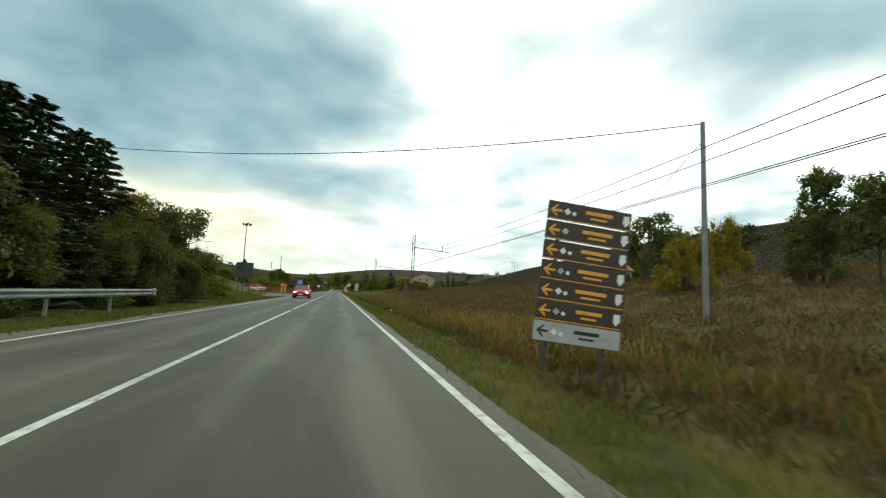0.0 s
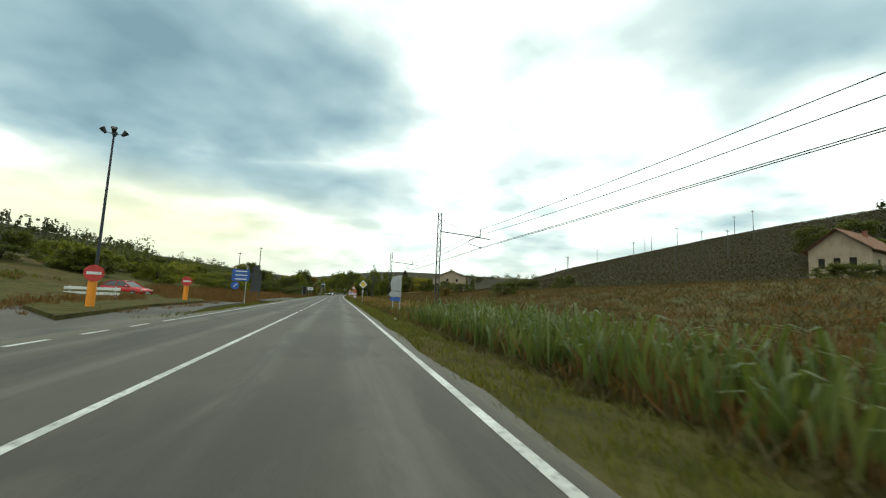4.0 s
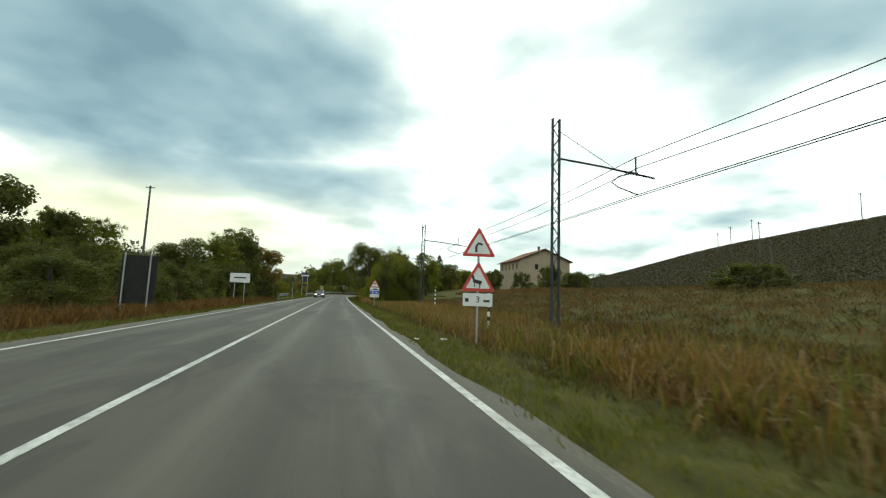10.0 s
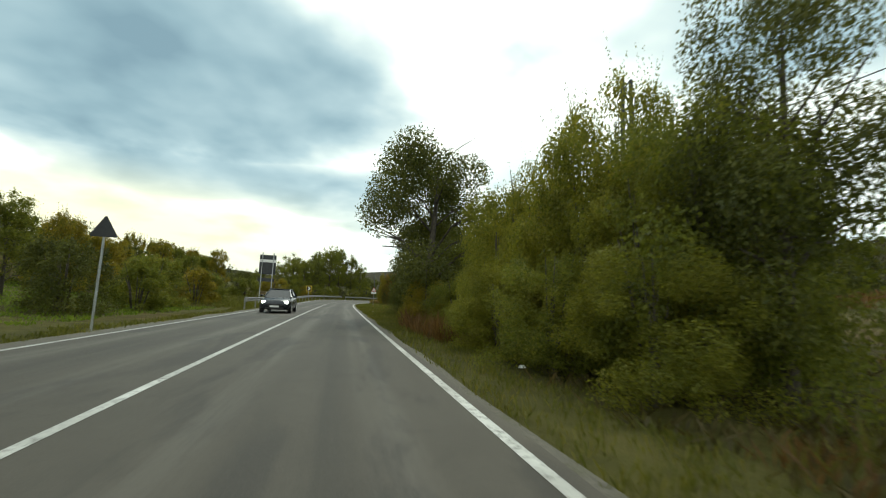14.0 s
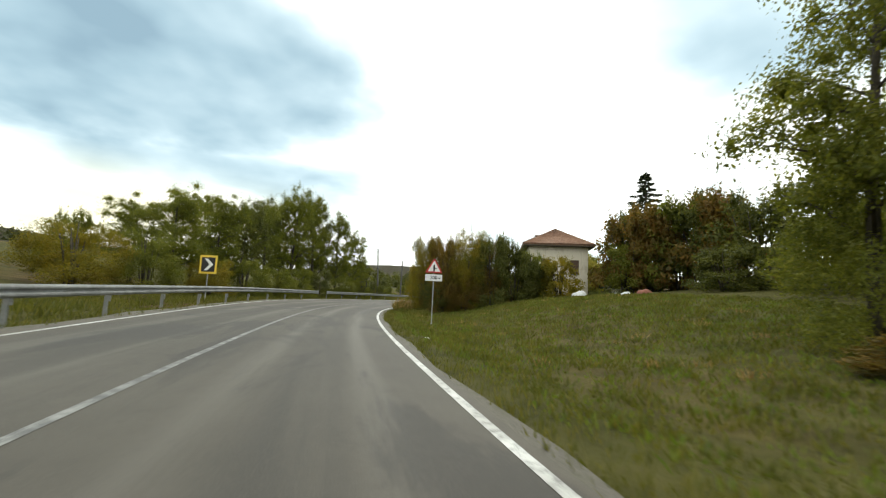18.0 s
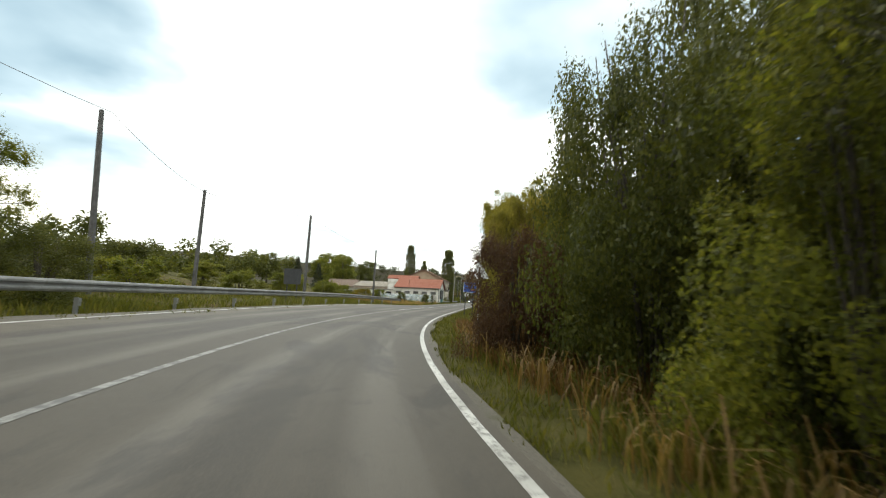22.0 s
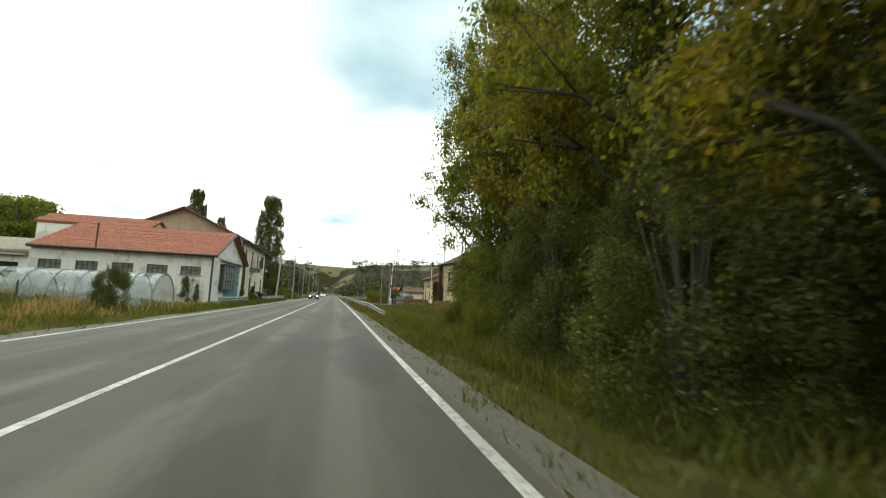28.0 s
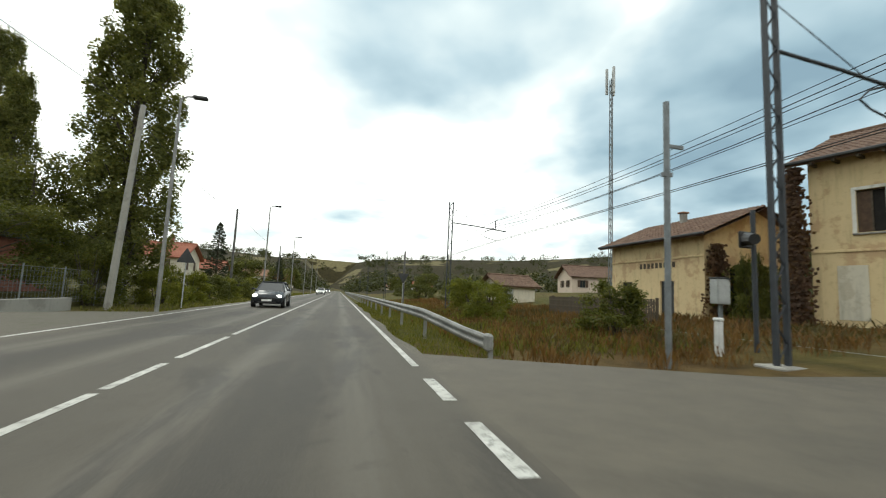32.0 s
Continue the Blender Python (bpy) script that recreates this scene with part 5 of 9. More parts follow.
def window(parent, m, w, h, shut="closed", smat="shutter_brown", frame_mat="old_wood"):
    """A window in its opening: frame, dark panes, shutters and a sill; x along the wall from its left side."""
    f = part("window", boxes((0, 0.06, 0.1, 0.16, 0, h), (w - 0.06, w, 0.1, 0.16, 0, h), (0.06, w - 0.06, 0.1, 0.16, h - 0.06, h), (0.06, w - 0.06, 0.1, 0.16, 0, 0.06),
                             (w / 2 - 0.03, w / 2 + 0.03, 0.1, 0.16, 0.06, h - 0.06)), frame_mat, parent)
    f.matrix_local = m
    part("pane", boxes((0.06, w / 2 - 0.03, 0.125, 0.135, 0.06, h - 0.06)), "window_glass", f)
    part("pane", boxes((w / 2 + 0.03, w - 0.06, 0.125, 0.135, 0.06, h - 0.06)), "window_glass", f)
    part("sill", boxes((-0.1, w + 0.1, -0.09, 0.1, -0.08, -0.002), bev=0.01), "concrete", f)
    if shut:
        for k, x0 in enumerate((0.01, w / 2 + 0.005)):
            x1 = x0 + w / 2 - 0.015
            bm = boxes((x0, x0 + 0.05, 0.03, 0.07, 0.01, h - 0.01), (x1 - 0.05, x1, 0.03, 0.07, 0.01, h - 0.01))
            edge = []
            for z in np.arange(0.02, h - 0.05, 0.075):
                edge += [(0.035, z), (0.062, z + 0.07)]
            low, high = [[bm.verts.new((x, y, z)) for y, z in edge] for x in (x0 + 0.04, x1 - 0.04)]
            for i in range(len(edge) - 1):
                bm.faces.new((low[i], high[i], high[i + 1], low[i + 1]))
            ob = part("shutter", bm, smat, f)
            if shut == "open":
                ob.matrix_local = pose(0, 0, 0) @ (Matrix.Translation((-w / 2 if k == 0 else w / 2, -0.075, 0)))
    return f


def roof_slope(parent, a, b, c, d, mat, period=0.24, amp=0.035, name="roof", thick=0.14):
    """A tiled slope: a, b along the eave, c, d along the ridge above b and a."""
    a, b, c, d = (Vector(p) for p in (a, b, c, d))
    n = max(6, int((b - a).length / period * 2))
    rows = max(4, int((d - a).length / 0.45))
    up = (b - a).cross(d - a).normalized()
    if up.z < 0:
        up = -up
    verts, faces = [], []
    r = random.Random(int((b - a).length * 100))
    for j in range(rows + 1):
        for half in (0, 1):
            f = min(1.0, (j + half * 0.92) / rows)
            jit = r.uniform(-0.01, 0.01)
            for i in range(n + 1):
                e = i / n
                p = (a.lerp(b, e)).lerp(d.lerp(c, e), f)
                hgt = amp * (1 if i % 2 else -1) + (0.03 if half == 0 else 0.0) + jit + r.uniform(-0.006, 0.006)
                verts.append(p + up * (hgt + amp))
    lines = (rows + 1) * 2
    for j in range(lines - 1):
        for i in range(n):
            k = j * (n + 1) + i
            faces.append((k, k + 1, k + n + 2, k + n + 1))
    base = len(verts)
    verts += [p - up * thick for p in (a, b, c, d)]
    last = (lines - 1) * (n + 1)
    faces.append((base + 3, base + 2, base + 1, base))
    faces.append((base, base + 1, n, 0))
    faces.append((base + 2, base + 3, last, last + n))
    return add_mesh(name, verts, faces, mat, parent)


def verge_board(parent, a, b, mat="old_wood"):
    part("verge_board", bar([a, b], 0.09, 4), mat, parent)


def house_box(parent, L, D, h, mat, front=(), right=(), back=(), left=(), thick=0.3, front_mat=None):
    """Four walls. Front looks along -y (x 0..L); right side looks along +x. Openings: x0, width, z0, height, style, shutter."""
    sides = (("wall_front", L, front, pose(0, 0, 0)),
             ("wall_right", D - 2 * thick, right, pose(L, thick, 0, 0, 0, 90)),
             ("wall_back", L, back, pose(L, D, 0, 0, 0, 180)),
             ("wall_left", D - 2 * thick, left, pose(0, D - thick, 0, 0, 0, -90)))
    for nm, w, ops, m in sides:
        wall(parent, w, h, [(q[0], q[0] + q[1], q[2], q[2] + q[3]) for q in ops], front_mat if front_mat and nm == "wall_front" else mat, m, thick, "wall")
        for q in ops:
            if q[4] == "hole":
                # near-black sheet in the hole paints the shade of the unlit room
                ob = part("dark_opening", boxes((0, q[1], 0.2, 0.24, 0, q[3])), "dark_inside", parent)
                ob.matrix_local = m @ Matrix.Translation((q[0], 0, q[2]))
            elif q[4] == "door":
                ob = part("door", boxes((0, q[1] / 2 - 0.01, 0.1, 0.15, 0, q[3]), (q[1] / 2 + 0.01, q[1], 0.1, 0.15, 0, q[3]), bev=0.01), q[5] or "shutter_brown", parent)
                ob.matrix_local = m @ Matrix.Translation((q[0], 0, q[2]))
                part("handle", boxes((q[1] / 2 - 0.1, q[1] / 2 - 0.05, 0.04, 0.1, 1.0, 1.12), bev=0.01), "sign_back", ob)
            else:
                window(parent, m @ Matrix.Translation((q[0], 0, q[2])), q[1], q[3], q[4], q[5] or "shutter_brown")


def gable_roof_x(parent, L, D, h, rise, mat, over=0.5, gap=0.0, wmat=None, thick=0.3):
    """Ridge along x; gables on the left and right sides."""
    k = rise / (D / 2)
    e = h - over * k
    roof_slope(parent, (-over, -over, e), (L + over, -over, e), (L + over, D / 2, h + rise), (-over, D / 2, h + rise), mat)
    roof_slope(parent, (L + over, D + over, e), (-over, D + over, e), (-over, D / 2, h + rise), (L + over, D / 2, h + rise), mat)
    part("ridge_cap", bar([(-over, D / 2, h + rise + 0.06), (L + over, D / 2, h + rise + 0.06)], 0.12, 6), mat, parent)
    if wmat:
        gable(parent, D, rise - 0.12, wmat, pose(L, 0, h, 0, 0, 90), thick)
        gable(parent, D, rise - 0.12, wmat, pose(thick, 0, h, 0, 0, 90), thick)


def chimney(parent, x, y, z, h=1.1, w=0.5, mat="brick_red"):
    c = part("chimney", boxes((x - w / 2, x + w / 2, y - w / 2, y + w / 2, z - 0.6, z + h), bev=0.02), mat, parent)
    part("cap", boxes((x - w / 2 - 0.08, x + w / 2 + 0.08, y - w / 2 - 0.08, y + w / 2 + 0.08, z + h + 0.002, z + h + 0.1), bev=0.02), "tiles_old", c)


def gutter(parent, a, b, drop_to=None):
    part("gutter", bar([a, b], 0.07, 6), "sign_back", parent)
    if drop_to is not None:
        part("drainpipe", bar([b, (b[0], b[1], drop_to)], 0.05, 6), "sign_back", parent)


# the station house: gable towards the approaching road
def surround(parent, m, w, h, name="surround", wide=0.12):
    """A pale plaster band round an opening."""
    ob = part(name, boxes((-wide, 0, -0.03, -0.002, -0.02, h + wide), (w, w + wide, -0.03, -0.002, -0.02, h + wide), (0.0, w, -0.03, -0.002, h, h + wide)), "plaster_white", parent)
    ob.matrix_local = m


def station_house():
    t = thing("station_house", put(483.9, 18.6, -0.2, 16), "abandoned ochre station house with peeling plaster, tiled roof", "house")
    L, D, h = 8.7, 4.2, 7.75
    front = [(2.85, 0.95, 4.45, 1.65, "hole", ""), (7.1, 0.95, 4.45, 1.65, "hole", ""), (2.8, 1.1, 0.2, 2.1, "door", "shutter_brown"), (6.5, 0.85, 0.2, 2.1, "hole", "")]
    left = [(1.15, 0.85, 4.45, 1.65, "hole", "")]
    house_box(t, L, D, h, "plaster_ochre", front=front, left=left, right=[(1.3, 1.0, 4.45, 1.65, "closed", "")], front_mat="plaster_peeled")
    # bare window frames with one leaf missing, each in a pale surround
    for m, (x, w, z, hh, _, _) in [(pose(0, 0, 0), q) for q in front[:2]] + [(pose(0, D - 0.3, 0, 0, 0, -90), q) for q in left]:
        at_ = m @ Matrix.Translation((x, 0, z))
        surround(t, at_, w, hh)
        f = part("window", boxes((0, 0.05, 0.1, 0.15, 0, hh), (w - 0.05, w, 0.1, 0.15, 0, hh), (0.05, w - 0.05, 0.1, 0.15, hh - 0.05, hh), (w / 2 - 0.025, w / 2 + 0.025, 0.1, 0.15, 0, hh - 0.05)), "old_wood", t, "bare weathered window frame")
        f.matrix_local = at_
        part("sill", boxes((-0.12, w + 0.12, -0.08, 0.1, -0.09, -0.021), bev=0.01), "concrete", f)
        part("shutter", boxes((0.05, w / 2 - 0.025, 0.11, 0.14, 0.02, hh - 0.07)), "shutter_brown", f, "dark boarded window leaf")
    # arch head is a near-black plate, its shade put into the colour
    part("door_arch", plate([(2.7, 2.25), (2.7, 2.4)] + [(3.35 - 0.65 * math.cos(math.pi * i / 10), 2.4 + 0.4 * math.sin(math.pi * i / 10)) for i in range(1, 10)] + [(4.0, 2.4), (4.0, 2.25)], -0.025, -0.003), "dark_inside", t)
    part("corner_render", boxes((6.25, L + 0.012, -0.014, -0.002, 6.24, h), (6.25, 6.96, -0.014, -0.002, 4.34, 6.24), (8.19, L + 0.012, -0.014, -0.002, 4.34, 6.24), (6.25, L + 0.012, -0.014, -0.002, 2.34, 4.34), (7.38, L + 0.012, -0.014, -0.002, -0.4, 2.34)), "plaster_white", t, "pale newer plaster at the corner")
    part("string_course", boxes((-0.05, 6.2, -0.05, -0.002, 3.72, 3.82), (-0.05, -0.002, 0, D, 3.72, 3.82), bev=0.01), "plaster_ochre", t)
    part("plinth", boxes((-0.04, 2.68, -0.05, -0.003, -0.4, 0.55), (4.02, 6.2, -0.05, -0.003, -0.4, 0.55), (-0.05, -0.003, 0, D, -0.4, 0.55), bev=0.01), "plaster_tan", t, "damp-stained plinth")
    # ridge along y: gables front and back
    over, rise = 0.6, 2.0
    k = rise / (L / 2)
    e = h - over * k
    roof_slope(t, (-over, D + over, e), (-over, -over, e), (L / 2, -over, h + rise), (L / 2, D + over, h + rise), "tiles_brown")
    roof_slope(t, (L + over, -over, e), (L + over, D + over, e), (L / 2, D + over, h + rise), (L / 2, -over, h + rise), "tiles_brown")
    gable(t, L, rise - 0.12, "plaster_ochre", pose(0, 0, h), 0.3)
    gable(t, L, rise - 0.12, "plaster_ochre", pose(0, D - 0.3, h), 0.3)
    part("ridge_cap", bar([(L / 2, -over, h + rise + 0.06), (L / 2, D + over, h + rise + 0.06)], 0.12, 6), "tiles_brown", t)
    verge_board(t, (-over, -over, e - 0.06), (L / 2, -over, h + rise - 0.06))
    verge_board(t, (L + over, -over, e - 0.06), (L / 2, -over, h + rise - 0.06))
    # rafter ends under both eaves
    for i in range(8):
        y = -0.45 + i * (D + 0.9) / 7
        part("rafter", boxes((-over, 0.0, y - 0.05, y + 0.05, e - 0.2, e - 0.08)), "old_wood", t)
        part("rafter", boxes((L, L + over, y - 0.05, y + 0.05, e - 0.2, e - 0.08)), "old_wood", t)
    gutter(t, (-over - 0.05, D + over, e), (-over - 0.05, -over, e))
    part("drainpipe", bar([(-0.1, -0.1, e), (-0.1, -0.1, 0.0)], 0.06, 6), "mast_grey", t)
    part("drainpipe", bar([(L + 0.1, -0.05, e), (L + 0.1, -0.05, 0.0)], 0.06, 6), "sign_back", t)
    part("lamp_bracket", bar([(0.5, 0, 7.0), (0.5, -0.35, 7.1), (0.5, -0.35, 6.7)], 0.04, 6), "sign_grey", t)
    part("lamp_bracket", bar([(1.3, 0, 2.9), (1.3, -0.5, 2.95)], 0.06, 6), "sign_back", t, "dark iron bracket")
    part("notice_board", boxes((-0.06, -0.004, 1.3, 1.8, 1.9, 2.7)), "sign_white", t, "pale blank notice board")
    # shade in the vent hole, painted as a near-black box
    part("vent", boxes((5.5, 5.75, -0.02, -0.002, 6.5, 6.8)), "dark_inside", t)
    part("bricked_panel", boxes((-0.03, -0.002, 2.5, 3.4, 1.1, 3.2)), "plaster_cream", t, "pale patched plaster panel")
    part("flue", bar([(L * 0.42, D * 0.6, h + 1.5), (L * 0.42, D * 0.6, h + 2.35)], 0.11, 8), "concrete", t, "short grey flue with a cap")
    part("flue_cap", bar([(L * 0.42, D * 0.6, h + 2.36), (L * 0.42, D * 0.6, h + 2.46)], [0.2, 0.08], 8), "sign_back", t)


station_house()


def goods_shed():
    t = thing("goods_house", put(492.3, 16.5, -0.2, 1), "low ochre railway outbuilding with tiled roof and doors", "house")
    L, D, h = 6.6, 7.3, 5.25
    house_box(t, L, D, h, "plaster_ochre",
              left=[(0.7, 0.95, 0.2, 2.5, "door", "dark_inside"), (4.0, 1.0, 0.2, 2.5, "door", "sign_back")],
              front=[(1.6, 0.9, 1.6, 1.8, "hole", ""), (3.0, 0.9, 1.6, 1.8, "hole", "")])
    part("string_course", boxes((-0.05, -0.002, 0, D, 3.9, 4.0), bev=0.01), "plaster_ochre", t)
    part("faded_lettering", boxes(*[(-0.012, -0.003, 1.9 + 0.32 * i, 2.1 + 0.32 * i, 3.45, 3.75) for i in range(9)]), "old_wood", t)
    over, rise = 0.6, 1.45
    k = rise / (L / 2)
    e = h - over * k
    roof_slope(t, (-over, D + over, e), (-over, -over, e), (L / 2, -over, h + rise), (L / 2, D + over, h + rise), "tiles_brown")
    roof_slope(t, (L + over, -over, e), (L + over, D + over, e), (L / 2, D + over, h + rise), (L / 2, -over, h + rise), "tiles_brown")
    gable(t, L, rise - 0.12, "plaster_ochre", pose(0, 0, h), 0.3)
    gable(t, L, rise - 0.12, "plaster_ochre", pose(0, D - 0.3, h), 0.3)
    gutter(t, (-over - 0.05, D + over, e), (-over - 0.05, -over, e))
    chimney(t, L * 0.4, D * 0.55, h + rise * 0.8, 0.6, 0.32, "concrete")


goods_shed()
# fenced hut beyond
t = thing("track_hut", put(518, 15.5, 0, 8), "small pale hut with a hipped roof beside the track", "hut")
house_box(t, 4.5, 4.0, 2.7, "plaster_cream", front=[(1.0, 0.8, 0.2, 2.0, "door", "sign_grey")], left=[(1.0, 0.8, 1.1, 0.9, "hole", "")])
gable_roof_x(t, 4.5, 4.0, 2.7, 1.0, "tiles_brown", 0.5, wmat="plaster_cream")
t = thing("cottage", put(545, 40, 0.5, -10), "pale two-storey cottage with brown hipped roof", "house")
house_box(t, 9, 8, 5.4, "plaster_pale", front=[(1.5, 1, 3.2, 1.3, "open", ""), (6, 1, 3.2, 1.3, "open", "")], left=[(2, 1, 3.2, 1.3, "open", ""), (5, 1, 3.2, 1.3, "open", "")])
gable_roof_x(t, 9, 8, 5.4, 2.0, "tiles_brown", 0.6, wmat="plaster_pale")

def across(s, o, z=0.0):
    """A pose for buildings left of the road: local x leaves the road, y runs on along it."""
    return put(s, o, z) @ Matrix.Diagonal((-1, 1, 1, 1))


# the workshop with the teal doors, its gable towards the road
def workshop():
    # local x runs along the road from s 453.5, y leaves the road to the left
    t = thing("workshop", across(463.2, -11.0, -0.1), "white workshop with red tiled roof and teal doors", "workshop")
    # local frame: x leaves the road, y runs back along it
    L, D, h = 12.2, 11.8, 4.1
    base = pose(0, 0, 0)
    wins = [(0.75 + 2.35 * i, 1.45, 2.3, 0.68, "hole", "") for i in range(5)]
    # wall facing the approaching traffic (towards the start of the road)
    sides = ((L, pose(0, -D, 0) @ pose(0, 0, 0), wins), (D - 0.6, pose(0, -0.3, 0, 0, 0, -90), [(1.0, 6.1, 0.0, 3.6, "x", "")]),
             (L, pose(L, 0, 0, 0, 0, 180), []), (D - 0.6, pose(L, -D + 0.3, 0, 0, 0, 90), []))
    for w, m, ops in sides:
        wall(t, w, h, [(q[0], q[0] + q[1], q[2], q[2] + q[3]) for q in ops], "plaster_white", m)
    for q in wins:
        f = part("window", boxes((q[0], q[0] + q[1], -D + 0.14, -D + 0.18, q[2], q[2] + q[3])), "dusty_glass", t)
        part("bars", boxes(*[(q[0] + x, q[0] + x + 0.05, -D + 0.08, -D + 0.12, q[2], q[2] + q[3]) for x in (0.0, 0.35, 0.7, 1.05, 1.4)],
                           (q[0], q[0] + q[1], -D + 0.085, -D + 0.115, q[2] + 0.35, q[2] + 0.4)), "old_wood", f)
        part("sill", boxes((q[0] - 0.1, q[0] + q[1] + 0.1, -D - 0.06, -D + 0.05, q[2] - 0.09, q[2] - 0.005)), "concrete", f)
    # teal sliding doors and the tall window on the road side (x = 0)
    door = part("sliding_door", boxes((0.08, 0.14, -4.34, -1.3, 0.0, 2.1), (0.08, 0.14, -7.4, -4.36, 0.0, 2.1), (0.08, 0.14, -7.4, -5.3, 2.1, 3.6)), "door_teal", t, "peeling teal metal sliding doors")
    part("glazing", boxes(*[(0.1, 0.12, -5.25 + 0.5 * i, -4.83 + 0.5 * i, 2.16 + 0.46 * j, 2.56 + 0.46 * j) for i in range(8) for j in range(3)]), "dusty_glass", door)
    for dims in [(0.08, 0.14, -5.3, -1.3, 2.1, 2.16), (0.08, 0.14, -5.3, -1.3, 3.52, 3.6), (0.085, 0.135, -5.25, -1.3, 2.56, 2.62), (0.085, 0.135, -5.25, -1.3, 3.02, 3.08)] + [(0.085, 0.135, -5.3 + 0.5 * i, -5.25 + 0.5 * i, 2.16, 3.52) for i in range(9)]:
        part("glazing_bar", boxes(dims), "door_teal", door)
    # dark glazed bay standing before the wall and the edge of the door
    win = part("window", boxes((-0.3, -0.27, -9.1, -5.3, 1.25, 3.35)), "dusty_glass", t, "projecting dirty glazed bay in a dark frame")
    part("bars", boxes(*[(-0.34, -0.302, -9.1 + 0.94 * i, -9.04 + 0.94 * i, 1.25, 3.35) for i in range(5)], *[(-0.335, -0.303, -9.04, -5.28, z, z + 0.05) for z in (1.25, 1.95, 2.65, 3.3)]), "sign_back", win)
    part("cheek", boxes((-0.27, -0.003, -9.12, -9.07, 1.25, 3.35)), "sign_back", win)
    part("cheek", boxes((-0.27, -0.003, -5.33, -5.28, 1.25, 3.35)), "sign_back", win)
    part("hood", boxes((-0.42, -0.003, -9.2, -5.2, 3.36, 3.42)), "sign_back", win)
    part("shelf", boxes((-0.38, -0.003, -9.15, -5.25, 1.17, 1.245)), "sign_back", win)
    part("door_rail", boxes((-0.16, -0.05, -9.4, -0.4, 3.68, 3.8)), "sign_back", t)
    # ridge along x; gable on the road side
    over, rise = 0.45, 2.4
    k = rise / (D / 2)
    e = h - over * k
    roof_slope(t, (-over, -D - over, e), (L, -D - over, e), (L, -D / 2, h + rise), (-over, -D / 2, h + rise), "tiles_red")
    roof_slope(t, (L, over, e), (-over, over, e), (-over, -D / 2, h + rise), (L, -D / 2, h + rise), "tiles_red")
    part("gable", plate([(0, 0), (D, 0), (D / 2, rise - 0.14)], 0, 0.3), "plaster_white", t).matrix_local = pose(0, 0, h, 0, 0, -90)
    verge_board(t, (-over, -D - over, e - 0.04), (-over, -D / 2, h + rise - 0.04), "sign_back")
    verge_board(t, (-over, over, e - 0.04), (-over, -D / 2, h + rise - 0.04), "sign_back")
    gutter(t, (L, -D - over - 0.05, e - 0.02), (-over, -D - over - 0.05, e - 0.02))
    part("drainpipe", bar([(-0.08, -D - 0.08, e), (-0.08, -D - 0.08, 0.0)], 0.07, 6), "sign_back", t)
    part("cable_run", bar([(-0.03, -D + 0.3, 3.9), (-0.03, -D / 2, 3.75), (-0.03, -0.5, 3.9)], 0.02, 5), "cable", t)


workshop()


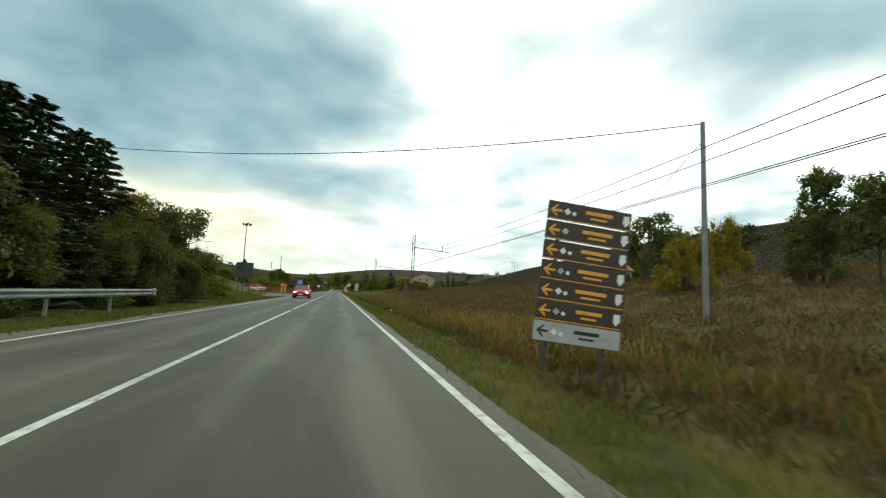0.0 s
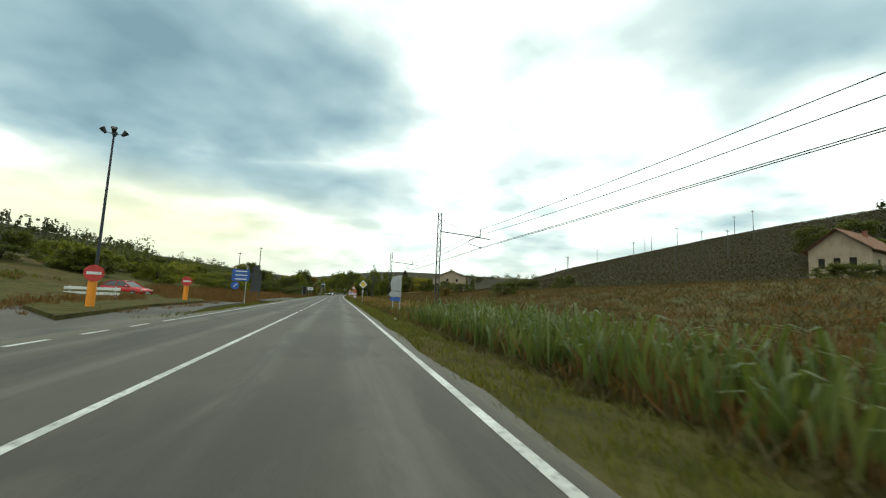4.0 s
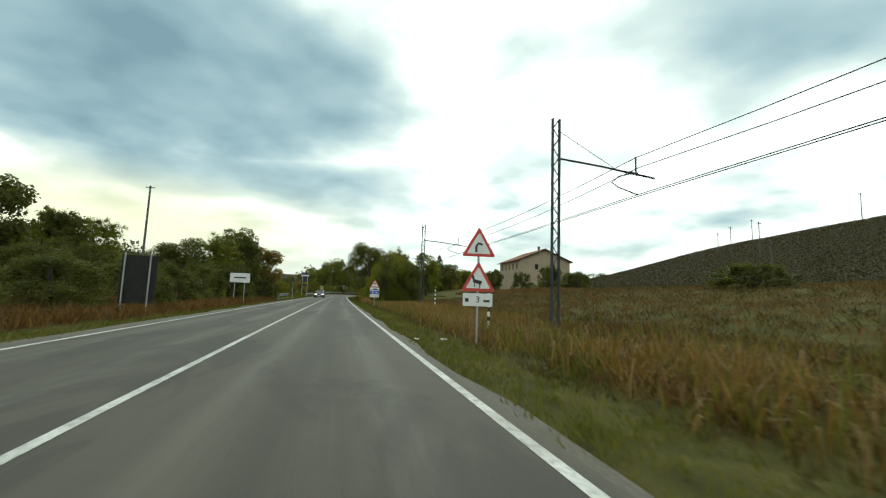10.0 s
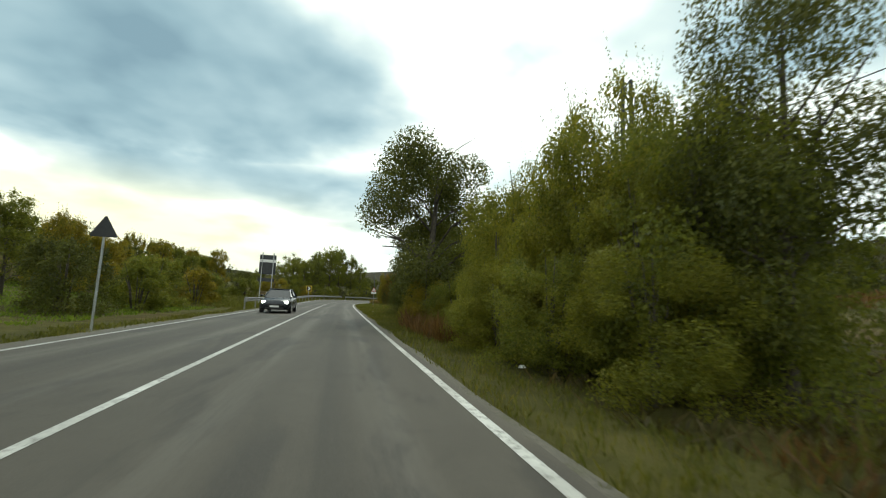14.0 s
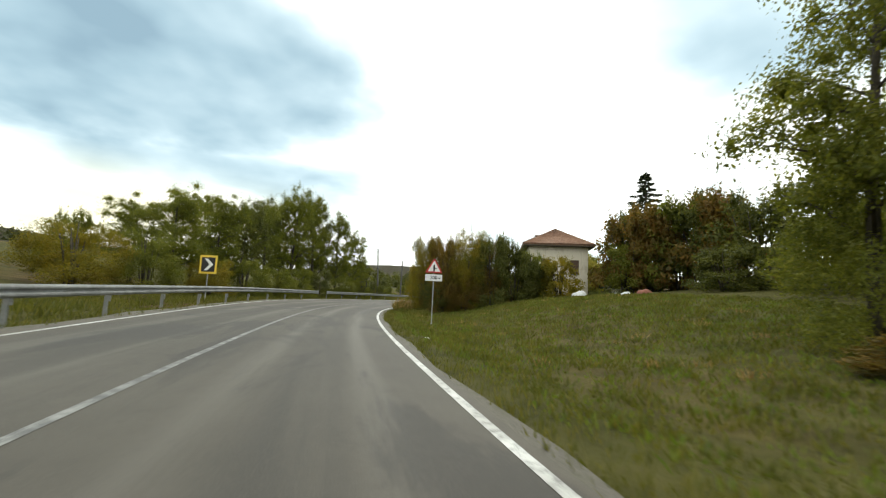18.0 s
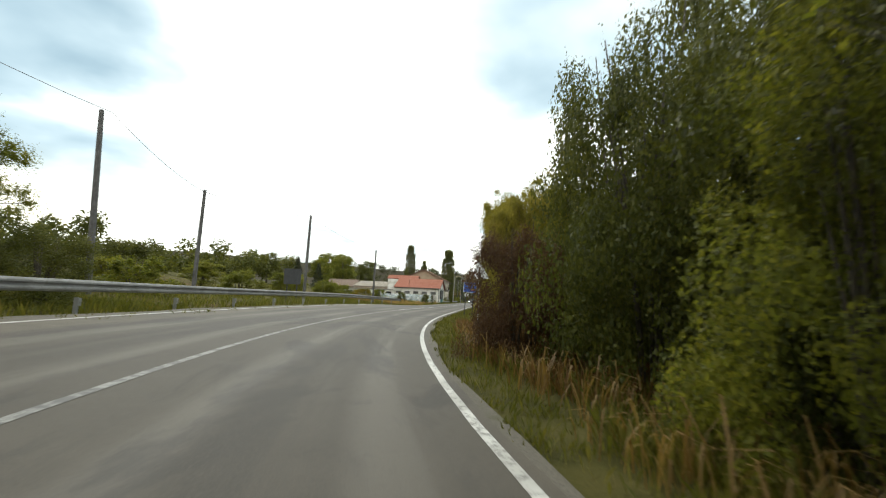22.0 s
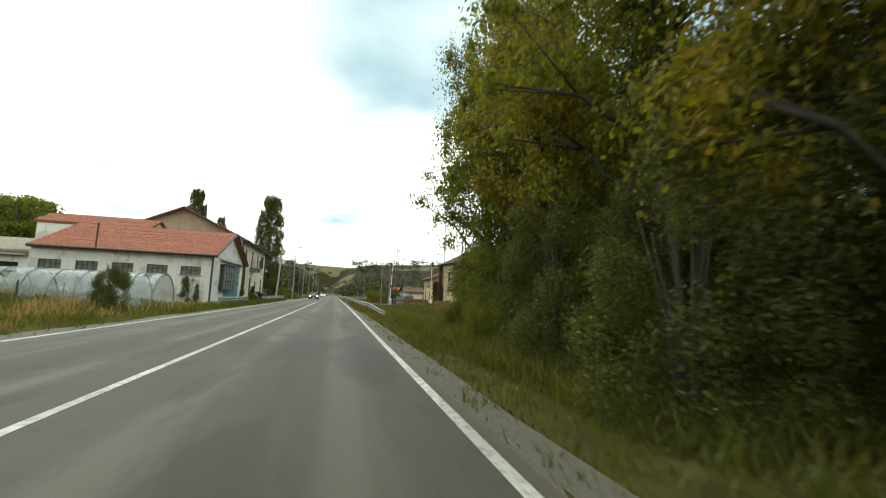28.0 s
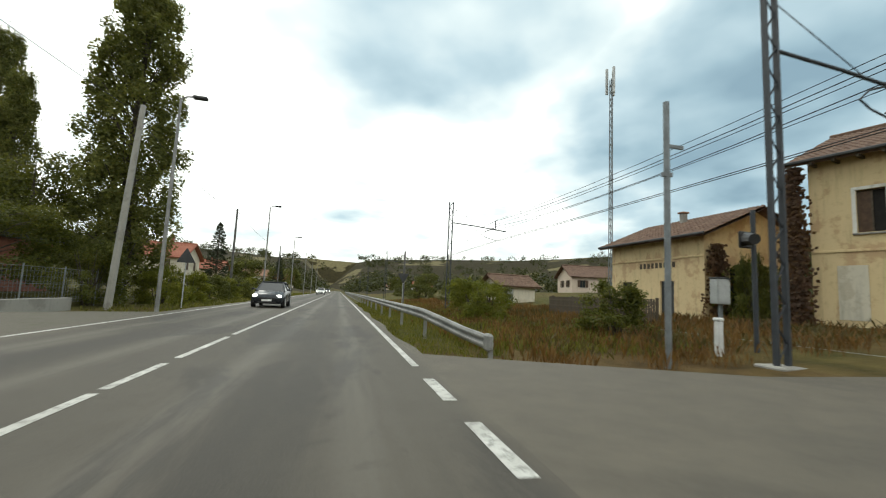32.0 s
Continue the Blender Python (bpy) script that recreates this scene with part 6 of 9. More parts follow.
def main_house():
    t = thing("farmhouse", across(481.4, -11.6, -0.1), "cream two-storey farmhouse with balcony and wooden shutters", "house")
    # x leaves the road, y runs back along it
    L, D, h = 12.0, 16.5, 7.0
    front = pose(0, -0.001, 0, 0, 0, -90)  # towards the road
    ops = [(2.0, 1.0, 4.3, 1.75, "open", "shutter_brown"), (5.4, 1.0, 4.3, 1.75, "closed", "shutter_brown"), (9.3, 1.0, 4.2, 1.9, "closed", "shutter_brown"), (13.3, 1.0, 4.3, 1.75, "closed", "shutter_brown"),
           (1.6, 1.1, 1.0, 1.9, "closed", "shutter_brown"), (6.0, 1.1, 0.2, 2.3, "door", "shutter_brown"), (9.6, 1.1, 1.0, 1.8, "closed", "shutter_brown"), (13.4, 1.1, 0.9, 1.9, "closed", "shutter_brown")]
    wall(t, D, h, [(q[0], q[0] + q[1], q[2], q[2] + q[3]) for q in ops], "plaster_cream", front)
    for q in ops:
        if q[4] == "door":
            ob = part("door", boxes((0, q[1] / 2 - 0.01, 0.1, 0.15, 0, q[3]), (q[1] / 2 + 0.01, q[1], 0.1, 0.15, 0, q[3])), q[5], t)
            ob.matrix_local = front @ Matrix.Translation((q[0], 0, q[2]))
        else:
            window(t, front @ Matrix.Translation((q[0], 0, q[2])), q[1], q[3], q[4], q[5])
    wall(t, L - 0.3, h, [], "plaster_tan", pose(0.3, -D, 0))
    wall(t, L - 0.3, h, [], "plaster_cream", pose(L, 0, 0, 0, 0, 180))
    wall(t, D - 0.6, h, [], "plaster_cream", pose(L, -D + 0.3, 0, 0, 0, 90))
    # ridge along y
    over, rise = 0.6, 2.9
    k = rise / (L / 2)
    e = h - over * k
    roof_slope(t, (-over, over, e), (-over, -D - over, e), (L / 2, -D - over, h + rise), (L / 2, over, h + rise), "tiles_old")
    roof_slope(t, (L + over, -D - over, e), (L + over, over, e), (L / 2, over, h + rise), (L / 2, -D - over, h + rise), "tiles_old")
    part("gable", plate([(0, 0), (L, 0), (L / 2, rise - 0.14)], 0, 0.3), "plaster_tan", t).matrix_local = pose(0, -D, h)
    part("gable", plate([(0, 0), (L, 0), (L / 2, rise - 0.14)], 0, 0.3), "plaster_cream", t).matrix_local = pose(0, -0.3, h)
    verge_board(t, (-over, -D - over, e - 0.05), (L / 2, -D - over, h + rise - 0.05))
    verge_board(t, (L + over, -D - over, e - 0.05), (L / 2, -D - over, h + rise - 0.05))
    gutter(t, (-over - 0.05, -D - over, e), (-over - 0.05, over, e))
    part("drainpipe", bar([(-0.09, -0.2, e), (-0.09, -0.2, 0)], 0.05, 6), "sign_back", t)
    part("drainpipe", bar([(-0.09, -D + 0.3, e), (-0.09, -D + 0.3, 2.5)], 0.05, 6), "sign_back", t)
    # balcony
    yb = -9.8
    b = part("balcony", boxes((-1.1, -0.002, yb - 1.3, yb + 1.3, 3.95, 4.1), bev=0.02), "concrete", t, "small stone balcony with iron railing")
    part("bracket", boxes((-0.9, -0.003, yb - 1.0, yb - 0.8, 3.55, 3.94)), "concrete", b)
    part("bracket", boxes((-0.9, -0.003, yb + 0.8, yb + 1.0, 3.55, 3.94)), "concrete", b)
    bars_ = [(-1.08, -1.05, yb - 1.27 + 0.127 * i, yb - 1.25 + 0.127 * i, 4.1, 5.0) for i in range(21)]
    bars_ += [(-1.09 + 0.14 * i, -1.07 + 0.14 * i, y, y + 0.02, 4.1, 5.0) for i in range(8) for y in (yb - 1.28, yb + 1.26)]
    part("railing", boxes((-1.1, -1.03, yb - 1.3, yb + 1.3, 5.0, 5.05), *bars_), "old_wood", b)
    part("stove_pipe", bar([(L * 0.42, -D * 0.75, h + 1.6), (L * 0.42 + 0.1, -D * 0.75, h + 4.2)], 0.1, 8), "mast_steel", t)
    part("meter_box", boxes((-0.1, -0.003, -1.6, -1.2, 1.2, 1.8)), "sign_grey", t)
    part("dish", bar([(-0.35, -0.4, 4.2), (-0.40, -0.43, 4.21)], [0.22, 0.17], 14), "sign_grey", t, "round satellite dish")


main_house()
# wing with the second red roof and the flat annex behind the workshop
t = thing("barn", across(457.5, -18.1, -0.1), "white barn with red tiled roof adjoining the workshop", "barn")
house_box(t, 8.4, 6.2, 6.35, "plaster_white")
roof_slope(t, (-0.2, -0.1, 6.5), (8.6, -0.1, 6.5), (8.6, 2.3, 7.5), (-0.2, 2.3, 7.5), "tiles_red")
roof_slope(t, (8.6, 6.5, 5.8), (-0.2, 6.5, 5.8), (-0.2, 2.3, 7.5), (8.6, 2.3, 7.5), "tiles_red")
for x in (0.0, 8.1):
    part("gable", plate([(0, 0), (6.2, 0), (2.3, 1.0)], 0, 0.3), "plaster_white", t).matrix_local = pose(x + 0.3, 0, 6.36, 0, 0, 90)
part("pipe", bar([(0.9, -6.3, 4.0), (0.9, -6.3, 5.9)], 0.06, 8), "rusty_pipe", t)
t = thing("store_shed", across(462.0, -28.5, -0.1), "open store shed with a pale grey sloping roof", "shed")
house_box(t, 9.0, 6.0, 4.0, "plaster_pale", front=[(1.0, 2.6, 0.1, 2.6, "hole", ""), (5.2, 2.6, 0.1, 2.6, "hole", "")])
roof_slope(t, (-0.4, -0.6, 4.1), (9.4, -0.6, 4.1), (9.4, 6.4, 5.8), (-0.4, 6.4, 5.8), "tiles_pale")
part("side_gable", plate([(0, 0), (6.0, 0), (6.0, 1.45)], 0, 0.3), "plaster_pale", t).matrix_local = pose(0.3, 0, 4.02, 0, 0, 90)
part("side_gable", plate([(0, 0), (6.0, 0), (6.0, 1.45)], 0, 0.3), "plaster_pale", t).matrix_local = pose(9.0, 0, 4.02, 0, 0, 90)
part("back_wall", boxes((0.3, 8.7, 5.7, 6.0, 4.02, 5.45)), "plaster_pale", t)
t = thing("annex", across(451.6, -23.3, -0.1), "long low white annex with a flat roof", "annex")
house_box(t, 16.0, 7.0, 3.1, "plaster_white", front=[(0.6 + 3.6 * i, 1.5, 1.9, 0.75, "hole", "") for i in range(4)])
part("roof", boxes((0.0, 16.3, -0.4, 7.3, 3.12, 3.3), bev=0.02), "concrete", t)
t = thing("back_house", across(486.0, -46.0, 0.0), "pale house with grey roof among trees", "house")
house_box(t, 10, 8, 4.5, "plaster_pale", front=[(2, 1, 1.4, 1.3, "closed", ""), (6.5, 1, 1.4, 1.3, "closed", "")])
gable_roof_x(t, 10, 8, 4.5, 2.2, "tiles_grey", 0.6, wmat="plaster_pale")
t = thing("shelter", across(500.5, -19.0, 0), "open brick shelter with a dark roof", "shed")
house_box(t, 9, 6, 3.2, "brick_red", front=[(0.8, 3.2, 0.1, 2.4, "hole", ""), (4.8, 3.2, 0.1, 2.4, "hole", "")])
part("roof", boxes((-0.4, 9.4, -0.6, 6.4, 3.22, 3.42), bev=0.03), "sign_back", t)
for s, o, mat, roof in ((545, -24, "plaster_cream", "tiles_red"), (590, -30, "plaster_pale", "tiles_red"), (640, -26, "plaster_white", "tiles_old"), (700, -24, "plaster_cream", "tiles_red"), (760, 30, "plaster_pale", "tiles_old"), (690, 36, "plaster_white", "tiles_red")):
    t = thing("village_house", across(s, o, 0) if o < 0 else put(s, o, 0), "village house with tiled roof near the road", "house", "village houses")
    house_box(t, 9, 8, 5.2, mat, front=[(1.6, 1, 3.2, 1.3, "closed", ""), (6.2, 1, 3.2, 1.3, "closed", "")], left=[(1.5, 1, 3.2, 1.3, "closed", ""), (4.8, 1, 3.2, 1.3, "closed", "")])
    gable_roof_x(t, 9, 8, 5.2, 2.1, roof, 0.6, wmat=mat)
    chimney(t, 3, 4, 7.3)

# the house inside the bend
def bend_house():
    t = thing("roadside_house", pose(26.0, 328.6, -0.25, 0, 0, -25), "cream two-storey house with hipped tile roof", "house")
    L, D, h = 6.6, 11.0, 8.3
    house_box(t, L, D, h, "plaster_cream",
              front=[(4.6, 1.0, 4.7, 1.6, "closed", "shutter_brown"), (4.6, 1.0, 1.2, 1.8, "closed", "shutter_brown"), (1.4, 1.0, 4.7, 1.6, "closed", "shutter_brown")],
              left=[(2.0, 1.0, 4.6, 1.7, "closed", "shutter_brown"), (7.6, 1.0, 4.6, 1.7, "closed", "shutter_brown")],
              right=[(2.2, 1.1, 4.6, 1.7, "closed", ""), (6.5, 1.1, 1.2, 1.8, "closed", "")])
    ov, rise = 0.7, 2.0
    e = h - 0.25
    cs = [(-ov, -ov, e), (L + ov, -ov, e), (L + ov, D + ov, e), (-ov, D + ov, e)]
    rf, rb = (L / 2, L / 2 - 0.2, h + rise), (L / 2, D - L / 2 + 0.2, h + rise)
    roof_slope(t, cs[3], cs[0], rf, rb, "tiles_old")
    roof_slope(t, cs[1], cs[2], rb, rf, "tiles_old")
    roof_slope(t, cs[0], cs[1], (rf[0] + 0.05, rf[1], rf[2]), (rf[0] - 0.05, rf[1], rf[2]), "tiles_old")
    roof_slope(t, cs[2], cs[3], (rb[0] - 0.05, rb[1], rb[2]), (rb[0] + 0.05, rb[1], rb[2]), "tiles_old")
    part("soffit", boxes((-ov + 0.05, L + ov - 0.05, -ov + 0.05, D + ov - 0.05, e - 0.26, e - 0.16)), "old_wood", t, "dark boarded eaves")
    chimney(t, 1.2, 4.0, h + 0.5, 0.75, 0.42, "tiles_brown")
    chimney(t, 1.2, 5.4, h + 0.5, 0.7, 0.42, "tiles_brown")
    part("aerial", bar([(L * 0.5, D * 0.5, h + rise), (L * 0.5, D * 0.5, h + rise + 2.2)], 0.02, 5), "cable", t)


bend_house()


def hill_house(s, o, turn, L, D, h, rise, mat, roof, label, ops, side=(), z=None, back=()):
    p = at(s, o)
    z = float(ground_z(np.array([p.x]), np.array([p.y]))[0]) if z is None else z
    t = thing("country_house", pose(p.x, p.y, z, 0, 0, turn), label, "house", "houses on the slope")
    house_box(t, L, D, h, mat, front=ops, left=side, back=back)
    gable_roof_x(t, L, D, h, rise, roof, 0.7, wmat=mat)
    return t


t = hill_house(114.0, 77.0, 14, 12.0, 8.0, 5.0, 3.2, "plaster_tan", "tiles_old", "ruined tan house with a sagging tile roof",
               [(6.0, 1.0, 1.6, 1.8, "hole", ""), (8.6, 1.0, 1.6, 1.8, "hole", ""), (10.4, 1.0, 1.6, 1.8, "hole", ""), (2.0, 1.2, 1.2, 2.0, "hole", "")], [(1.0, 0.9, 1.8, 1.7, "hole", ""), (3.0, 0.9, 1.8, 1.7, "hole", ""), (5.0, 0.9, 1.8, 1.7, "hole", "")], z=6.6)
chimney(t, 8.0, 3.2, 7.6, 0.9)
t = hill_house(268.5, 57.0, 86, 16.0, 14.0, 9.0, 2.9, "plaster_tan", "tiles_old", "tan farmhouse on the slope with shallow tile roof",
               [], [(4.0, 1.0, 6.5, 1.4, "hole", ""), (8.6, 1.0, 6.5, 1.4, "hole", "")], z=2.4,
               back=[(2.0 + 2.9 * i, 1.0, 6.5, 1.5, "closed", "shutter_brown") for i in range(5)])
chimney(t, 4, 7, 11.8)

# ---- plants ----


def line_at(s, o):
    """Many points on the ground beside the road, from arrays."""
    h = np.interp(s, LS, LH)
    x, y = np.interp(s, LS, LX) + o * np.cos(h), np.interp(s, LS, LY) - o * np.sin(h)
    return x, y, ground_z(x, y, s, o)


def kites(c, u, v, lu, lv, tip=0.0):
    """Small four-cornered leaves: centre, two axes and half sizes (arrays)."""
    n = len(c)
    p = np.empty((n, 4, 3))
    p[:, 0] = c - u * lu[:, None]
    p[:, 1] = c + v * lv[:, None] + u * (tip * lu)[:, None]
    p[:, 2] = c + u * lu[:, None]
    p[:, 3] = c - v * lv[:, None] + u * (tip * lu)[:, None]
    return p.reshape(-1, 3), np.arange(n * 4).reshape(n, 4)


def unit(a):
    return a / np.maximum(np.linalg.norm(a, axis=1, keepdims=True), 1e-6)


def leaf_cloud(rng, centres, radii, n, size, flat=0.8, inner=0.45, soft=False):
    """Leaves spread over many overlapping clumps."""
    centres, radii = np.array(centres), np.array(radii)
    w = radii ** 2
    k = rng.choice(len(radii), n, p=w / w.sum())
    d = unit(rng.normal(size=(n, 3)))
    r = radii[k] * (inner + (1 - inner) * rng.random(n) ** 0.6) * (1 + 0.07 * rng.normal(size=n))
    if soft:
        r = radii[k] * np.minimum(np.abs(rng.normal(size=n)) * 0.5 + 0.1, 0.8 + 0.4 * rng.random(n))
    off = d * r[:, None]
    off[:, 2] *= flat
    c = centres[k] + off
    nrm = unit(d + 0.9 * rng.normal(size=(n, 3)) + np.array([0, 0, 0.4]))
    u = unit(np.cross(nrm, rng.normal(size=(n, 3))))
    v = np.cross(nrm, u)
    s = size * (0.6 + 0.8 * rng.random(n))
    return kites(c, u, v, s, s * 0.55, -0.2)


def limbs(rng, h, r, n, base=0.25, rad=0.16, up=0.5):
    """A tapered trunk with limbs; returns the bmesh and the limb ends."""
    bm = bmesh.new()
    lean = rng.normal(size=2) * 0.03 * h
    trunk = [(0, 0, -0.4), (lean[0] * 0.3, lean[1] * 0.3, h * 0.3), (lean[0], lean[1], h * 0.62), (lean[0] * 1.4, lean[1] * 1.4, h * 0.9)]
    tube(bm, trunk, [rad * 1.25, rad, rad * 0.6, rad * 0.18], 8)
    ends = []
    for i in range(n):
        f = base + (0.85 - base) * (i + rng.random()) / n
        a = i * 2.4 + rng.random()
        z0 = h * f
        k = min(f / 0.9, 1)
        p0 = Vector((lean[0] * k * 1.3, lean[1] * k * 1.3, z0))
        ln = r * (0.6 + 0.5 * rng.random()) * (1.15 - 0.6 * f)
        p2 = p0 + Vector((math.cos(a) * ln, math.sin(a) * ln, ln * up * (0.5 + rng.random())))
        p1 = p0.lerp(p2, 0.5) + Vector((0, 0, 0.12 * ln))
        rr = rad * 0.5 * (1.1 - f)
        tube(bm, [p0, p1, p2], [rr, rr * 0.65, rr * 0.2], 5)
        for q in range(2):
            b = a + rng.normal() * 0.9
            p3 = p1 + Vector((math.cos(b) * ln * 0.5, math.sin(b) * ln * 0.5, ln * 0.4 * rng.random()))
            tube(bm, [p1, p3], [rr * 0.5, rr * 0.12], 4)
            ends.append(p3)
        ends.append(p2)
    return bm, ends


KINDS = {}


def add_kind(name, trunk, crown):
    KINDS.setdefault(name, []).append((trunk, crown))


def mesh_of(ob):
    me = ob.data
    bpy.data.objects.remove(ob)
    return me


def sprays(rng, roots, n, each, length, leaf):
    """Thin upright shoots set with small leaves, standing out of a crown."""
    roots = np.array(roots)
    k = rng.integers(0, len(roots), n)
    lean = unit(np.stack([rng.normal(size=n) * 0.35, rng.normal(size=n) * 0.35, np.ones(n)], 1))
    ln = length * (0.4 + 0.8 * rng.random(n))
    i = np.repeat(np.arange(n), each)
    f = np.tile((np.arange(each) + 0.5) / each, n)
    c = roots[k][i] + lean[i] * (ln[i] * f)[:, None] + rng.normal(size=(n * each, 3)) * leaf * 0.8
    u = unit(lean[i] * 0.5 + rng.normal(size=(n * each, 3)))
    v = unit(np.cross(u, rng.normal(size=(n * each, 3))))
    s = leaf * (1.25 - 0.7 * f) * (0.7 + 0.6 * rng.random(n * each))
    return kites(c, u, v, s, s * 0.5, -0.2)


def joined(a, b):
    return np.concatenate([a[0], b[0]]), np.concatenate([a[1], b[1] + len(a[0])])


def make_acacia(seed, h=10.0, r=3.0, n=18000, size=0.085, low=0.14):
    rng = np.random.default_rng(seed)
    bm, ends = limbs(rng, h, r, 19, low, 0.14, 0.5)
    cs, rs = [], []
    for e in ends:
        cs.append((e.x, e.y, e.z))
        rs.append(0.6 + 0.5 * rng.random())
        for f in (0.5, 0.8):
            k = f + 0.2 * (rng.random() - 0.5)
            cs.append((e.x * k + rng.normal() * 0.45, e.y * k + rng.normal() * 0.45, e.z + rng.normal() * 0.5))
            rs.append(0.5 + 0.55 * rng.random())
    for k in range(12):
        cs.append((rng.normal() * r * 0.3, rng.normal() * r * 0.3, h * (0.72 + 0.24 * rng.random())))
        rs.append(0.6 + 0.5 * rng.random())
    v, f = joined(leaf_cloud(rng, cs, rs, n, size, 0.7, 0.12, True), sprays(rng, cs, 200, 22, 0.9, size * 0.9))
    return mesh_of(part("trunk", bm, "bark", smooth=True)), mesh_of(cloud_mesh("crown", v, f, "leaf_acacia"))


def make_broad(seed, h=9.0, r=3.2, n=14000, size=0.11):
    rng = np.random.default_rng(seed)
    bm, ends = limbs(rng, h, r, 11, 0.2, 0.2, 0.5)
    cs, rs = [], []
    for k in range(34):
        a, q = rng.random() * 6.28, rng.random()
        zf = 0.2 + 0.72 * rng.random()
        rr = r * math.sqrt(max(0.05, 1 - ((zf - 0.5) / 0.52) ** 2)) * (0.45 + 0.5 * q)
        cs.append((math.cos(a) * rr, math.sin(a) * rr, h * zf))
        rs.append((0.75 + 0.6 * rng.random()) * r / 3.2)
    v, f = leaf_cloud(rng, cs, rs, n, size, 0.85, 0.5)
    return mesh_of(part("trunk", bm, "bark", smooth=True)), mesh_of(cloud_mesh("crown", v, f, "leaf_dark"))


def make_bush(seed, h=4.0, r=2.4, n=15000, size=0.06):
    rng = np.random.default_rng(seed)
    bm = bmesh.new()
    cs, rs = [], []
    for k in range(9):
        a = rng.random() * 6.28
        p = Vector((math.cos(a) * r * 0.6 * rng.random(), math.sin(a) * r * 0.6 * rng.random(), h * (0.6 + 0.4 * rng.random())))
        tube(bm, [(p.x * 0.2, p.y * 0.2, -0.3), p * 0.5, p], [0.06, 0.04, 0.012], 5)
    for k in range(58):
        a, q = rng.random() * 6.28, rng.random() ** 0.4
        zf = 0.05 + 0.84 * rng.random()
        rr = 0.92 * r * q * math.sqrt(max(0.1, 1 - (zf * 0.93) ** 2.2))
        cs.append((math.cos(a) * rr, math.sin(a) * rr, h * zf))
        rs.append(0.32 + 0.42 * rng.random())
    v, f = leaf_cloud(rng, cs, rs, n, size, 0.75, 0.3)
    high = [c for c, rad in zip(cs, rs) if c[2] > h * 0.45]
    v, f = joined((v, f), sprays(rng, high, 110, 30, h * 0.22, size * 0.95))
    return mesh_of(part("branchwork", bm, "bark", smooth=True)), mesh_of(cloud_mesh("crown", v, f, "leaf_acacia"))


def make_conifer(seed, h=12.0, r=2.6, arms=150, each=95):
    """A spruce: drooping arms in loose whorls, each set with needles."""
    rng = np.random.default_rng(seed)
    bm = tube(bmesh.new(), [(0, 0, -0.4), (0, 0, h * 0.5), (0, 0, h * 0.985)], [0.2, 0.12, 0.015], 8)
    cs, us = [], []
    for k in range(arms):
        zf = 0.06 + 0.93 * (k + 0.5 * rng.random()) / arms
        a = k * 2.4 + rng.normal() * 0.25
        ln = r * (1 - zf) ** 0.8 * (0.7 + 0.45 * rng.random()) + 0.12
        d = np.array([math.cos(a), math.sin(a), 0.0])
        m = max(18, int(each * (0.35 + ln / r)))
        q = np.sqrt(rng.random(m))
        droop = 0.10 - 0.42 * q + 0.22 * q ** 3
        side = np.array([-d[1], d[0], 0.0])
        w = rng.normal(size=m) * 0.16 * ln * (1.05 - q)
        c = d[None] * (ln * q)[:, None] + side[None] * w[:, None]
        c[:, 2] = h * zf + ln * droop - np.abs(rng.normal(size=m)) * 0.10
        cs.append(c)
        us.append(np.repeat(d[None], m, 0) + 0.5 * rng.normal(size=(m, 3)) - np.array([0, 0, 0.3]))
    c, u = np.concatenate(cs), unit(np.concatenate(us))
    n = len(c)
    v = unit(np.cross(u, rng.normal(size=(n, 3))))
    vv, ff = kites(c, u, v, 0.09 + 0.10 * rng.random(n), 0.03 + 0.025 * rng.random(n))
    return mesh_of(part("trunk", bm, "bark", smooth=True)), mesh_of(cloud_mesh("crown", vv, ff, "leaf_conifer"))


def make_poplar(seed, h=20.0, r=2.3, n=38000):
    rng = np.random.default_rng(seed)
    bm = tube(bmesh.new(), [(0, 0, -0.4), (0, 0, h * 0.5), (0, 0, h * 0.95)], [0.38, 0.22, 0.03], 8)
    cs, rs = [], []
    for k in range(360):
        zf = 0.08 + 0.9 * rng.random()
        prof = r * min(1.0, zf / 0.25 + 0.25) * math.sqrt(max(0.03, 1 - max(0, (zf - 0.45) / 0.56) ** 2))
        a = rng.random() * 6.28
        q = prof * (0.2 + 0.75 * math.sqrt(rng.random()))
        p = Vector((math.cos(a) * q, math.sin(a) * q, h * zf))
        cs.append(tuple(p))
        rs.append(0.26 + 0.3 * rng.random())
        if k % 3 == 0:
            tube(bm, [(0, 0, max(0.5, h * zf - 2.5)), p], [0.05, 0.012], 4)
    v, f = joined(leaf_cloud(rng, cs, rs, n, 0.1, 1.9, 0.3), sprays(rng, cs, 260, 24, 1.5, 0.095))
    return mesh_of(part("trunk", bm, "bark", smooth=True)), mesh_of(cloud_mesh("crown", v, f, "leaf_poplar"))


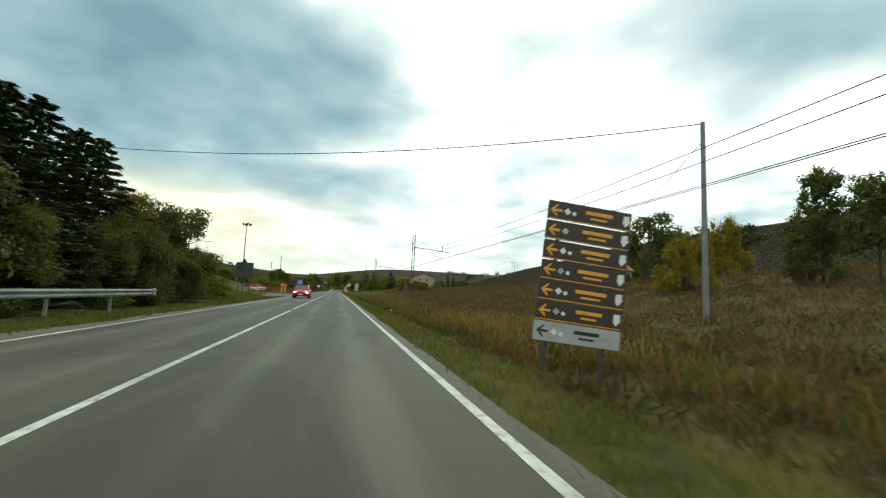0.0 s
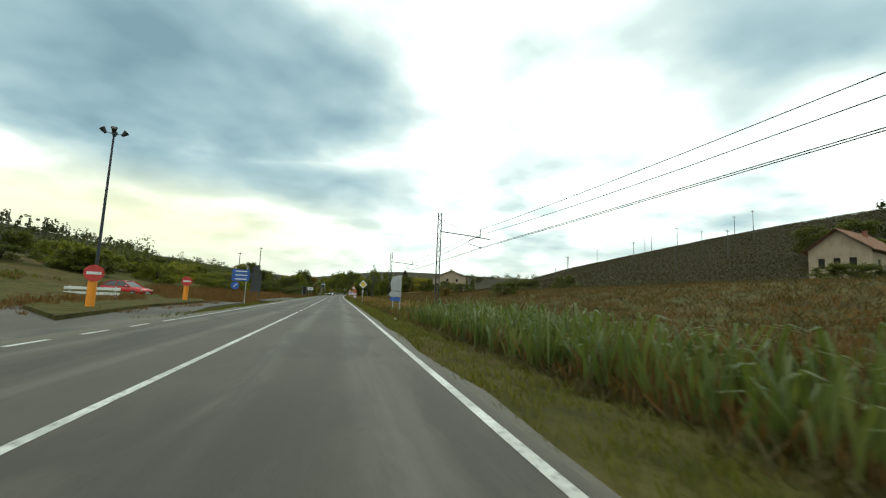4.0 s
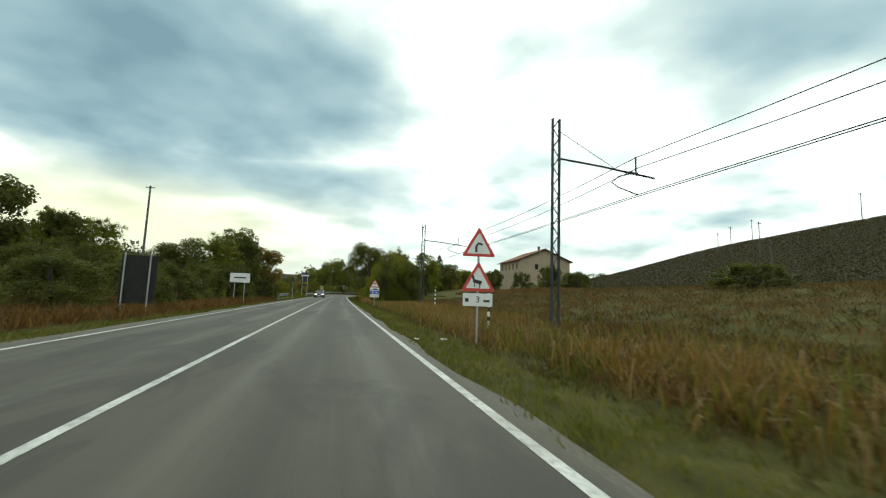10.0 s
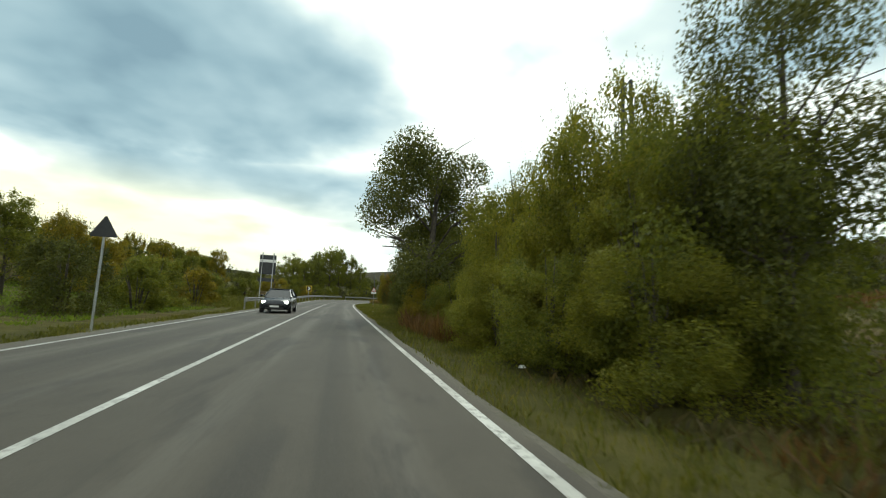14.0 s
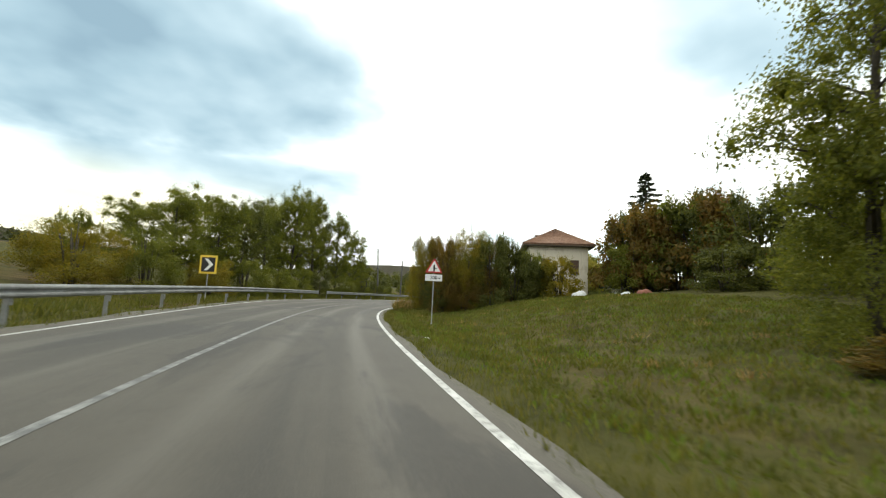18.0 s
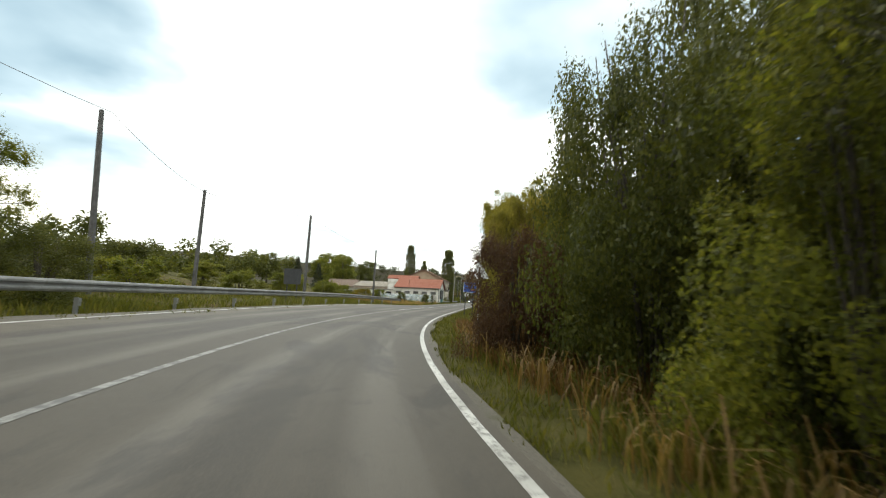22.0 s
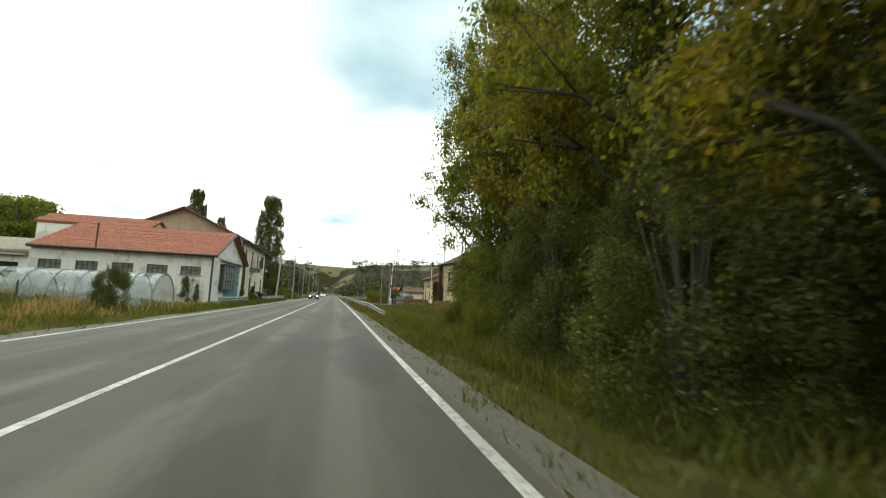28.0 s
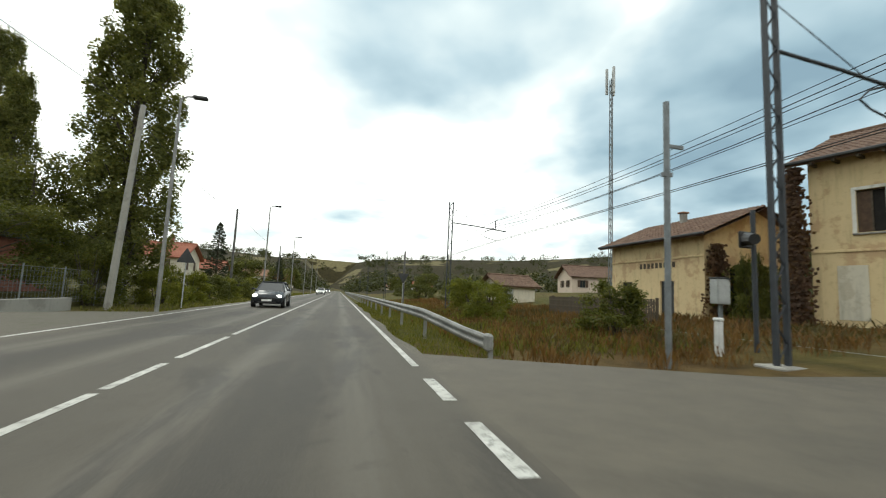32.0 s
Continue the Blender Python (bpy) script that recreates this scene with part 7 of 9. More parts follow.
def make_bare(seed, h=6.0, r=2.4, n=9000):
    """A tall shrub of many thin forking twigs, with few leaves."""
    rng = np.random.default_rng(seed)
    bm = bmesh.new()
    tips = []
    for k in range(26):
        a = k * 0.42 * 6.28 + rng.random()
        rr = r * (0.25 + 0.6 * rng.random())
        p = Vector((math.cos(a) * rr, math.sin(a) * rr, h * (0.62 + 0.2 * rng.random())))
        low = Vector((p.x * 0.05, p.y * 0.05, -0.3))
        mid = Vector((p.x * 0.35, p.y * 0.35, p.z * 0.45))
        tube(bm, [low, mid, p], [0.026, 0.017, 0.008], 5)
        for j in range(15):
            b = mid.lerp(p, 0.15 + 0.85 * rng.random())
            out = Vector((b.x, b.y, 0)).normalized() if b.xy.length > 0.05 else Vector((1, 0, 0))
            e = b + out * (0.25 + 0.6 * rng.random()) + Vector((rng.normal() * 0.3, rng.normal() * 0.3, 0.6 + 0.9 * rng.random()))
            tube(bm, [b, b.lerp(e, 0.5) + Vector((0, 0, 0.08)), e], [0.012, 0.008, 0.004], 3, False)
            tips.append(tuple(e))
            for q in range(2):
                c = b.lerp(e, 0.4 + 0.5 * rng.random())
                d = c + Vector((rng.normal() * 0.3, rng.normal() * 0.3, 0.2 + 0.35 * rng.random()))
                tube(bm, [c, d], [0.009, 0.004], 3, False)
                tips.append(tuple(d))
    v, f = leaf_cloud(rng, tips, [0.22] * len(tips), n, 0.04, 1.0, 0.1)
    return mesh_of(part("branchwork", bm, "bark_grey", smooth=True)), mesh_of(cloud_mesh("crown", v, f, "leaf_acacia"))


for k in range(3):
    add_kind("acacia", *make_acacia(11 + k))
    add_kind("broad", *make_broad(21 + k))
    add_kind("bush", *make_bush(31 + k))
for k in range(2):
    add_kind("acacia_fine", *make_acacia(17 + k, n=36000, size=0.055))
    add_kind("broad_fine", *make_broad(27 + k, n=30000, size=0.062))
    add_kind("bush_fine", *make_bush(37 + k, n=34000, size=0.036))
    add_kind("acacia_small", *make_acacia(14 + k, n=6500, size=0.15))
    add_kind("broad_small", *make_broad(24 + k, n=6000, size=0.17))
    add_kind("bush_small", *make_bush(34 + k, n=6000, size=0.095))
for k in range(2):
    add_kind("conifer", *make_conifer(41 + k))
    add_kind("poplar", *make_poplar(51 + k))
add_kind("bare", *make_bare(61))
NOMINAL = {"acacia": (10.0, 3.0), "broad": (9.0, 3.2), "bush": (4.0, 2.4), "conifer": (12.0, 2.6), "poplar": (20.0, 2.3), "bare": (6.0, 2.4)}
WORDS = {"acacia": ("tree", "airy green roadside tree with feathery foliage", "tree"), "broad": ("tree", "dense dark-green broadleaf tree", "tree"),
         "bush": ("bush", "dense green roadside bush", "bush"), "conifer": ("conifer_tree", "dark drooping conifer tree", "tree"),
         "poplar": ("poplar_tree", "tall narrow poplar tree", "tree"), "bare": ("bush", "tall thin bush, half bare of leaves", "bush")}
TINT = {"leaf_light": "yellow-green", "leaf_turning_hazy": "pale green turning yellow, haze painted in", "leaf_autumn": "turning yellow", "leaf_rust": "turning rusty brown", "leaf_wine": "dull wine red", "leaf_dark": "dark green", "leaf_acacia": "green", "leaf_conifer": "nearly black-green", "leaf_poplar": "green"}
plant_rng = random.Random(8)


def plant(kind, s, o, h, r, leaf, z=None, seed=None):
    """A tree or bush as a thing with its trunk and crown."""
    p = at(s, o)
    gz = float(ground_z(np.array([p.x]), np.array([p.y]))[0]) if z is None else z
    nm, words, cat = WORDS[kind]
    h0, r0 = NOMINAL[kind]
    small = kind in ("acacia", "broad", "bush") and (o > 15 or o < -24 or h < 2.2)
    near = kind in ("acacia", "broad", "bush") and 2.2 < h < 16 and (-1 < o < 9.3 and 222 < s < 442 or -21 < o < -9 and 305 < s < 360 or 8 < o < 19 and 262 < s < 300)
    options = KINDS[kind + "_fine" if near else kind + "_small" if small else kind]
    trunk, crown = options[plant_rng.randrange(len(options)) if seed is None else seed % len(options)]
    m = pose(p.x, p.y, gz - 0.05, 0, 0, plant_rng.uniform(0, 360)) @ Matrix.Diagonal((r / r0, r / r0 * plant_rng.uniform(0.9, 1.1), h / h0, 1))
    t = thing(nm, m, words + ", " + TINT[leaf], cat, "roadside trees" if cat == "tree" else "roadside bushes")
    a = new("trunk" if kind not in ("bush", "bare") else "branchwork", trunk)
    a.parent = t
    c = new("crown", crown)
    c.parent = t
    c.material_slots[0].link = "OBJECT"
    c.material_slots[0].material = MATS[leaf]
    return t


A, D, Y, R_, B, T_ = "leaf_acacia", "leaf_dark", "leaf_autumn", "leaf_rust", "leaf_light", "leaf_turning_hazy"
PLANTS = [
    # first straight, left
    ("conifer", 20.5, -15.2, 9.2, 4.6, "leaf_conifer"), ("conifer", 23.6, -15.6, 9.8, 4.8, "leaf_conifer"), ("conifer", 26.8, -15.6, 9.4, 4.6, "leaf_conifer"), ("conifer", 29.6, -15.9, 9.8, 4.4, "leaf_conifer"), ("conifer", 24.0, -18.5, 10.6, 4.8, "leaf_conifer"), ("conifer", 17.0, -15.4, 9.0, 4.8, "leaf_conifer"), ("broad", 15.5, -14.6, 9.6, 3.0, D), ("bush", 27.5, -12.6, 5.2, 2.2, D), ("broad", 37.0, -13.4, 7.2, 3.0, D), ("broad", 33.5, -14.2, 6.8, 2.6, D),
    ("acacia", 33.0, -15.5, 7.4, 2.2, Y), ("bush", 40.5, -13.6, 4.6, 2.2, D), ("bush", 28.5, -13.0, 5.0, 2.2, D), ("bush", 24, -13.0, 4.2, 2.0, D), ("bush", 18, -13.2, 4.0, 2.4, D), ("bush", 33.5, -12.0, 3.4, 1.8, D),
    ("bush", 12, -13.5, 3.2, 2.4, D), ("bush", 44, -13.0, 2.2, 2.2, A), ("bush", 48, -14.0, 1.6, 2.4, A), ("bush", 53, -17, 1.5, 2.6, A), ("bush", 58, -22, 2.0, 2.6, D),
    ("bush", 36, -17, 5.5, 3, D), ("acacia", 76, -31, 6, 2.2, A),
    # first straight, right
    ("broad", 43.4, 34.4, 8.0, 3.2, D), ("bush", 27, 24, 4.2, 2.2, Y), ("acacia", 20, 27.5, 7.2, 1.7, D), ("bush", 20.4, 27.0, 3.4, 1.6, D), ("acacia", 16.5, 26.5, 6.2, 1.5, D), ("bush", 47, 40, 6.5, 3.4, D), ("bush", 42, 43, 7.0, 3.2, Y), ("broad", 60, 64, 6, 3, D),
    ("bush", 46, 30, 3.5, 2.6, D), ("bush", 112, 97, 4, 3.4, D), ("broad", 128, 96, 9, 4, D), ("broad", 138, 100, 8, 4, D), ("bush", 118, 92, 5.0, 2.2, D), ("bush", 105, 58, 3, 4, D),
    ("bush", 140, 40, 2.6, 2.6, D), ("bush", 150, 34, 2.4, 3, D), ("bush", 176, 30, 2.6, 3.2, D), ("bush", 168, 46, 3, 3.4, D), ("bush", 195, 33, 2.2, 3, D), ("bush", 160, 22, 2, 2.4, R_), ("bush", 130, 24, 2.2, 2.4, D),
    # left meadow and its trees
    ("bush", 252, 43, 5.4, 3.2, D), ("bush", 257, 47, 5.0, 3.0, A), ("bush", 248, 47, 4.2, 3.2, D), ("bush", 262, 41, 4.6, 2.8, D), ("bush", 244, 45, 3.6, 3.4, D), ("broad", 268, 36, 5.6, 2.6, D),
    ("bush", 158, -23, 2.2, 2.6, A), ("bush", 171, -22, 2.4, 2.6, B), ("bush", 181, -24, 2.6, 2.8, A), ("bush", 192, -21, 2.8, 2.6, A), ("bush", 145, -30, 2.4, 3.0, B), ("bush", 135, -38, 3.0, 3.4, A), ("bush", 120, -42, 2.6, 3.2, A),
    ("bush", 128, -32, 3.2, 3.4, A), ("bush", 140, -28, 3.0, 3.4, A), ("bush", 152, -34, 3.6, 3.6, D), ("bush", 150, -24, 2.2, 2.6, A), ("bush", 165, -27, 2.8, 3.0, A), ("bush", 176, -24, 3.0, 2.8, D), ("bush", 186, -20, 3.2, 2.6, D),
    ("bush", 198, -20, 3.4, 2.6, D), ("bush", 206, -22, 4.2, 2.8, D), ("bush", 181, -13.5, 2.6, 2.2, D), ("bush", 188, -13.6, 2.8, 2.2, D), ("bush", 194, -13.0, 2.8, 2.2, D), ("bush", 201, -13.4, 3.2, 2.2, D), ("broad", 214, -17, 6.2, 2.6, D), ("acacia", 219, -15, 7.2, 2.6, A), ("bush", 223, -12.6, 3.4, 2.0, D), ("bush", 229.5, -12.4, 3.6, 2.0, D), ("bush", 234.5, -12.8, 3.2, 1.9, D), ("broad", 224, -13.8, 9.0, 2.8, D), ("bush", 216, -12.5, 4.2, 2.2, D), ("bush", 209, -13.5, 3.6, 2.2, D),
    ("broad", 230.5, -13.2, 8.2, 3.2, R_), ("broad", 227, -15.5, 8.8, 3.0, D), ("bush", 226, -11.4, 3.2, 1.8, D), ("bush", 232, -11.8, 3.6, 2.0, D), ("acacia", 213, -24, 6.4, 2.6, A), ("broad", 205, -28, 8, 3, D), ("bush", 220, -20, 5, 3, D),
    ("bush", 246, -14.0, 3.6, 2.0, D), ("bush", 252, -13.4, 3.2, 2.0, A), ("bush", 258, -15, 3.8, 2.4, A), ("acacia", 250, -19, 5.6, 1.6, A), ("bush", 266, -14.5, 3.4, 2.2, Y), ("bush", 275, -16, 3.2, 2.4, A), ("acacia", 286, -18.5, 6.6, 1.6, Y),
    ("bush", 284, -20, 3.6, 3, D), ("bush", 294, -17, 3.2, 2.6, A), ("bush", 300, -20, 4, 3, D), ("acacia", 301, -26, 5.5, 1.8, A), ("bush", 290, -27, 4, 3, D), ("bush", 276, -26, 4, 3, D), ("bush", 262, -24, 4, 3, D),
    # railside thicket on the right
    ("broad", 246.0, 3.2, 10.8, 3.5, D), ("bush", 243.2, 2.6, 2.8, 1.4, Y), ("broad", 250.0, 4.2, 10.4, 3.1, D), ("bush", 228.5, 4.8, 5.6, 2.3, A), ("bush", 232.5, 5.0, 6.4, 2.5, B), ("bush", 230.5, 6.6, 6.4, 2.4, A), ("bush", 236.0, 3.8, 4.6, 1.8, B), ("bush", 237.0, 5.4, 7.2, 2.5, B), ("bush", 232, 8.5, 6.6, 2.6, D),
    ("broad", 227.6, 5.2, 7.2, 1.5, D), ("bush", 241.5, 5.6, 6.8, 2.4, B), ("bush", 246, 8.4, 7.8, 2.8, A), ("bush", 240, 9, 7.8, 2.8, A), ("bush", 234.5, 9.6, 6.4, 2.4, D), ("bush", 252, 8, 5.6, 2.8, A), ("bush", 228.0, 3.2, 2.6, 1.5, B), ("bush", 231.0, 3.0, 2.8, 1.5, A), ("bush", 234.0, 3.0, 2.6, 1.5, B), ("bush", 239.4, 3.2, 2.6, 1.4, A), ("bush", 229.6, 4.4, 4.4, 1.8, B), ("bush", 233.6, 6.4, 8.6, 2.6, B),
    ("broad", 262.0, 5.6, 9.2, 2.8, D), ("broad", 257.0, 6.0, 8.4, 2.6, D), ("bush", 259, 4.4, 4.8, 2.0, D), ("bush", 265.5, 6.8, 4.8, 2.2, Y), ("acacia", 271.5, 8.6, 7.0, 2.2, Y), ("bush", 266.5, 10, 5, 2.6, D), ("broad", 266, 12, 9, 3, D),
    ("acacia", 293.4, 12.6, 13.6, 3.5, A), ("acacia", 289.6, 14.2, 13.0, 3.0, A), ("bush", 281.0, 15.0, 6.2, 2.6, A), ("bush", 283.5, 13.0, 4.6, 2.2, Y), ("broad", 279.0, 20.5, 11.5, 3.4, A), ("bush", 277.5, 17.5, 6.6, 2.8, A), ("bush", 292.4, 12.4, 5.8, 2.8, A), ("acacia", 286.5, 15.0, 12.4, 3.2, A), ("acacia", 281.5, 17.5, 7.4, 2.4, A), ("bush", 281, 11.5, 4.2, 2.4, Y), ("bush", 276, 14, 4.6, 2.6, A), ("broad", 286, 20, 7.2, 2.4, D), ("acacia", 277, 17, 7, 2.4, A), ("bush", 284, 17, 5.0, 3.0, D), ("bush", 274, 11.5, 3.8, 2.2, Y), ("bush", 278.5, 9.5, 2.0, 1.8, D), ("bush", 276, 7.4, 0.9, 1.3, D), ("bush", 279.5, 8.0, 1.0, 1.5, R_), ("bush", 283, 8.6, 0.9, 1.4, D), ("bush", 286.5, 8.2, 0.8, 1.3, R_), ("bush", 290, 9.2, 0.9, 1.4, R_),
    # behind the guardrail in the bend
    ("bush", 314, -15.0, 4.2, 2.4, A), ("acacia", 317.5, -15.6, 7.6, 2.6, A), ("acacia", 322.5, -15.4, 8.6, 2.8, A), ("acacia", 327.0, -15.6, 9.2, 2.8, D), ("acacia", 331.8, -15.8, 10.2, 2.8, A), ("acacia", 336.6, -15.8, 13.6, 3.0, A),
    ("acacia", 341, -15.6, 14.2, 3.0, A), ("acacia", 345.4, -15.0, 12.6, 2.6, A), ("acacia", 349.2, -14.8, 10.4, 2.2, A), ("acacia", 351.8, -14.6, 6.4, 1.7, A), ("acacia", 340, -20, 13, 3.2, A), ("acacia", 344, -17.8, 13.6, 3.0, D), ("acacia", 325, -19, 9.6, 3.0, A), ("acacia", 336, -19, 11.5, 3.0, D), ("acacia", 319, -19.5, 7.0, 2.8, A), ("acacia", 331, -20, 8.6, 2.8, A),
    ("bush", 318, -13.0, 3.2, 2.2, Y), ("bush", 324, -13.2, 3.6, 2.4, A), ("bush", 329, -12.8, 3.4, 2.2, A), ("bush", 334, -13.0, 3.6, 2.2, A), ("bush", 339, -13.2, 3.6, 2.2, D), ("bush", 344, -12.8, 3.4, 2.2, A), ("bush", 348.5, -12.6, 3.2, 2.0, A), ("bush", 352.5, -12.6, 2.8, 1.9, D), ("bush", 311, -17, 4.0, 3, Y),
    # hedge and garden inside the bend
    ("bush", 326.8, 2.9, 7.8, 1.9, Y), ("bush", 326.2, 4.6, 8.2, 2.3, R_), ("bush", 327.4, 4.4, 8.0, 1.9, R_), ("bush", 327.0, 7.0, 8.8, 2.5, Y), ("bush", 326.6, 9.4, 7.0, 2.4, D), ("bush", 327.4, 11.6, 5.8, 2.2, D), ("bush", 328.4, 12.8, 5.2, 2.0, D), ("bush", 326.0, 7.0, 4.4, 1.8, R_), ("bush", 327.8, 9.2, 7.2, 2.3, R_), ("bush", 325.4, 4.0, 3.4, 1.5, D), ("bush", 331.6, 3.2, 2.6, 1.5, D), ("bush", 331.4, 6.4, 3.4, 1.9, A),
    ("bush", 331.0, 15.0, 3.4, 1.9, D), ("bush", 328.4, 16.2, 4.2, 2.3, Y), ("bush", 330.4, 14.0, 5.0, 2.0, A), ("bare", 338.6, 2.9, 7.0, 2.8, A), ("bush", 338.2, 2.7, 4.6, 1.5, D), ("bush", 336.4, 2.9, 3.2, 1.4, B), ("bush", 340.8, 2.9, 4.4, 1.5, A), ("bush", 334.0, 3.9, 4.2, 2.0, B), ("bush", 336.8, 4.4, 4.0, 2.0, D), ("bush", 339.5, 4.2, 4.2, 2.2, D), ("bush", 342.0, 4.1, 6.2, 2.1, D), ("bush", 345.2, 3.9, 7.4, 2.2, D), ("bush", 348.5, 5.0, 8.8, 2.4, D),
    ("bush", 333.4, 7.0, 5.2, 2.4, A), ("bush", 337.2, 7.4, 6.0, 2.4, B), ("bush", 341.5, 7.4, 6.2, 2.4, D), ("bush", 347, 7.6, 10.4, 3.0, D), ("bush", 344.5, 6.6, 8.4, 2.6, D), ("bush", 341.5, 6.0, 7.4, 2.4, D), 
    ("bush", 348.3, 2.1, 3.7, 1.3, "leaf_wine"), ("bush", 349.6, 2.9, 3.5, 1.2, "leaf_wine"), ("broad", 351.5, 7.0, 6.2, 2.4, D), ("bush", 354.5, 7.4, 4.6, 2.2, D), ("bush", 349.5, 5.4, 4.4, 2.2, D),
    ("bush", 331.0, 23.6, 8.2, 3.6, R_), ("bush", 334.0, 25.0, 8.6, 3.6, D), ("bush", 329.8, 26.2, 8.8, 4.0, R_), ("bush", 327.6, 28.0, 9.0, 4.2, A), ("bush", 322, 30.0, 8.8, 4.4, R_), ("bush", 325, 29.0, 8.6, 4.0, D), ("bush", 329.0, 23.6, 5.0, 3.0, A), ("conifer", 338.6, 27.0, 14.2, 4.8, "leaf_conifer"), ("bush", 314, 28, 7, 3.6, D), ("broad", 309, 32, 9, 3.4, D), ("bush", 306, 27, 5.0, 3.0, A), ("bush", 301, 24.5, 4.6, 3.0, A), ("bush", 295, 22, 4.6, 3, D), ("bush", 312, 24, 3.2, 2.6, D),
    # trees along the second straight, right
    ("bush", 359.0, 7.4, 4.2, 2.4, T_), ("bush", 362, 9.2, 4.8, 2.6, T_), ("acacia", 364, 11.5, 6.0, 2.4, A), ("acacia", 368, 14.0, 7.0, 2.6, T_), ("bush", 366, 14, 4.4, 2.8, T_), ("acacia", 372, 15.5, 6.4, 3.0, T_), ("acacia", 377, 13.4, 7.8, 2.8, T_), ("acacia", 375, 18, 7.4, 3.2, T_), ("acacia", 381, 11, 10.6, 3.4, T_), ("acacia", 370, 18.5, 6.4, 3.2, T_), ("bush", 371, 13.5, 4.6, 2.8, T_), ("bush", 375, 12.4, 5.0, 2.8, T_), ("bush", 379, 11, 5.5, 2.6, T_), ("bush", 383, 9.5, 5, 2.6, T_), ("bush", 367.5, 16, 5.0, 2.8, T_), ("acacia", 385.5, 12.5, 12.5, 3.4, T_), ("acacia", 379, 16.5, 8.4, 3.0, T_),
    ("acacia", 382.5, 5.0, 11.4, 2.8, T_), ("acacia", 380.5, 9.2, 13.0, 3.0, T_), ("acacia", 378.5, 11.4, 10.4, 2.8, T_), ("acacia", 386, 6, 13.6, 3.3, T_), ("acacia", 390, 5.2, 14.4, 3.3, T_), ("acacia", 387, 9.0, 14.6, 3.5, T_), ("acacia", 394, 5.2, 14.8, 3.3, T_), ("acacia", 398.5, 5.0, 15, 3.3, B), ("acacia", 403, 5.4, 15.2, 3.3, B),
    ("acacia", 407.5, 5, 14.8, 3.3, A), ("acacia", 412, 4.8, 14.6, 3.2, B), ("acacia", 416.5, 4.8, 14.2, 3.2, Y), ("acacia", 421, 5.4, 15.2, 3.5, B), ("acacia", 425.5, 5.0, 15.2, 3.4, Y), ("acacia", 430, 5.2, 14.8, 3.4, A), ("acacia", 433.4, 5.9, 14.6, 3.1, A),
    ("acacia", 400, 9.6, 14.8, 3.4, A), ("acacia", 418.5, 9.5, 14.6, 3.2, A), ("acacia", 409.5, 9.6, 14.2, 3.4, A), ("acacia", 414.5, 7.4, 9.5, 3.0, A), ("acacia", 419.0, 8.0, 9.0, 3.0, D), ("acacia", 423.6, 7.8, 9.8, 3.0, A), ("acacia", 428.4, 8.4, 9.2, 3.0, A), ("bush", 416.8, 6.0, 6.0, 2.4, D), ("bush", 422.0, 6.4, 6.4, 2.4, A), ("bush", 426.6, 6.6, 6.6, 2.4, D), ("bush", 431.0, 6.8, 6.6, 2.4, A), ("acacia", 432.5, 9.8, 14.0, 3.4, A),
    ("bush", 382.5, 3.6, 3.2, 1.8, T_), ("bush", 387.0, 3.4, 3.4, 1.8, T_), ("bush", 391.5, 3.5, 3.8, 1.8, A), ("bush", 396, 3.4, 3.6, 1.8, D), ("bush", 400.5, 3.5, 4.2, 1.9, A), ("bush", 405, 3.4, 3.6, 1.8, D), ("bush", 409.5, 3.4, 4.0, 1.9, A), ("bush", 414, 3.4, 4.0, 1.8, A),
    ("bush", 418.5, 3.4, 4.0, 1.8, D), ("bush", 423, 3.9, 4.2, 1.8, D), ("bush", 427.5, 4.3, 4.0, 1.8, A), ("bush", 432, 5.0, 3.4, 1.8, D), ("bush", 432.9, 5.9, 5.2, 1.9, A),
    ("bush", 384.5, 6.6, 5.6, 2.6, T_), ("bush", 389.5, 6.8, 6, 2.6, D), ("bush", 394.5, 6.8, 6, 2.6, T_), ("bush", 399.5, 6.8, 6, 2.6, D), ("bush", 404.5, 6.8, 6, 2.6, A), ("bush", 409.5, 6.8, 6, 2.6, D), ("bush", 414.5, 7.2, 4.6, 2.4, A), ("bush", 420.5, 7.6, 4.2, 2.4, A), ("bush", 427.5, 7.8, 5.0, 2.6, A), ("bush", 432.6, 8.6, 5.4, 2.4, D), ("acacia", 434.0, 8.8, 13.6, 3.2, D),
    ("bush", 424, 11.5, 4.5, 3, D), ("bush", 387, 10.5, 6.0, 3.0, D), ("bush", 393, 10.5, 6.2, 3.0, D), ("bush", 399.5, 11.5, 6.2, 3.2, D), ("bush", 405.5, 11.5, 6.0, 3.2, D), ("bush", 381.5, 13.5, 5.4, 3.0, A), ("acacia", 393, 9.6, 14.4, 3.4, T_), ("acacia", 405, 9.8, 14.4, 3.4, A), ("bush", 433, 11.5, 4.5, 3, D), ("bush", 412, 10.5, 6, 3, D),
    # fields left of the second straight
    ("bush", 362, -19, 1.9, 1.8, B), ("acacia", 371, -20, 2.4, 1.6, A), ("bush", 375, -19, 2.2, 2.2, A), ("bush", 382, -18, 2.4, 2.2, B), ("acacia", 386, -19, 2.6, 1.5, A), ("bush", 392, -18, 2.6, 2.2, A), ("bush", 367, -24, 3, 2.8, D), ("bush", 399, -20, 2.6, 2.4, A), ("bush", 408, -18, 2.2, 2.0, Y),
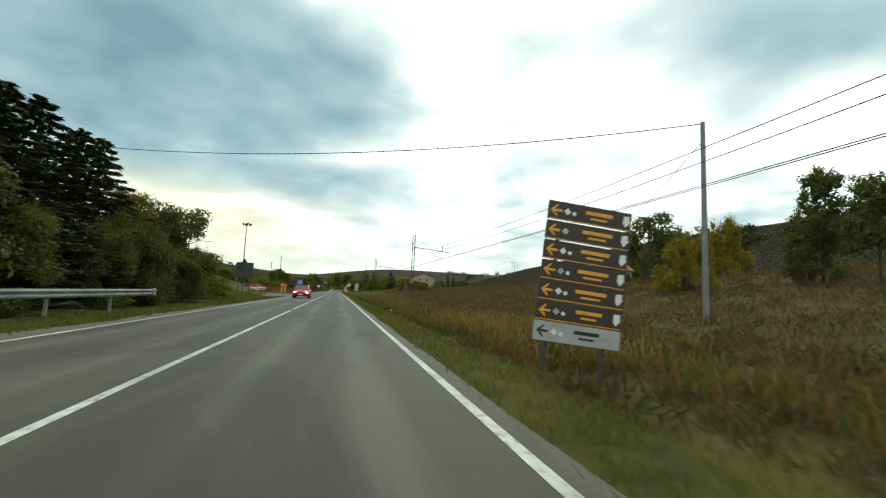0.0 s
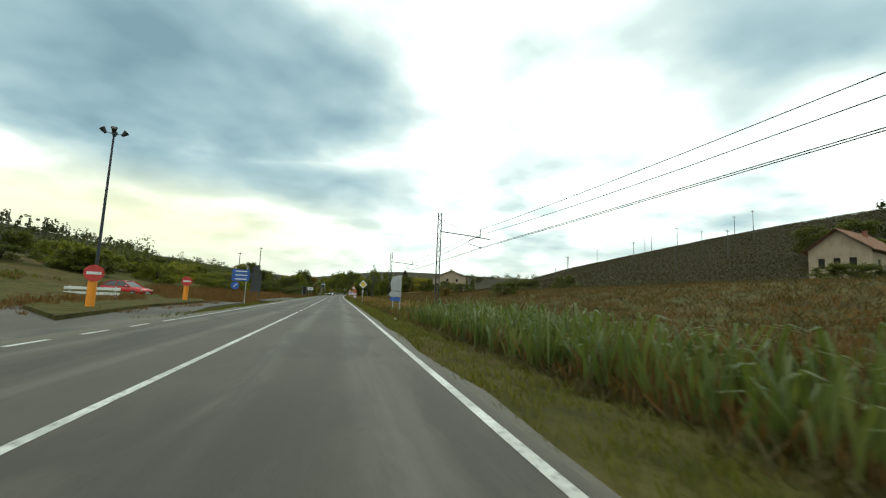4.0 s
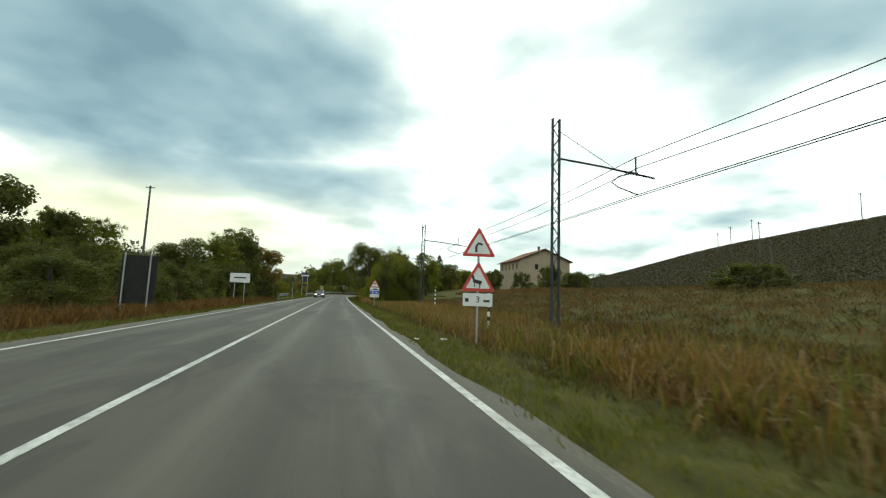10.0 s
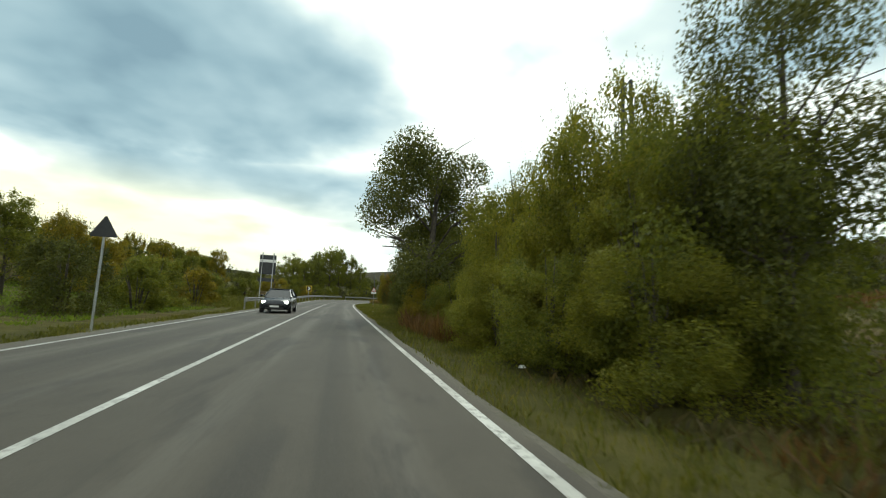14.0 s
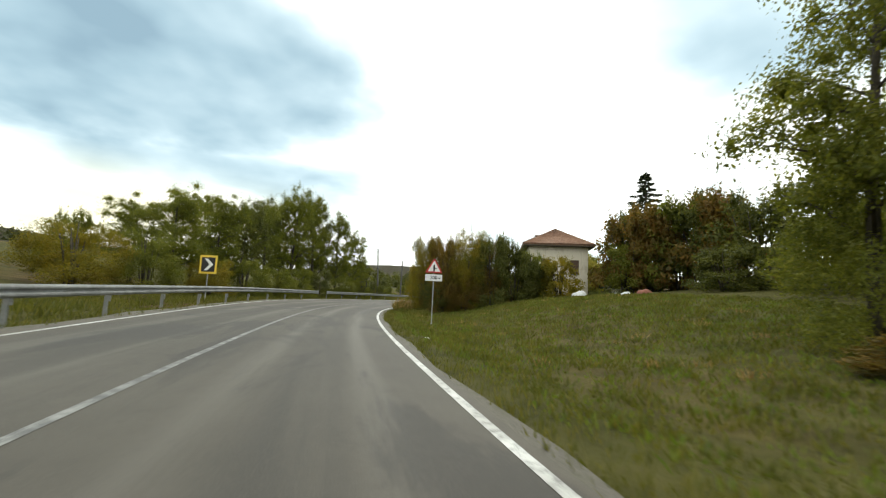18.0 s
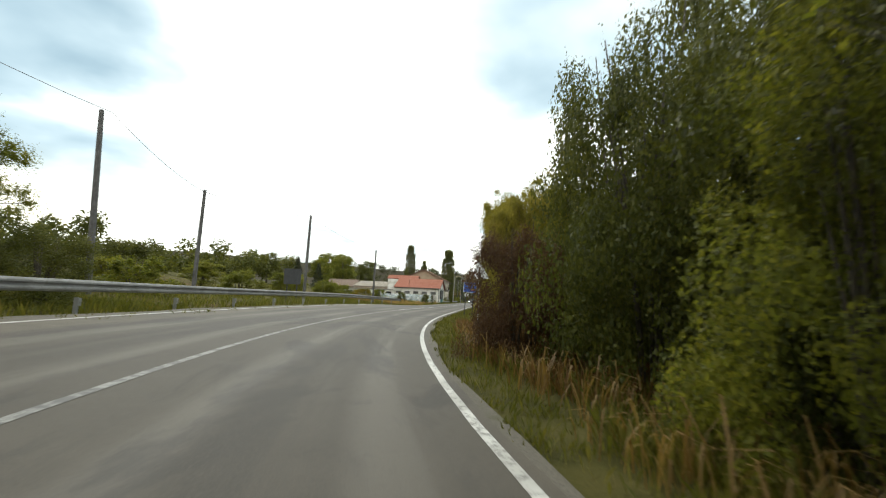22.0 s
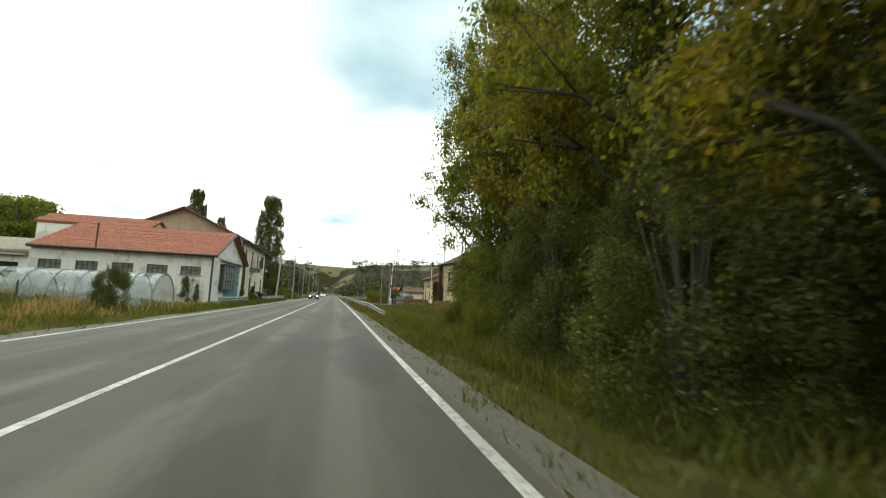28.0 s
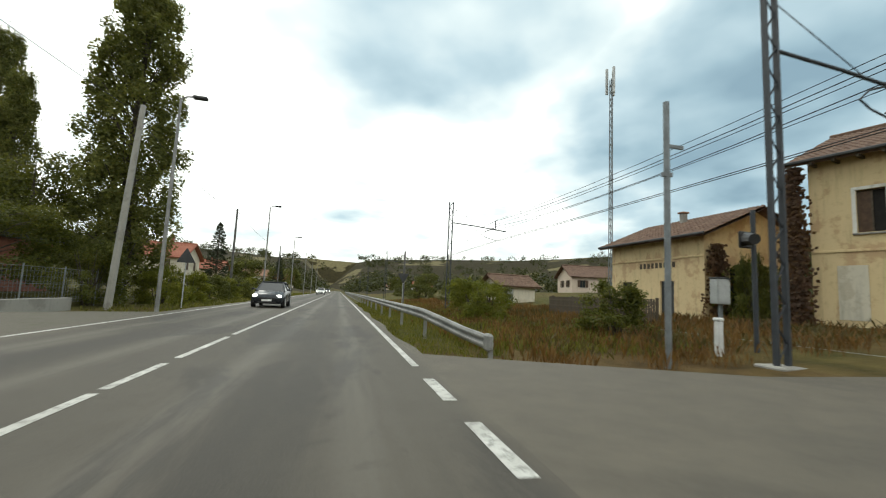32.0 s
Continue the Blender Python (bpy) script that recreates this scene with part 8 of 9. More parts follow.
    ("acacia", 376, -15.6, 2.4, 1.2, A), ("bush", 356, -17.5, 2.2, 2.2, D), ("bush", 361, -16.5, 2.0, 2.0, A), ("broad", 420, -42, 6.2, 2.4, D), ("conifer", 425, -38, 6.5, 2.0, "leaf_conifer"), ("conifer", 431, -36, 6.0, 2.0, "leaf_conifer"), ("bush", 439.6, -12.6, 2.5, 1.1, D),
    ("bush", 438, -18, 2.4, 1.2, D), ("bush", 451.5, -12.4, 2.4, 0.9, D), ("bush", 452.2, -16.5, 2.0, 0.8, D), ("bush", 444, -25, 2.2, 2.0, A), ("bush", 415, -24, 2.4, 2.4, A),
    ("broad", 520, -64, 15, 6, A), ("broad", 530, -74, 16, 6.4, A), ("broad", 508, -58, 13, 5, A), ("broad", 470, -52, 9, 4, A), ("broad", 545, -60, 14, 5, D), ("bare", 436, -46, 7, 2.4, A),
    # the hamlet
    ("poplar", 505.0, -14.6, 20.6, 3.0, "leaf_poplar"), ("poplar", 521, -33, 22, 2.6, "leaf_poplar"), ("poplar", 512, -25.5, 15.5, 1.8, "leaf_poplar"), ("broad", 506, -20, 8.6, 3.0, D), ("broad", 511, -19, 8, 2.8, D), ("broad", 499, -17, 5.0, 2.4, D), ("bush", 500, -13.6, 3.4, 2.0, D),
    ("bush", 505, -12.2, 2.6, 1.8, A), ("bush", 509.5, -12.0, 2.4, 1.8, A), ("bush", 515, -12.2, 2.4, 2.0, D), ("bush", 521, -12.4, 2.2, 2.0, A), ("bush", 527, -12.6, 2.4, 2.2, D), ("bush", 534, -12.8, 2.6, 2.2, A), ("conifer", 532, -16, 9.0, 2.2, "leaf_conifer"), ("broad", 545, -15, 6.0, 2.8, D),
    ("conifer", 572, -14, 8.5, 2.0, "leaf_conifer"), ("broad", 585, -16, 6, 3, D), ("broad", 610, -15, 7, 3, D), ("bush", 497.5, 6.4, 2.4, 2.0, A), ("bush", 503, 9, 2.2, 2.0, D), ("bush", 475.3, 1.75, 0.8, 0.55, D), ("bush", 466.6, 1.0, 0.62, 0.4, D), ("bush", 488.4, 8.6, 2.0, 1.5, D), ("bush", 490.6, 17.4, 3.2, 0.9, D), ("bush", 486.5, 29.6, 2.0, 1.6, R_), ("bush", 530, 14, 3.2, 2.6, D), ("bush", 545, 12, 2.8, 2.6, D),
    ("bush", 463.0, -11.2, 2.2, 0.6, A), ("bush", 471, -11.3, 1.2, 0.7, A), ("bush", 476, -11.2, 1.4, 0.8, D), ("bush", 470, 48, 3.4, 2.8, D), ("bush", 482, 52, 3.6, 3, D), ("broad", 455, 62, 6, 2.8, D), ("broad", 462, 66, 6, 2.6, D), ("bush", 500, 44, 4, 3, D), ("bush", 476, 40, 3, 2.4, R_),
    ("broad", 560, 16, 5, 2.6, D), ("bush", 580, 14, 3, 2.6, D), ("broad", 620, 18, 6, 3, D),
]
for row in PLANTS:
    plant(*row)
# loose row of trees behind the guardrail, before the bend
belt0 = random.Random(78)
for i in range(14):
    plant("acacia" if belt0.random() < 0.6 else "bush", 262 + 4.2 * i + belt0.uniform(-1.5, 1.5), -25 + belt0.uniform(-6, 3), belt0.uniform(4.4, 6.8), belt0.uniform(1.9, 2.6), belt0.choice([A, A, D, Y]))
# low hedge belt along the far side of the left meadow, with taller trees at its end
belt = random.Random(77)
for i in range(24):
    k = belt.random()
    plant("bush", 122 + 4.4 * i + belt.uniform(-1.5, 1.5), -35 + belt.uniform(-3, 3), 2.3 + 1.2 * k, 3.0 + k, belt.choice([D, A, B]))
for i in range(4):
    plant("acacia", 199 + 4.6 * i + belt.uniform(-2, 2), -27 + belt.uniform(-3, 4), belt.uniform(5.0, 6.6), 2.0, belt.choice([A, D]))


def far_wood(name, spots, n, size, leaf, label, spire=False):
    """Distant woods: many clumps of foliage in one mesh."""
    rng = np.random.default_rng(len(spots) * 7 + n)
    cs, rs = [], []
    for x, y, h, r in spots:
        z = float(ground_z(np.array([x]), np.array([y]))[0])
        for k in range(7 if spire else 0):
            q = (k + 0.5) / 7
            cs.append((x + rng.normal() * r * 0.12, y + rng.normal() * r * 0.12, z + h * (0.1 + 0.9 * q)))
            rs.append(r * (0.75 - 0.62 * q))
        for k in range(0 if spire else 7):
            cs.append((x + rng.normal() * r * 0.5, y + rng.normal() * r * 0.5, z + h * (0.2 + 0.75 * rng.random())))
            rs.append(r * (0.3 + 0.3 * rng.random()))
    v, f = leaf_cloud(rng, cs, rs, n, size, 1.0, 0.3)
    return tagged(cloud_mesh(name, v, f, leaf), label, "woods", kind="stuff")


wood_rng = random.Random(5)
left_wood = [(-130 + wood_rng.uniform(-110, 70), 230 + wood_rng.uniform(-60, 330), wood_rng.uniform(4, 8), wood_rng.uniform(3, 6)) for i in range(300)]
left_wood = [q for q in left_wood if q[0] < -38]
far_wood("far_woods", left_wood, 34000, 0.55, "leaf_far", "dark mixed woods over the left hills")
crest = [(-330 + 150 * math.cos(a) + wood_rng.uniform(-20, 20), 430 + 240 * math.sin(a), wood_rng.uniform(7, 14), wood_rng.uniform(2.2, 4)) for a in np.arange(-1.9, 1.6, 0.045)]
crest += [(-300 + wood_rng.uniform(-60, 60), 420 + wood_rng.uniform(-160, 160), wood_rng.uniform(8, 15), wood_rng.uniform(2.0, 3.6)) for i in range(70)]
far_wood("far_woods", crest, 16000, 0.75, "leaf_far", "dark trees along the hill crest")
spires = [(-318 + wood_rng.uniform(-70, 90), 470 + wood_rng.uniform(-190, 150), wood_rng.uniform(9, 17), wood_rng.uniform(2.0, 3.2)) for i in range(75)]
far_wood("far_woods", spires, 15000, 0.55, "leaf_conifer", "dark pointed conifers over the hill", True)
ridge = [(wood_rng.uniform(140, 200), wood_rng.uniform(20, 110), wood_rng.uniform(0.8, 2.2), wood_rng.uniform(2, 4)) for i in range(26)]
ridge += [(wood_rng.uniform(118, 150), wood_rng.uniform(90, 150), wood_rng.uniform(1.5, 4.5), wood_rng.uniform(3, 5)) for i in range(22)]
far_wood("far_woods", ridge, 15000, 0.5, "leaf_far", "dark scrub along the vineyard ridge")
mid = [(wood_rng.uniform(-10, 60), wood_rng.uniform(380, 520), wood_rng.uniform(4, 7), wood_rng.uniform(2.4, 3.6)) for i in range(50)]
mid = [q for q in mid if abs(off_road(np.array([q[0]]), np.array([q[1]]))[1][0]) > 34]
far_wood("far_woods", mid, 46000, 0.24, "leaf_dark", "green trees beyond the fields")
ahead = [(wood_rng.uniform(280, 1000), wood_rng.uniform(500, 1150), wood_rng.uniform(5, 12), wood_rng.uniform(5, 11)) for i in range(330)]
sx, so_ = off_road(np.array([q[0] for q in ahead]), np.array([q[1] for q in ahead]))
ahead = [q for q, o in zip(ahead, so_) if abs(o) > 34]
far_wood("far_woods", ahead, 34000, 1.0, "leaf_far", "dark woods and hedges on the far hills")
east = [(wood_rng.uniform(190, 520), wood_rng.uniform(300, 480), wood_rng.uniform(4, 9), wood_rng.uniform(3, 6)) for i in range(150)]
sx, so_ = off_road(np.array([q[0] for q in east]), np.array([q[1] for q in east]))
east = [q for q, o in zip(east, so_) if o > 60]
far_wood("far_woods", east, 22000, 0.6, "leaf_far", "dark hedges and trees beyond the railway field")

end_wood = []
for i in range(260):
    p = at(wood_rng.uniform(690, 1150), wood_rng.choice([-1, 1]) * wood_rng.uniform(9, 75) - 3.5)
    end_wood.append((p.x, p.y, wood_rng.uniform(3, 8), wood_rng.uniform(3, 7)))
far_wood("far_woods", end_wood, 26000, 0.8, "leaf_far", "dark hedges and woods where the road meets the hills")
hill = [(wood_rng.uniform(560, 800), wood_rng.uniform(150, 480), wood_rng.uniform(5, 12), wood_rng.uniform(4, 9)) for i in range(240)]
sx, so_ = off_road(np.array([q[0] for q in hill]), np.array([q[1] for q in hill]))
hill = [q for q, o in zip(hill, so_) if o > 60]
far_wood("far_woods", hill, 26000, 0.9, "leaf_far", "dark woods over the hill beyond the station")

scrub = [(wood_rng.uniform(-175, -38), wood_rng.uniform(120, 330), wood_rng.uniform(2.5, 6.0), wood_rng.uniform(2.5, 4.5)) for i in range(230)]
scrub = [q for q in scrub if q[1] > 165 or q[0] < -34 - (q[1] - 108) * 1.76 or q[0] > 4 - (q[1] - 108) * 1.3]
scrub = [q for q in scrub if q[0] < -40]
far_wood("far_woods", scrub, 64000, 0.24, "leaf_dark", "dark green scrub and bushes left of the meadow")

# vine rows on the slope
vr = np.random.default_rng(17)
n = 250000
row = np.floor(vr.random(n) * 130)
px = 60 + vr.random(n) * 120
py = -20 + row * 2.7 + 0.35 * (px - 84) * 0.3 + vr.normal(size=n) * 0.28
keep = py < 372
px, py = px[keep], py[keep]
pz = ground_z(px, py) + 0.75 * vr.random(len(px))
u = unit(vr.normal(size=(len(px), 3)))
v, f = kites(np.stack([px, py, pz], 1), u, unit(np.cross(u, vr.normal(size=(len(px), 3)))), np.full(len(px), 0.17), np.full(len(px), 0.12))
tagged(cloud_mesh("vineyard", v, f, "leaf_vine"), "rows of dark green vines on the slope", "vineyard", kind="stuff")


def grass(name, s0, s1, o0, o1, n, hgt, wid, mat, label, seed, clump=0.5, spread=0.35, gaps=0.0):
    """Blades of grass scattered over a stretch beside the road, in tufts."""
    rng = np.random.default_rng(seed)
    m = max(1, n // 9)
    cs, co = s0 + (s1 - s0) * rng.random(m), o0 + (o1 - o0) * rng.random(m)
    if gaps:
        w = np.sin(cs * 0.7 + 2.1 * np.sin(co * 0.8)) + np.sin(cs * 0.23 + co * 1.3)
        keep = w > -gaps
        cs, co = cs[keep], co[keep]
        m = len(cs)
    k = rng.integers(0, m, n)
    th = hgt * (0.55 + 0.7 * rng.random(m))
    s, o = cs[k] + rng.normal(size=n) * clump * 0.3, co[k] + rng.normal(size=n) * clump * 0.3
    o = np.clip(o, min(o0, o1), max(o0, o1))
    x, y, z = line_at(s, o)
    h = th[k] * (0.6 + 0.6 * rng.random(n))
    lean = rng.normal(size=(n, 2)) * spread
    root = np.stack([x, y, z - 0.03], 1)
    tip = root + np.stack([lean[:, 0] * h, lean[:, 1] * h, h], 1)
    c = root * 0.45 + tip * 0.55
    c[:, 2] += 0.06 * h
    a = rng.random(n) * 6.28
    side = np.stack([np.cos(a), np.sin(a), 0 * a], 1) * (wid * (0.6 + 0.8 * rng.random(n)))[:, None]
    p = np.stack([root - side * 0.4, c + side * 0.8, tip, c - side * 0.8], 1).reshape(-1, 3)
    return tagged(cloud_mesh(name, p, np.arange(n * 4).reshape(n, 4), mat), label, "grass", kind="stuff")


def arching(name, s0, s1, o0, o1, n, size, wid, mat, label, seed, per=14, clump=0.16):
    """Long blades that rise from a tuft and bend over at the tip."""
    rng = np.random.default_rng(seed)
    m = max(1, n // per)
    cs, co, big = s0 + (s1 - s0) * rng.random(m), o0 + (o1 - o0) * rng.random(m), 0.6 + 0.6 * rng.random(m)
    k = rng.integers(0, m, n)
    x, y, z = line_at(cs[k] + rng.normal(size=n) * clump, co[k] + rng.normal(size=n) * clump)
    ln = size * big[k] * (0.6 + 0.6 * rng.random(n))
    a = rng.random(n) * 6.28
    fold = 0.35 + 0.9 * rng.random(n)
    out = np.stack([np.cos(a), np.sin(a), 0 * a], 1)
    side = np.stack([-np.sin(a), np.cos(a), 0 * a], 1) * (wid * (0.6 + 0.8 * rng.random(n)))[:, None]
    root = np.stack([x, y, z - 0.03], 1)
    rows = []
    for reach, up, w in ((0.0, 0.0, 0.35), (0.12, 0.5, 0.5), (0.34, 0.82, 0.42), (0.66, 0.78, 0.06)):
        p = root + out * (ln * reach * fold)[:, None]
        p[:, 2] += ln * up
        rows += [p - side * w, p + side * w]
    v = np.stack(rows, 1).reshape(-1, 3)
    i = np.arange(n)[:, None] * 8
    f = np.concatenate([i + np.array([[2 * j, 2 * j + 1, 2 * j + 3, 2 * j + 2]]) for j in range(3)], 1).reshape(-1, 4)
    return tagged(cloud_mesh(name, v, f, mat), label, "grass", kind="stuff")


for i, (s0, s1, o0, o1, n) in enumerate(((8, 21, 2.6, 6.5, 900), (106, 114, 2.4, 6.5, 900), (136, 148, 2.8, 7.5, 1200), (168, 184, 2.4, 6.5, 1300), (200, 216, 2.4, 7.0, 1600))):
    arching("plume_grass", s0, s1, o0, o1, n, 0.72, 0.024, "grass_gold", "golden arching dry grass in a clump", 710 + i, 5, 0.3)
arching("plume_grass", 107.0, 112.0, 3.0, 5.8, 420, 0.75, 0.022, "grass_straw", "pale straw-coloured tuft of arching grass", 721, 5, 0.3)
arching("plume_grass", 220.8, 222.8, 1.7, 2.8, 110, 1.0, 0.02, "grass_straw", "pale straw-coloured tuft of arching grass", 722, 5, 0.25)
arching("plume_grass", 339, 354, 1.2, 2.8, 900, 0.7, 0.02, "grass_gold", "yellow arching grass below the bushes", 77, 6, 0.25)
arching("plume_grass", 351, 360, 1.8, 5.5, 420, 0.7, 0.022, "grass_rust", "rusty arching grass before the trees", 73)
arching("reeds", 52, 62, 4.2, 7.5, 40, 1.5, 0.05, "reed_green", "scattered tall green stalks among weeds", 78, 7, 0.15)
arching("reeds", 68, 90, 2.4, 6.0, 1700, 1.3, 0.055, "reed_green", "green reed leaves bending over among weeds", 74, 8, 0.2)
arching("plume_grass", -2, 62, 2.6, 8.0, 1500, 0.75, 0.026, "grass_rust", "rusty arching grass beside the road", 75, 6, 0.25)
arching("plume_grass", 440, 474.5, 8.5, 15.0, 1500, 0.6, 0.022, "grass_gold", "straw-coloured arching grass beside the track", 76, 5, 0.3)
GREEN, RUST, STRAW, REED = "grass_green", "grass_rust", "grass_straw", "reed_green"
grass("meadow_grass", 367, 392, 2.2, 8.5, 12000, 0.3, 0.02, GREEN, "short olive grass before the trees", 64, 0.5, 0.35)
grass("tall_grass", 350, 361, 1.5, 6.5, 8000, 0.5, 0.022, RUST, "tall rusty dry grass before the trees", 61, 0.5, 0.35, 0.9)
grass("tall_grass", 235.5, 243, 1.4, 3.0, 1500, 0.85, 0.02, RUST, "tall rusty grass before the thicket", 115, 0.4, 0.4)
grass("tall_grass", 184, 216, 2.6, 8.0, 9000, 0.62, 0.016, "grass_gold", "golden dry grass on the railway bank", 116, 0.4, 0.5)
grass("tall_grass", 58, 88, 2.4, 9.0, 9000, 0.7, 0.022, RUST, "brown dry weeds among the reeds", 62, 0.5, 0.35, 0.5)
grass("tall_grass", 172, 222, -11.8, -8.9, 9000, 0.6, 0.022, RUST, "rusty dry weeds below the bushes", 63, 0.5, 0.35, 0.7)
grass("verge_grass", -4, 226, 0.30, 2.4, 62000, 0.17, 0.014, GREEN, "short green verge grass beside the road", 1)
grass("verge_grass", 226, 440, 0.30, 2.4, 50000, 0.18, 0.014, GREEN, "short green verge grass beside the road", 2)
grass("verge_grass", 440, 475.3, 0.40, 2.6, 10000, 0.16, 0.014, GREEN, "short green verge grass beside the road", 3)
grass("verge_grass", 483.5, 520, 0.40, 2.6, 10000, 0.16, 0.014, GREEN, "short green verge grass beside the road", 65)
grass("verge_grass", -4, 56, -10.4, -7.45, 14000, 0.22, 0.016, GREEN, "short green verge grass beside the road", 4)
grass("verge_grass", 84, 470, -9.9, -7.5, 50000, 0.2, 0.016, GREEN, "short green verge grass beside the road", 5)
grass("verge_grass", 495, 620, -12, -7.9, 14000, 0.25, 0.02, GREEN, "short green verge grass beside the road", 6)
grass("tall_grass", -4, 68, 2.2, 9.5, 18000, 0.45, 0.02, RUST, "rusty dry grass beside the road", 7, 0.6, 0.4, 0.7)
grass("low_weeds", -4, 84, 1.9, 10, 38000, 0.34, 0.03, "weed_olive", "low olive and brown weeds beside the road", 92, 0.7, 0.6)
grass("tall_grass", 2, 66, 2.0, 8.0, 10000, 0.45, 0.022, GREEN, "green weeds beside the road", 8, 0.5, 0.3, 0.4)
grass("tall_grass", 84, 226, 2.3, 10, 46000, 0.40, 0.02, RUST, "rusty dry grass beside the railway", 9, 0.6, 0.45, 0.7)
grass("low_weeds", 84, 230, 1.9, 11, 46000, 0.26, 0.03, "weed_olive", "low olive and brown weeds beside the railway", 91, 0.7, 0.6)
grass("low_weeds", 84, 236, 9, 46, 60000, 0.34, 0.035, "weed_olive", "low olive weeds beyond the railway", 96, 0.9, 0.7)
grass("tall_grass", 84, 232, 10, 36, 64000, 0.36, 0.018, RUST, "tall rusty dry grass beyond the railway", 10, 0.8, 0.3, 0.9)
grass("tall_grass", 84, 226, 2.2, 9, 14000, 0.6, 0.02, GREEN, "green weeds among dry grass", 11, 0.5, 0.3, 0.0)
for i, (s0, s1, o0, o1, n) in enumerate(((107, 112, 2.6, 6.0, 1500), (138, 144, 2.8, 5.0, 1500), (188, 204, 3.2, 7.0, 700), (164, 174, 2.8, 6, 1500), (220.8, 223.0, 1.6, 2.6, 900), (12, 19, 3, 6, 1200))):
    grass("plume_grass", s0, s1, o0, o1, n, 0.8, 0.022, "grass_gold", "golden plume grass in clumps", 20 + i, 0.5, 0.42, 0.2)
grass("reeds", 68, 88.5, 2.4, 5.6, 1500, 1.0, 0.055, REED, "tall green reeds in a loose stand", 30, 0.4, 0.22)
grass("reeds", 50, 62, 4.4, 8, 30, 1.2, 0.05, REED, "scattered green reeds among weeds", 31, 0.4, 0.25, -0.2)
grass("reeds", 84.5, 92, 4.6, 8, 700, 1.2, 0.04, REED, "scattered green reeds among weeds", 32, 0.4, 0.25)
grass("meadow_grass", 112, 215, -24, -10, 38000, 0.55, 0.036, RUST, "rusty dry meadow left of the road", 33, 0.7, 0.3, 1.4)
grass("meadow_grass", 84, 118, -17, -9.8, 9000, 0.4, 0.02, RUST, "dry rusty grass on the traffic island", 34, 0.5, 0.3, 0.5)
grass("meadow_grass", 40, 70, -20, -11, 12000, 0.45, 0.025, GREEN, "rough green grass beside the side road", 35, 0.6, 0.3)
grass("lawn_grass", 226, 262, -34, -11.5, 26000, 0.2, 0.04, "grass_fresh", "bright green field left of the road", 95, 0.7, 0.3)
grass("meadow_grass", 262, 300, -20, -9.5, 14000, 0.45, 0.025, GREEN, "rough green grass behind the guardrail", 36, 0.6, 0.3)
grass("lawn_grass", 250, 330, 1.6, 20, 84000, 0.22, 0.026, GREEN, "rough mown grass inside the bend", 37, 0.6, 0.35)
grass("lawn_grass", 284, 326, 1.0, 20, 30000, 0.16, 0.022, "grass_fresh", "fresh green grass on the rise inside the bend", 113, 0.6, 0.35)
grass("lawn_grass", 262, 326, 2.4, 18, 2500, 0.22, 0.016, STRAW, "pale dry patches in the lawn", 38, 0.5, 0.3, -0.3)
grass("tall_grass", 318, 358, 1.2, 3.6, 13000, 0.38, 0.02, GREEN, "tall yellowing grass before the hedge", 39, 0.5, 0.35, 0.6)
grass("tall_grass", 321.5, 328.0, 0.7, 1.9, 2600, 0.8, 0.018, GREEN, "tall green grass before the hedge", 99, 0.5, 0.35, 0.8)
grass("tall_grass", 321.5, 327.5, 0.7, 1.9, 1600, 0.95, 0.016, "grass_straw", "tall yellow grass before the hedge", 40, 0.5, 0.35, 0.3)
grass("tall_grass", 344, 359, 1.4, 6, 9000, 0.45, 0.02, RUST, "rusty dry grass below the bushes", 41, 0.5, 0.35, 0.8)
grass("meadow_grass", 356, 384, 2, 14, 28000, 0.3, 0.022, GREEN, "green meadow before the trees", 42, 0.6, 0.3)
grass("meadow_grass", 358, 384, 2.4, 14, 17000, 0.32, 0.02, "grass_gold", "yellowed grass in the meadow", 94, 0.6, 0.4, 0.2)
grass("meadow_grass", 362, 380, 7.5, 14, 6000, 0.4, 0.022, RUST, "brown weeds in the meadow", 43, 0.6, 0.3, 0.5)
grass("tall_grass", 376, 438, 1.8, 4.5, 26000, 0.4, 0.02, GREEN, "rough grass below the trees", 44, 0.5, 0.35)
grass("tall_grass", 434, 475.3, 2.2, 10, 44000, 0.28, 0.022, GREEN, "green grass behind the guardrail", 45, 0.6, 0.3)
grass("verge_weeds", 441, 474.5, 0.7, 1.7, 5000, 0.32, 0.016, GREEN, "uncut weeds under the guardrail", 111, 0.4, 0.4)
grass("verge_weeds", 441, 474.5, 0.55, 1.9, 7000, 0.24, 0.016, "grass_gold", "yellowed weeds under the guardrail", 114, 0.4, 0.4)
grass("verge_weeds", 440, 480, -10.0, -8.0, 9000, 0.5, 0.018, GREEN, "uncut weeds before the house front", 112, 0.4, 0.4)
grass("tall_grass", 434, 475.3, 10, 17, 9000, 0.36, 0.024, RUST, "rusty dry grass beside the track", 46, 0.6, 0.3, 0.9)
grass("tall_grass", 434, 482, 14, 44, 24000, 0.4, 0.026, RUST, "rusty dry field beyond the track", 47, 0.8, 0.3, 0.5)
grass("low_weeds", 484, 510, 4, 40, 14000, 0.35, 0.04, "weed_olive", "low olive weeds round the station", 98, 0.8, 0.5)
grass("low_weeds", 430, 472.6, 5, 44, 36000, 0.35, 0.04, "weed_olive", "low olive weeds in the railway field", 93, 0.8, 0.5)
grass("tall_grass", 482.5, 540, 2.2, 16, 26000, 0.42, 0.025, RUST, "rusty dry grass round the station", 48, 0.6, 0.3, 0.9)
grass("tall_grass", 484, 540, 2.0, 8, 16000, 0.35, 0.022, GREEN, "green grass behind the guardrail", 49, 0.6, 0.3)
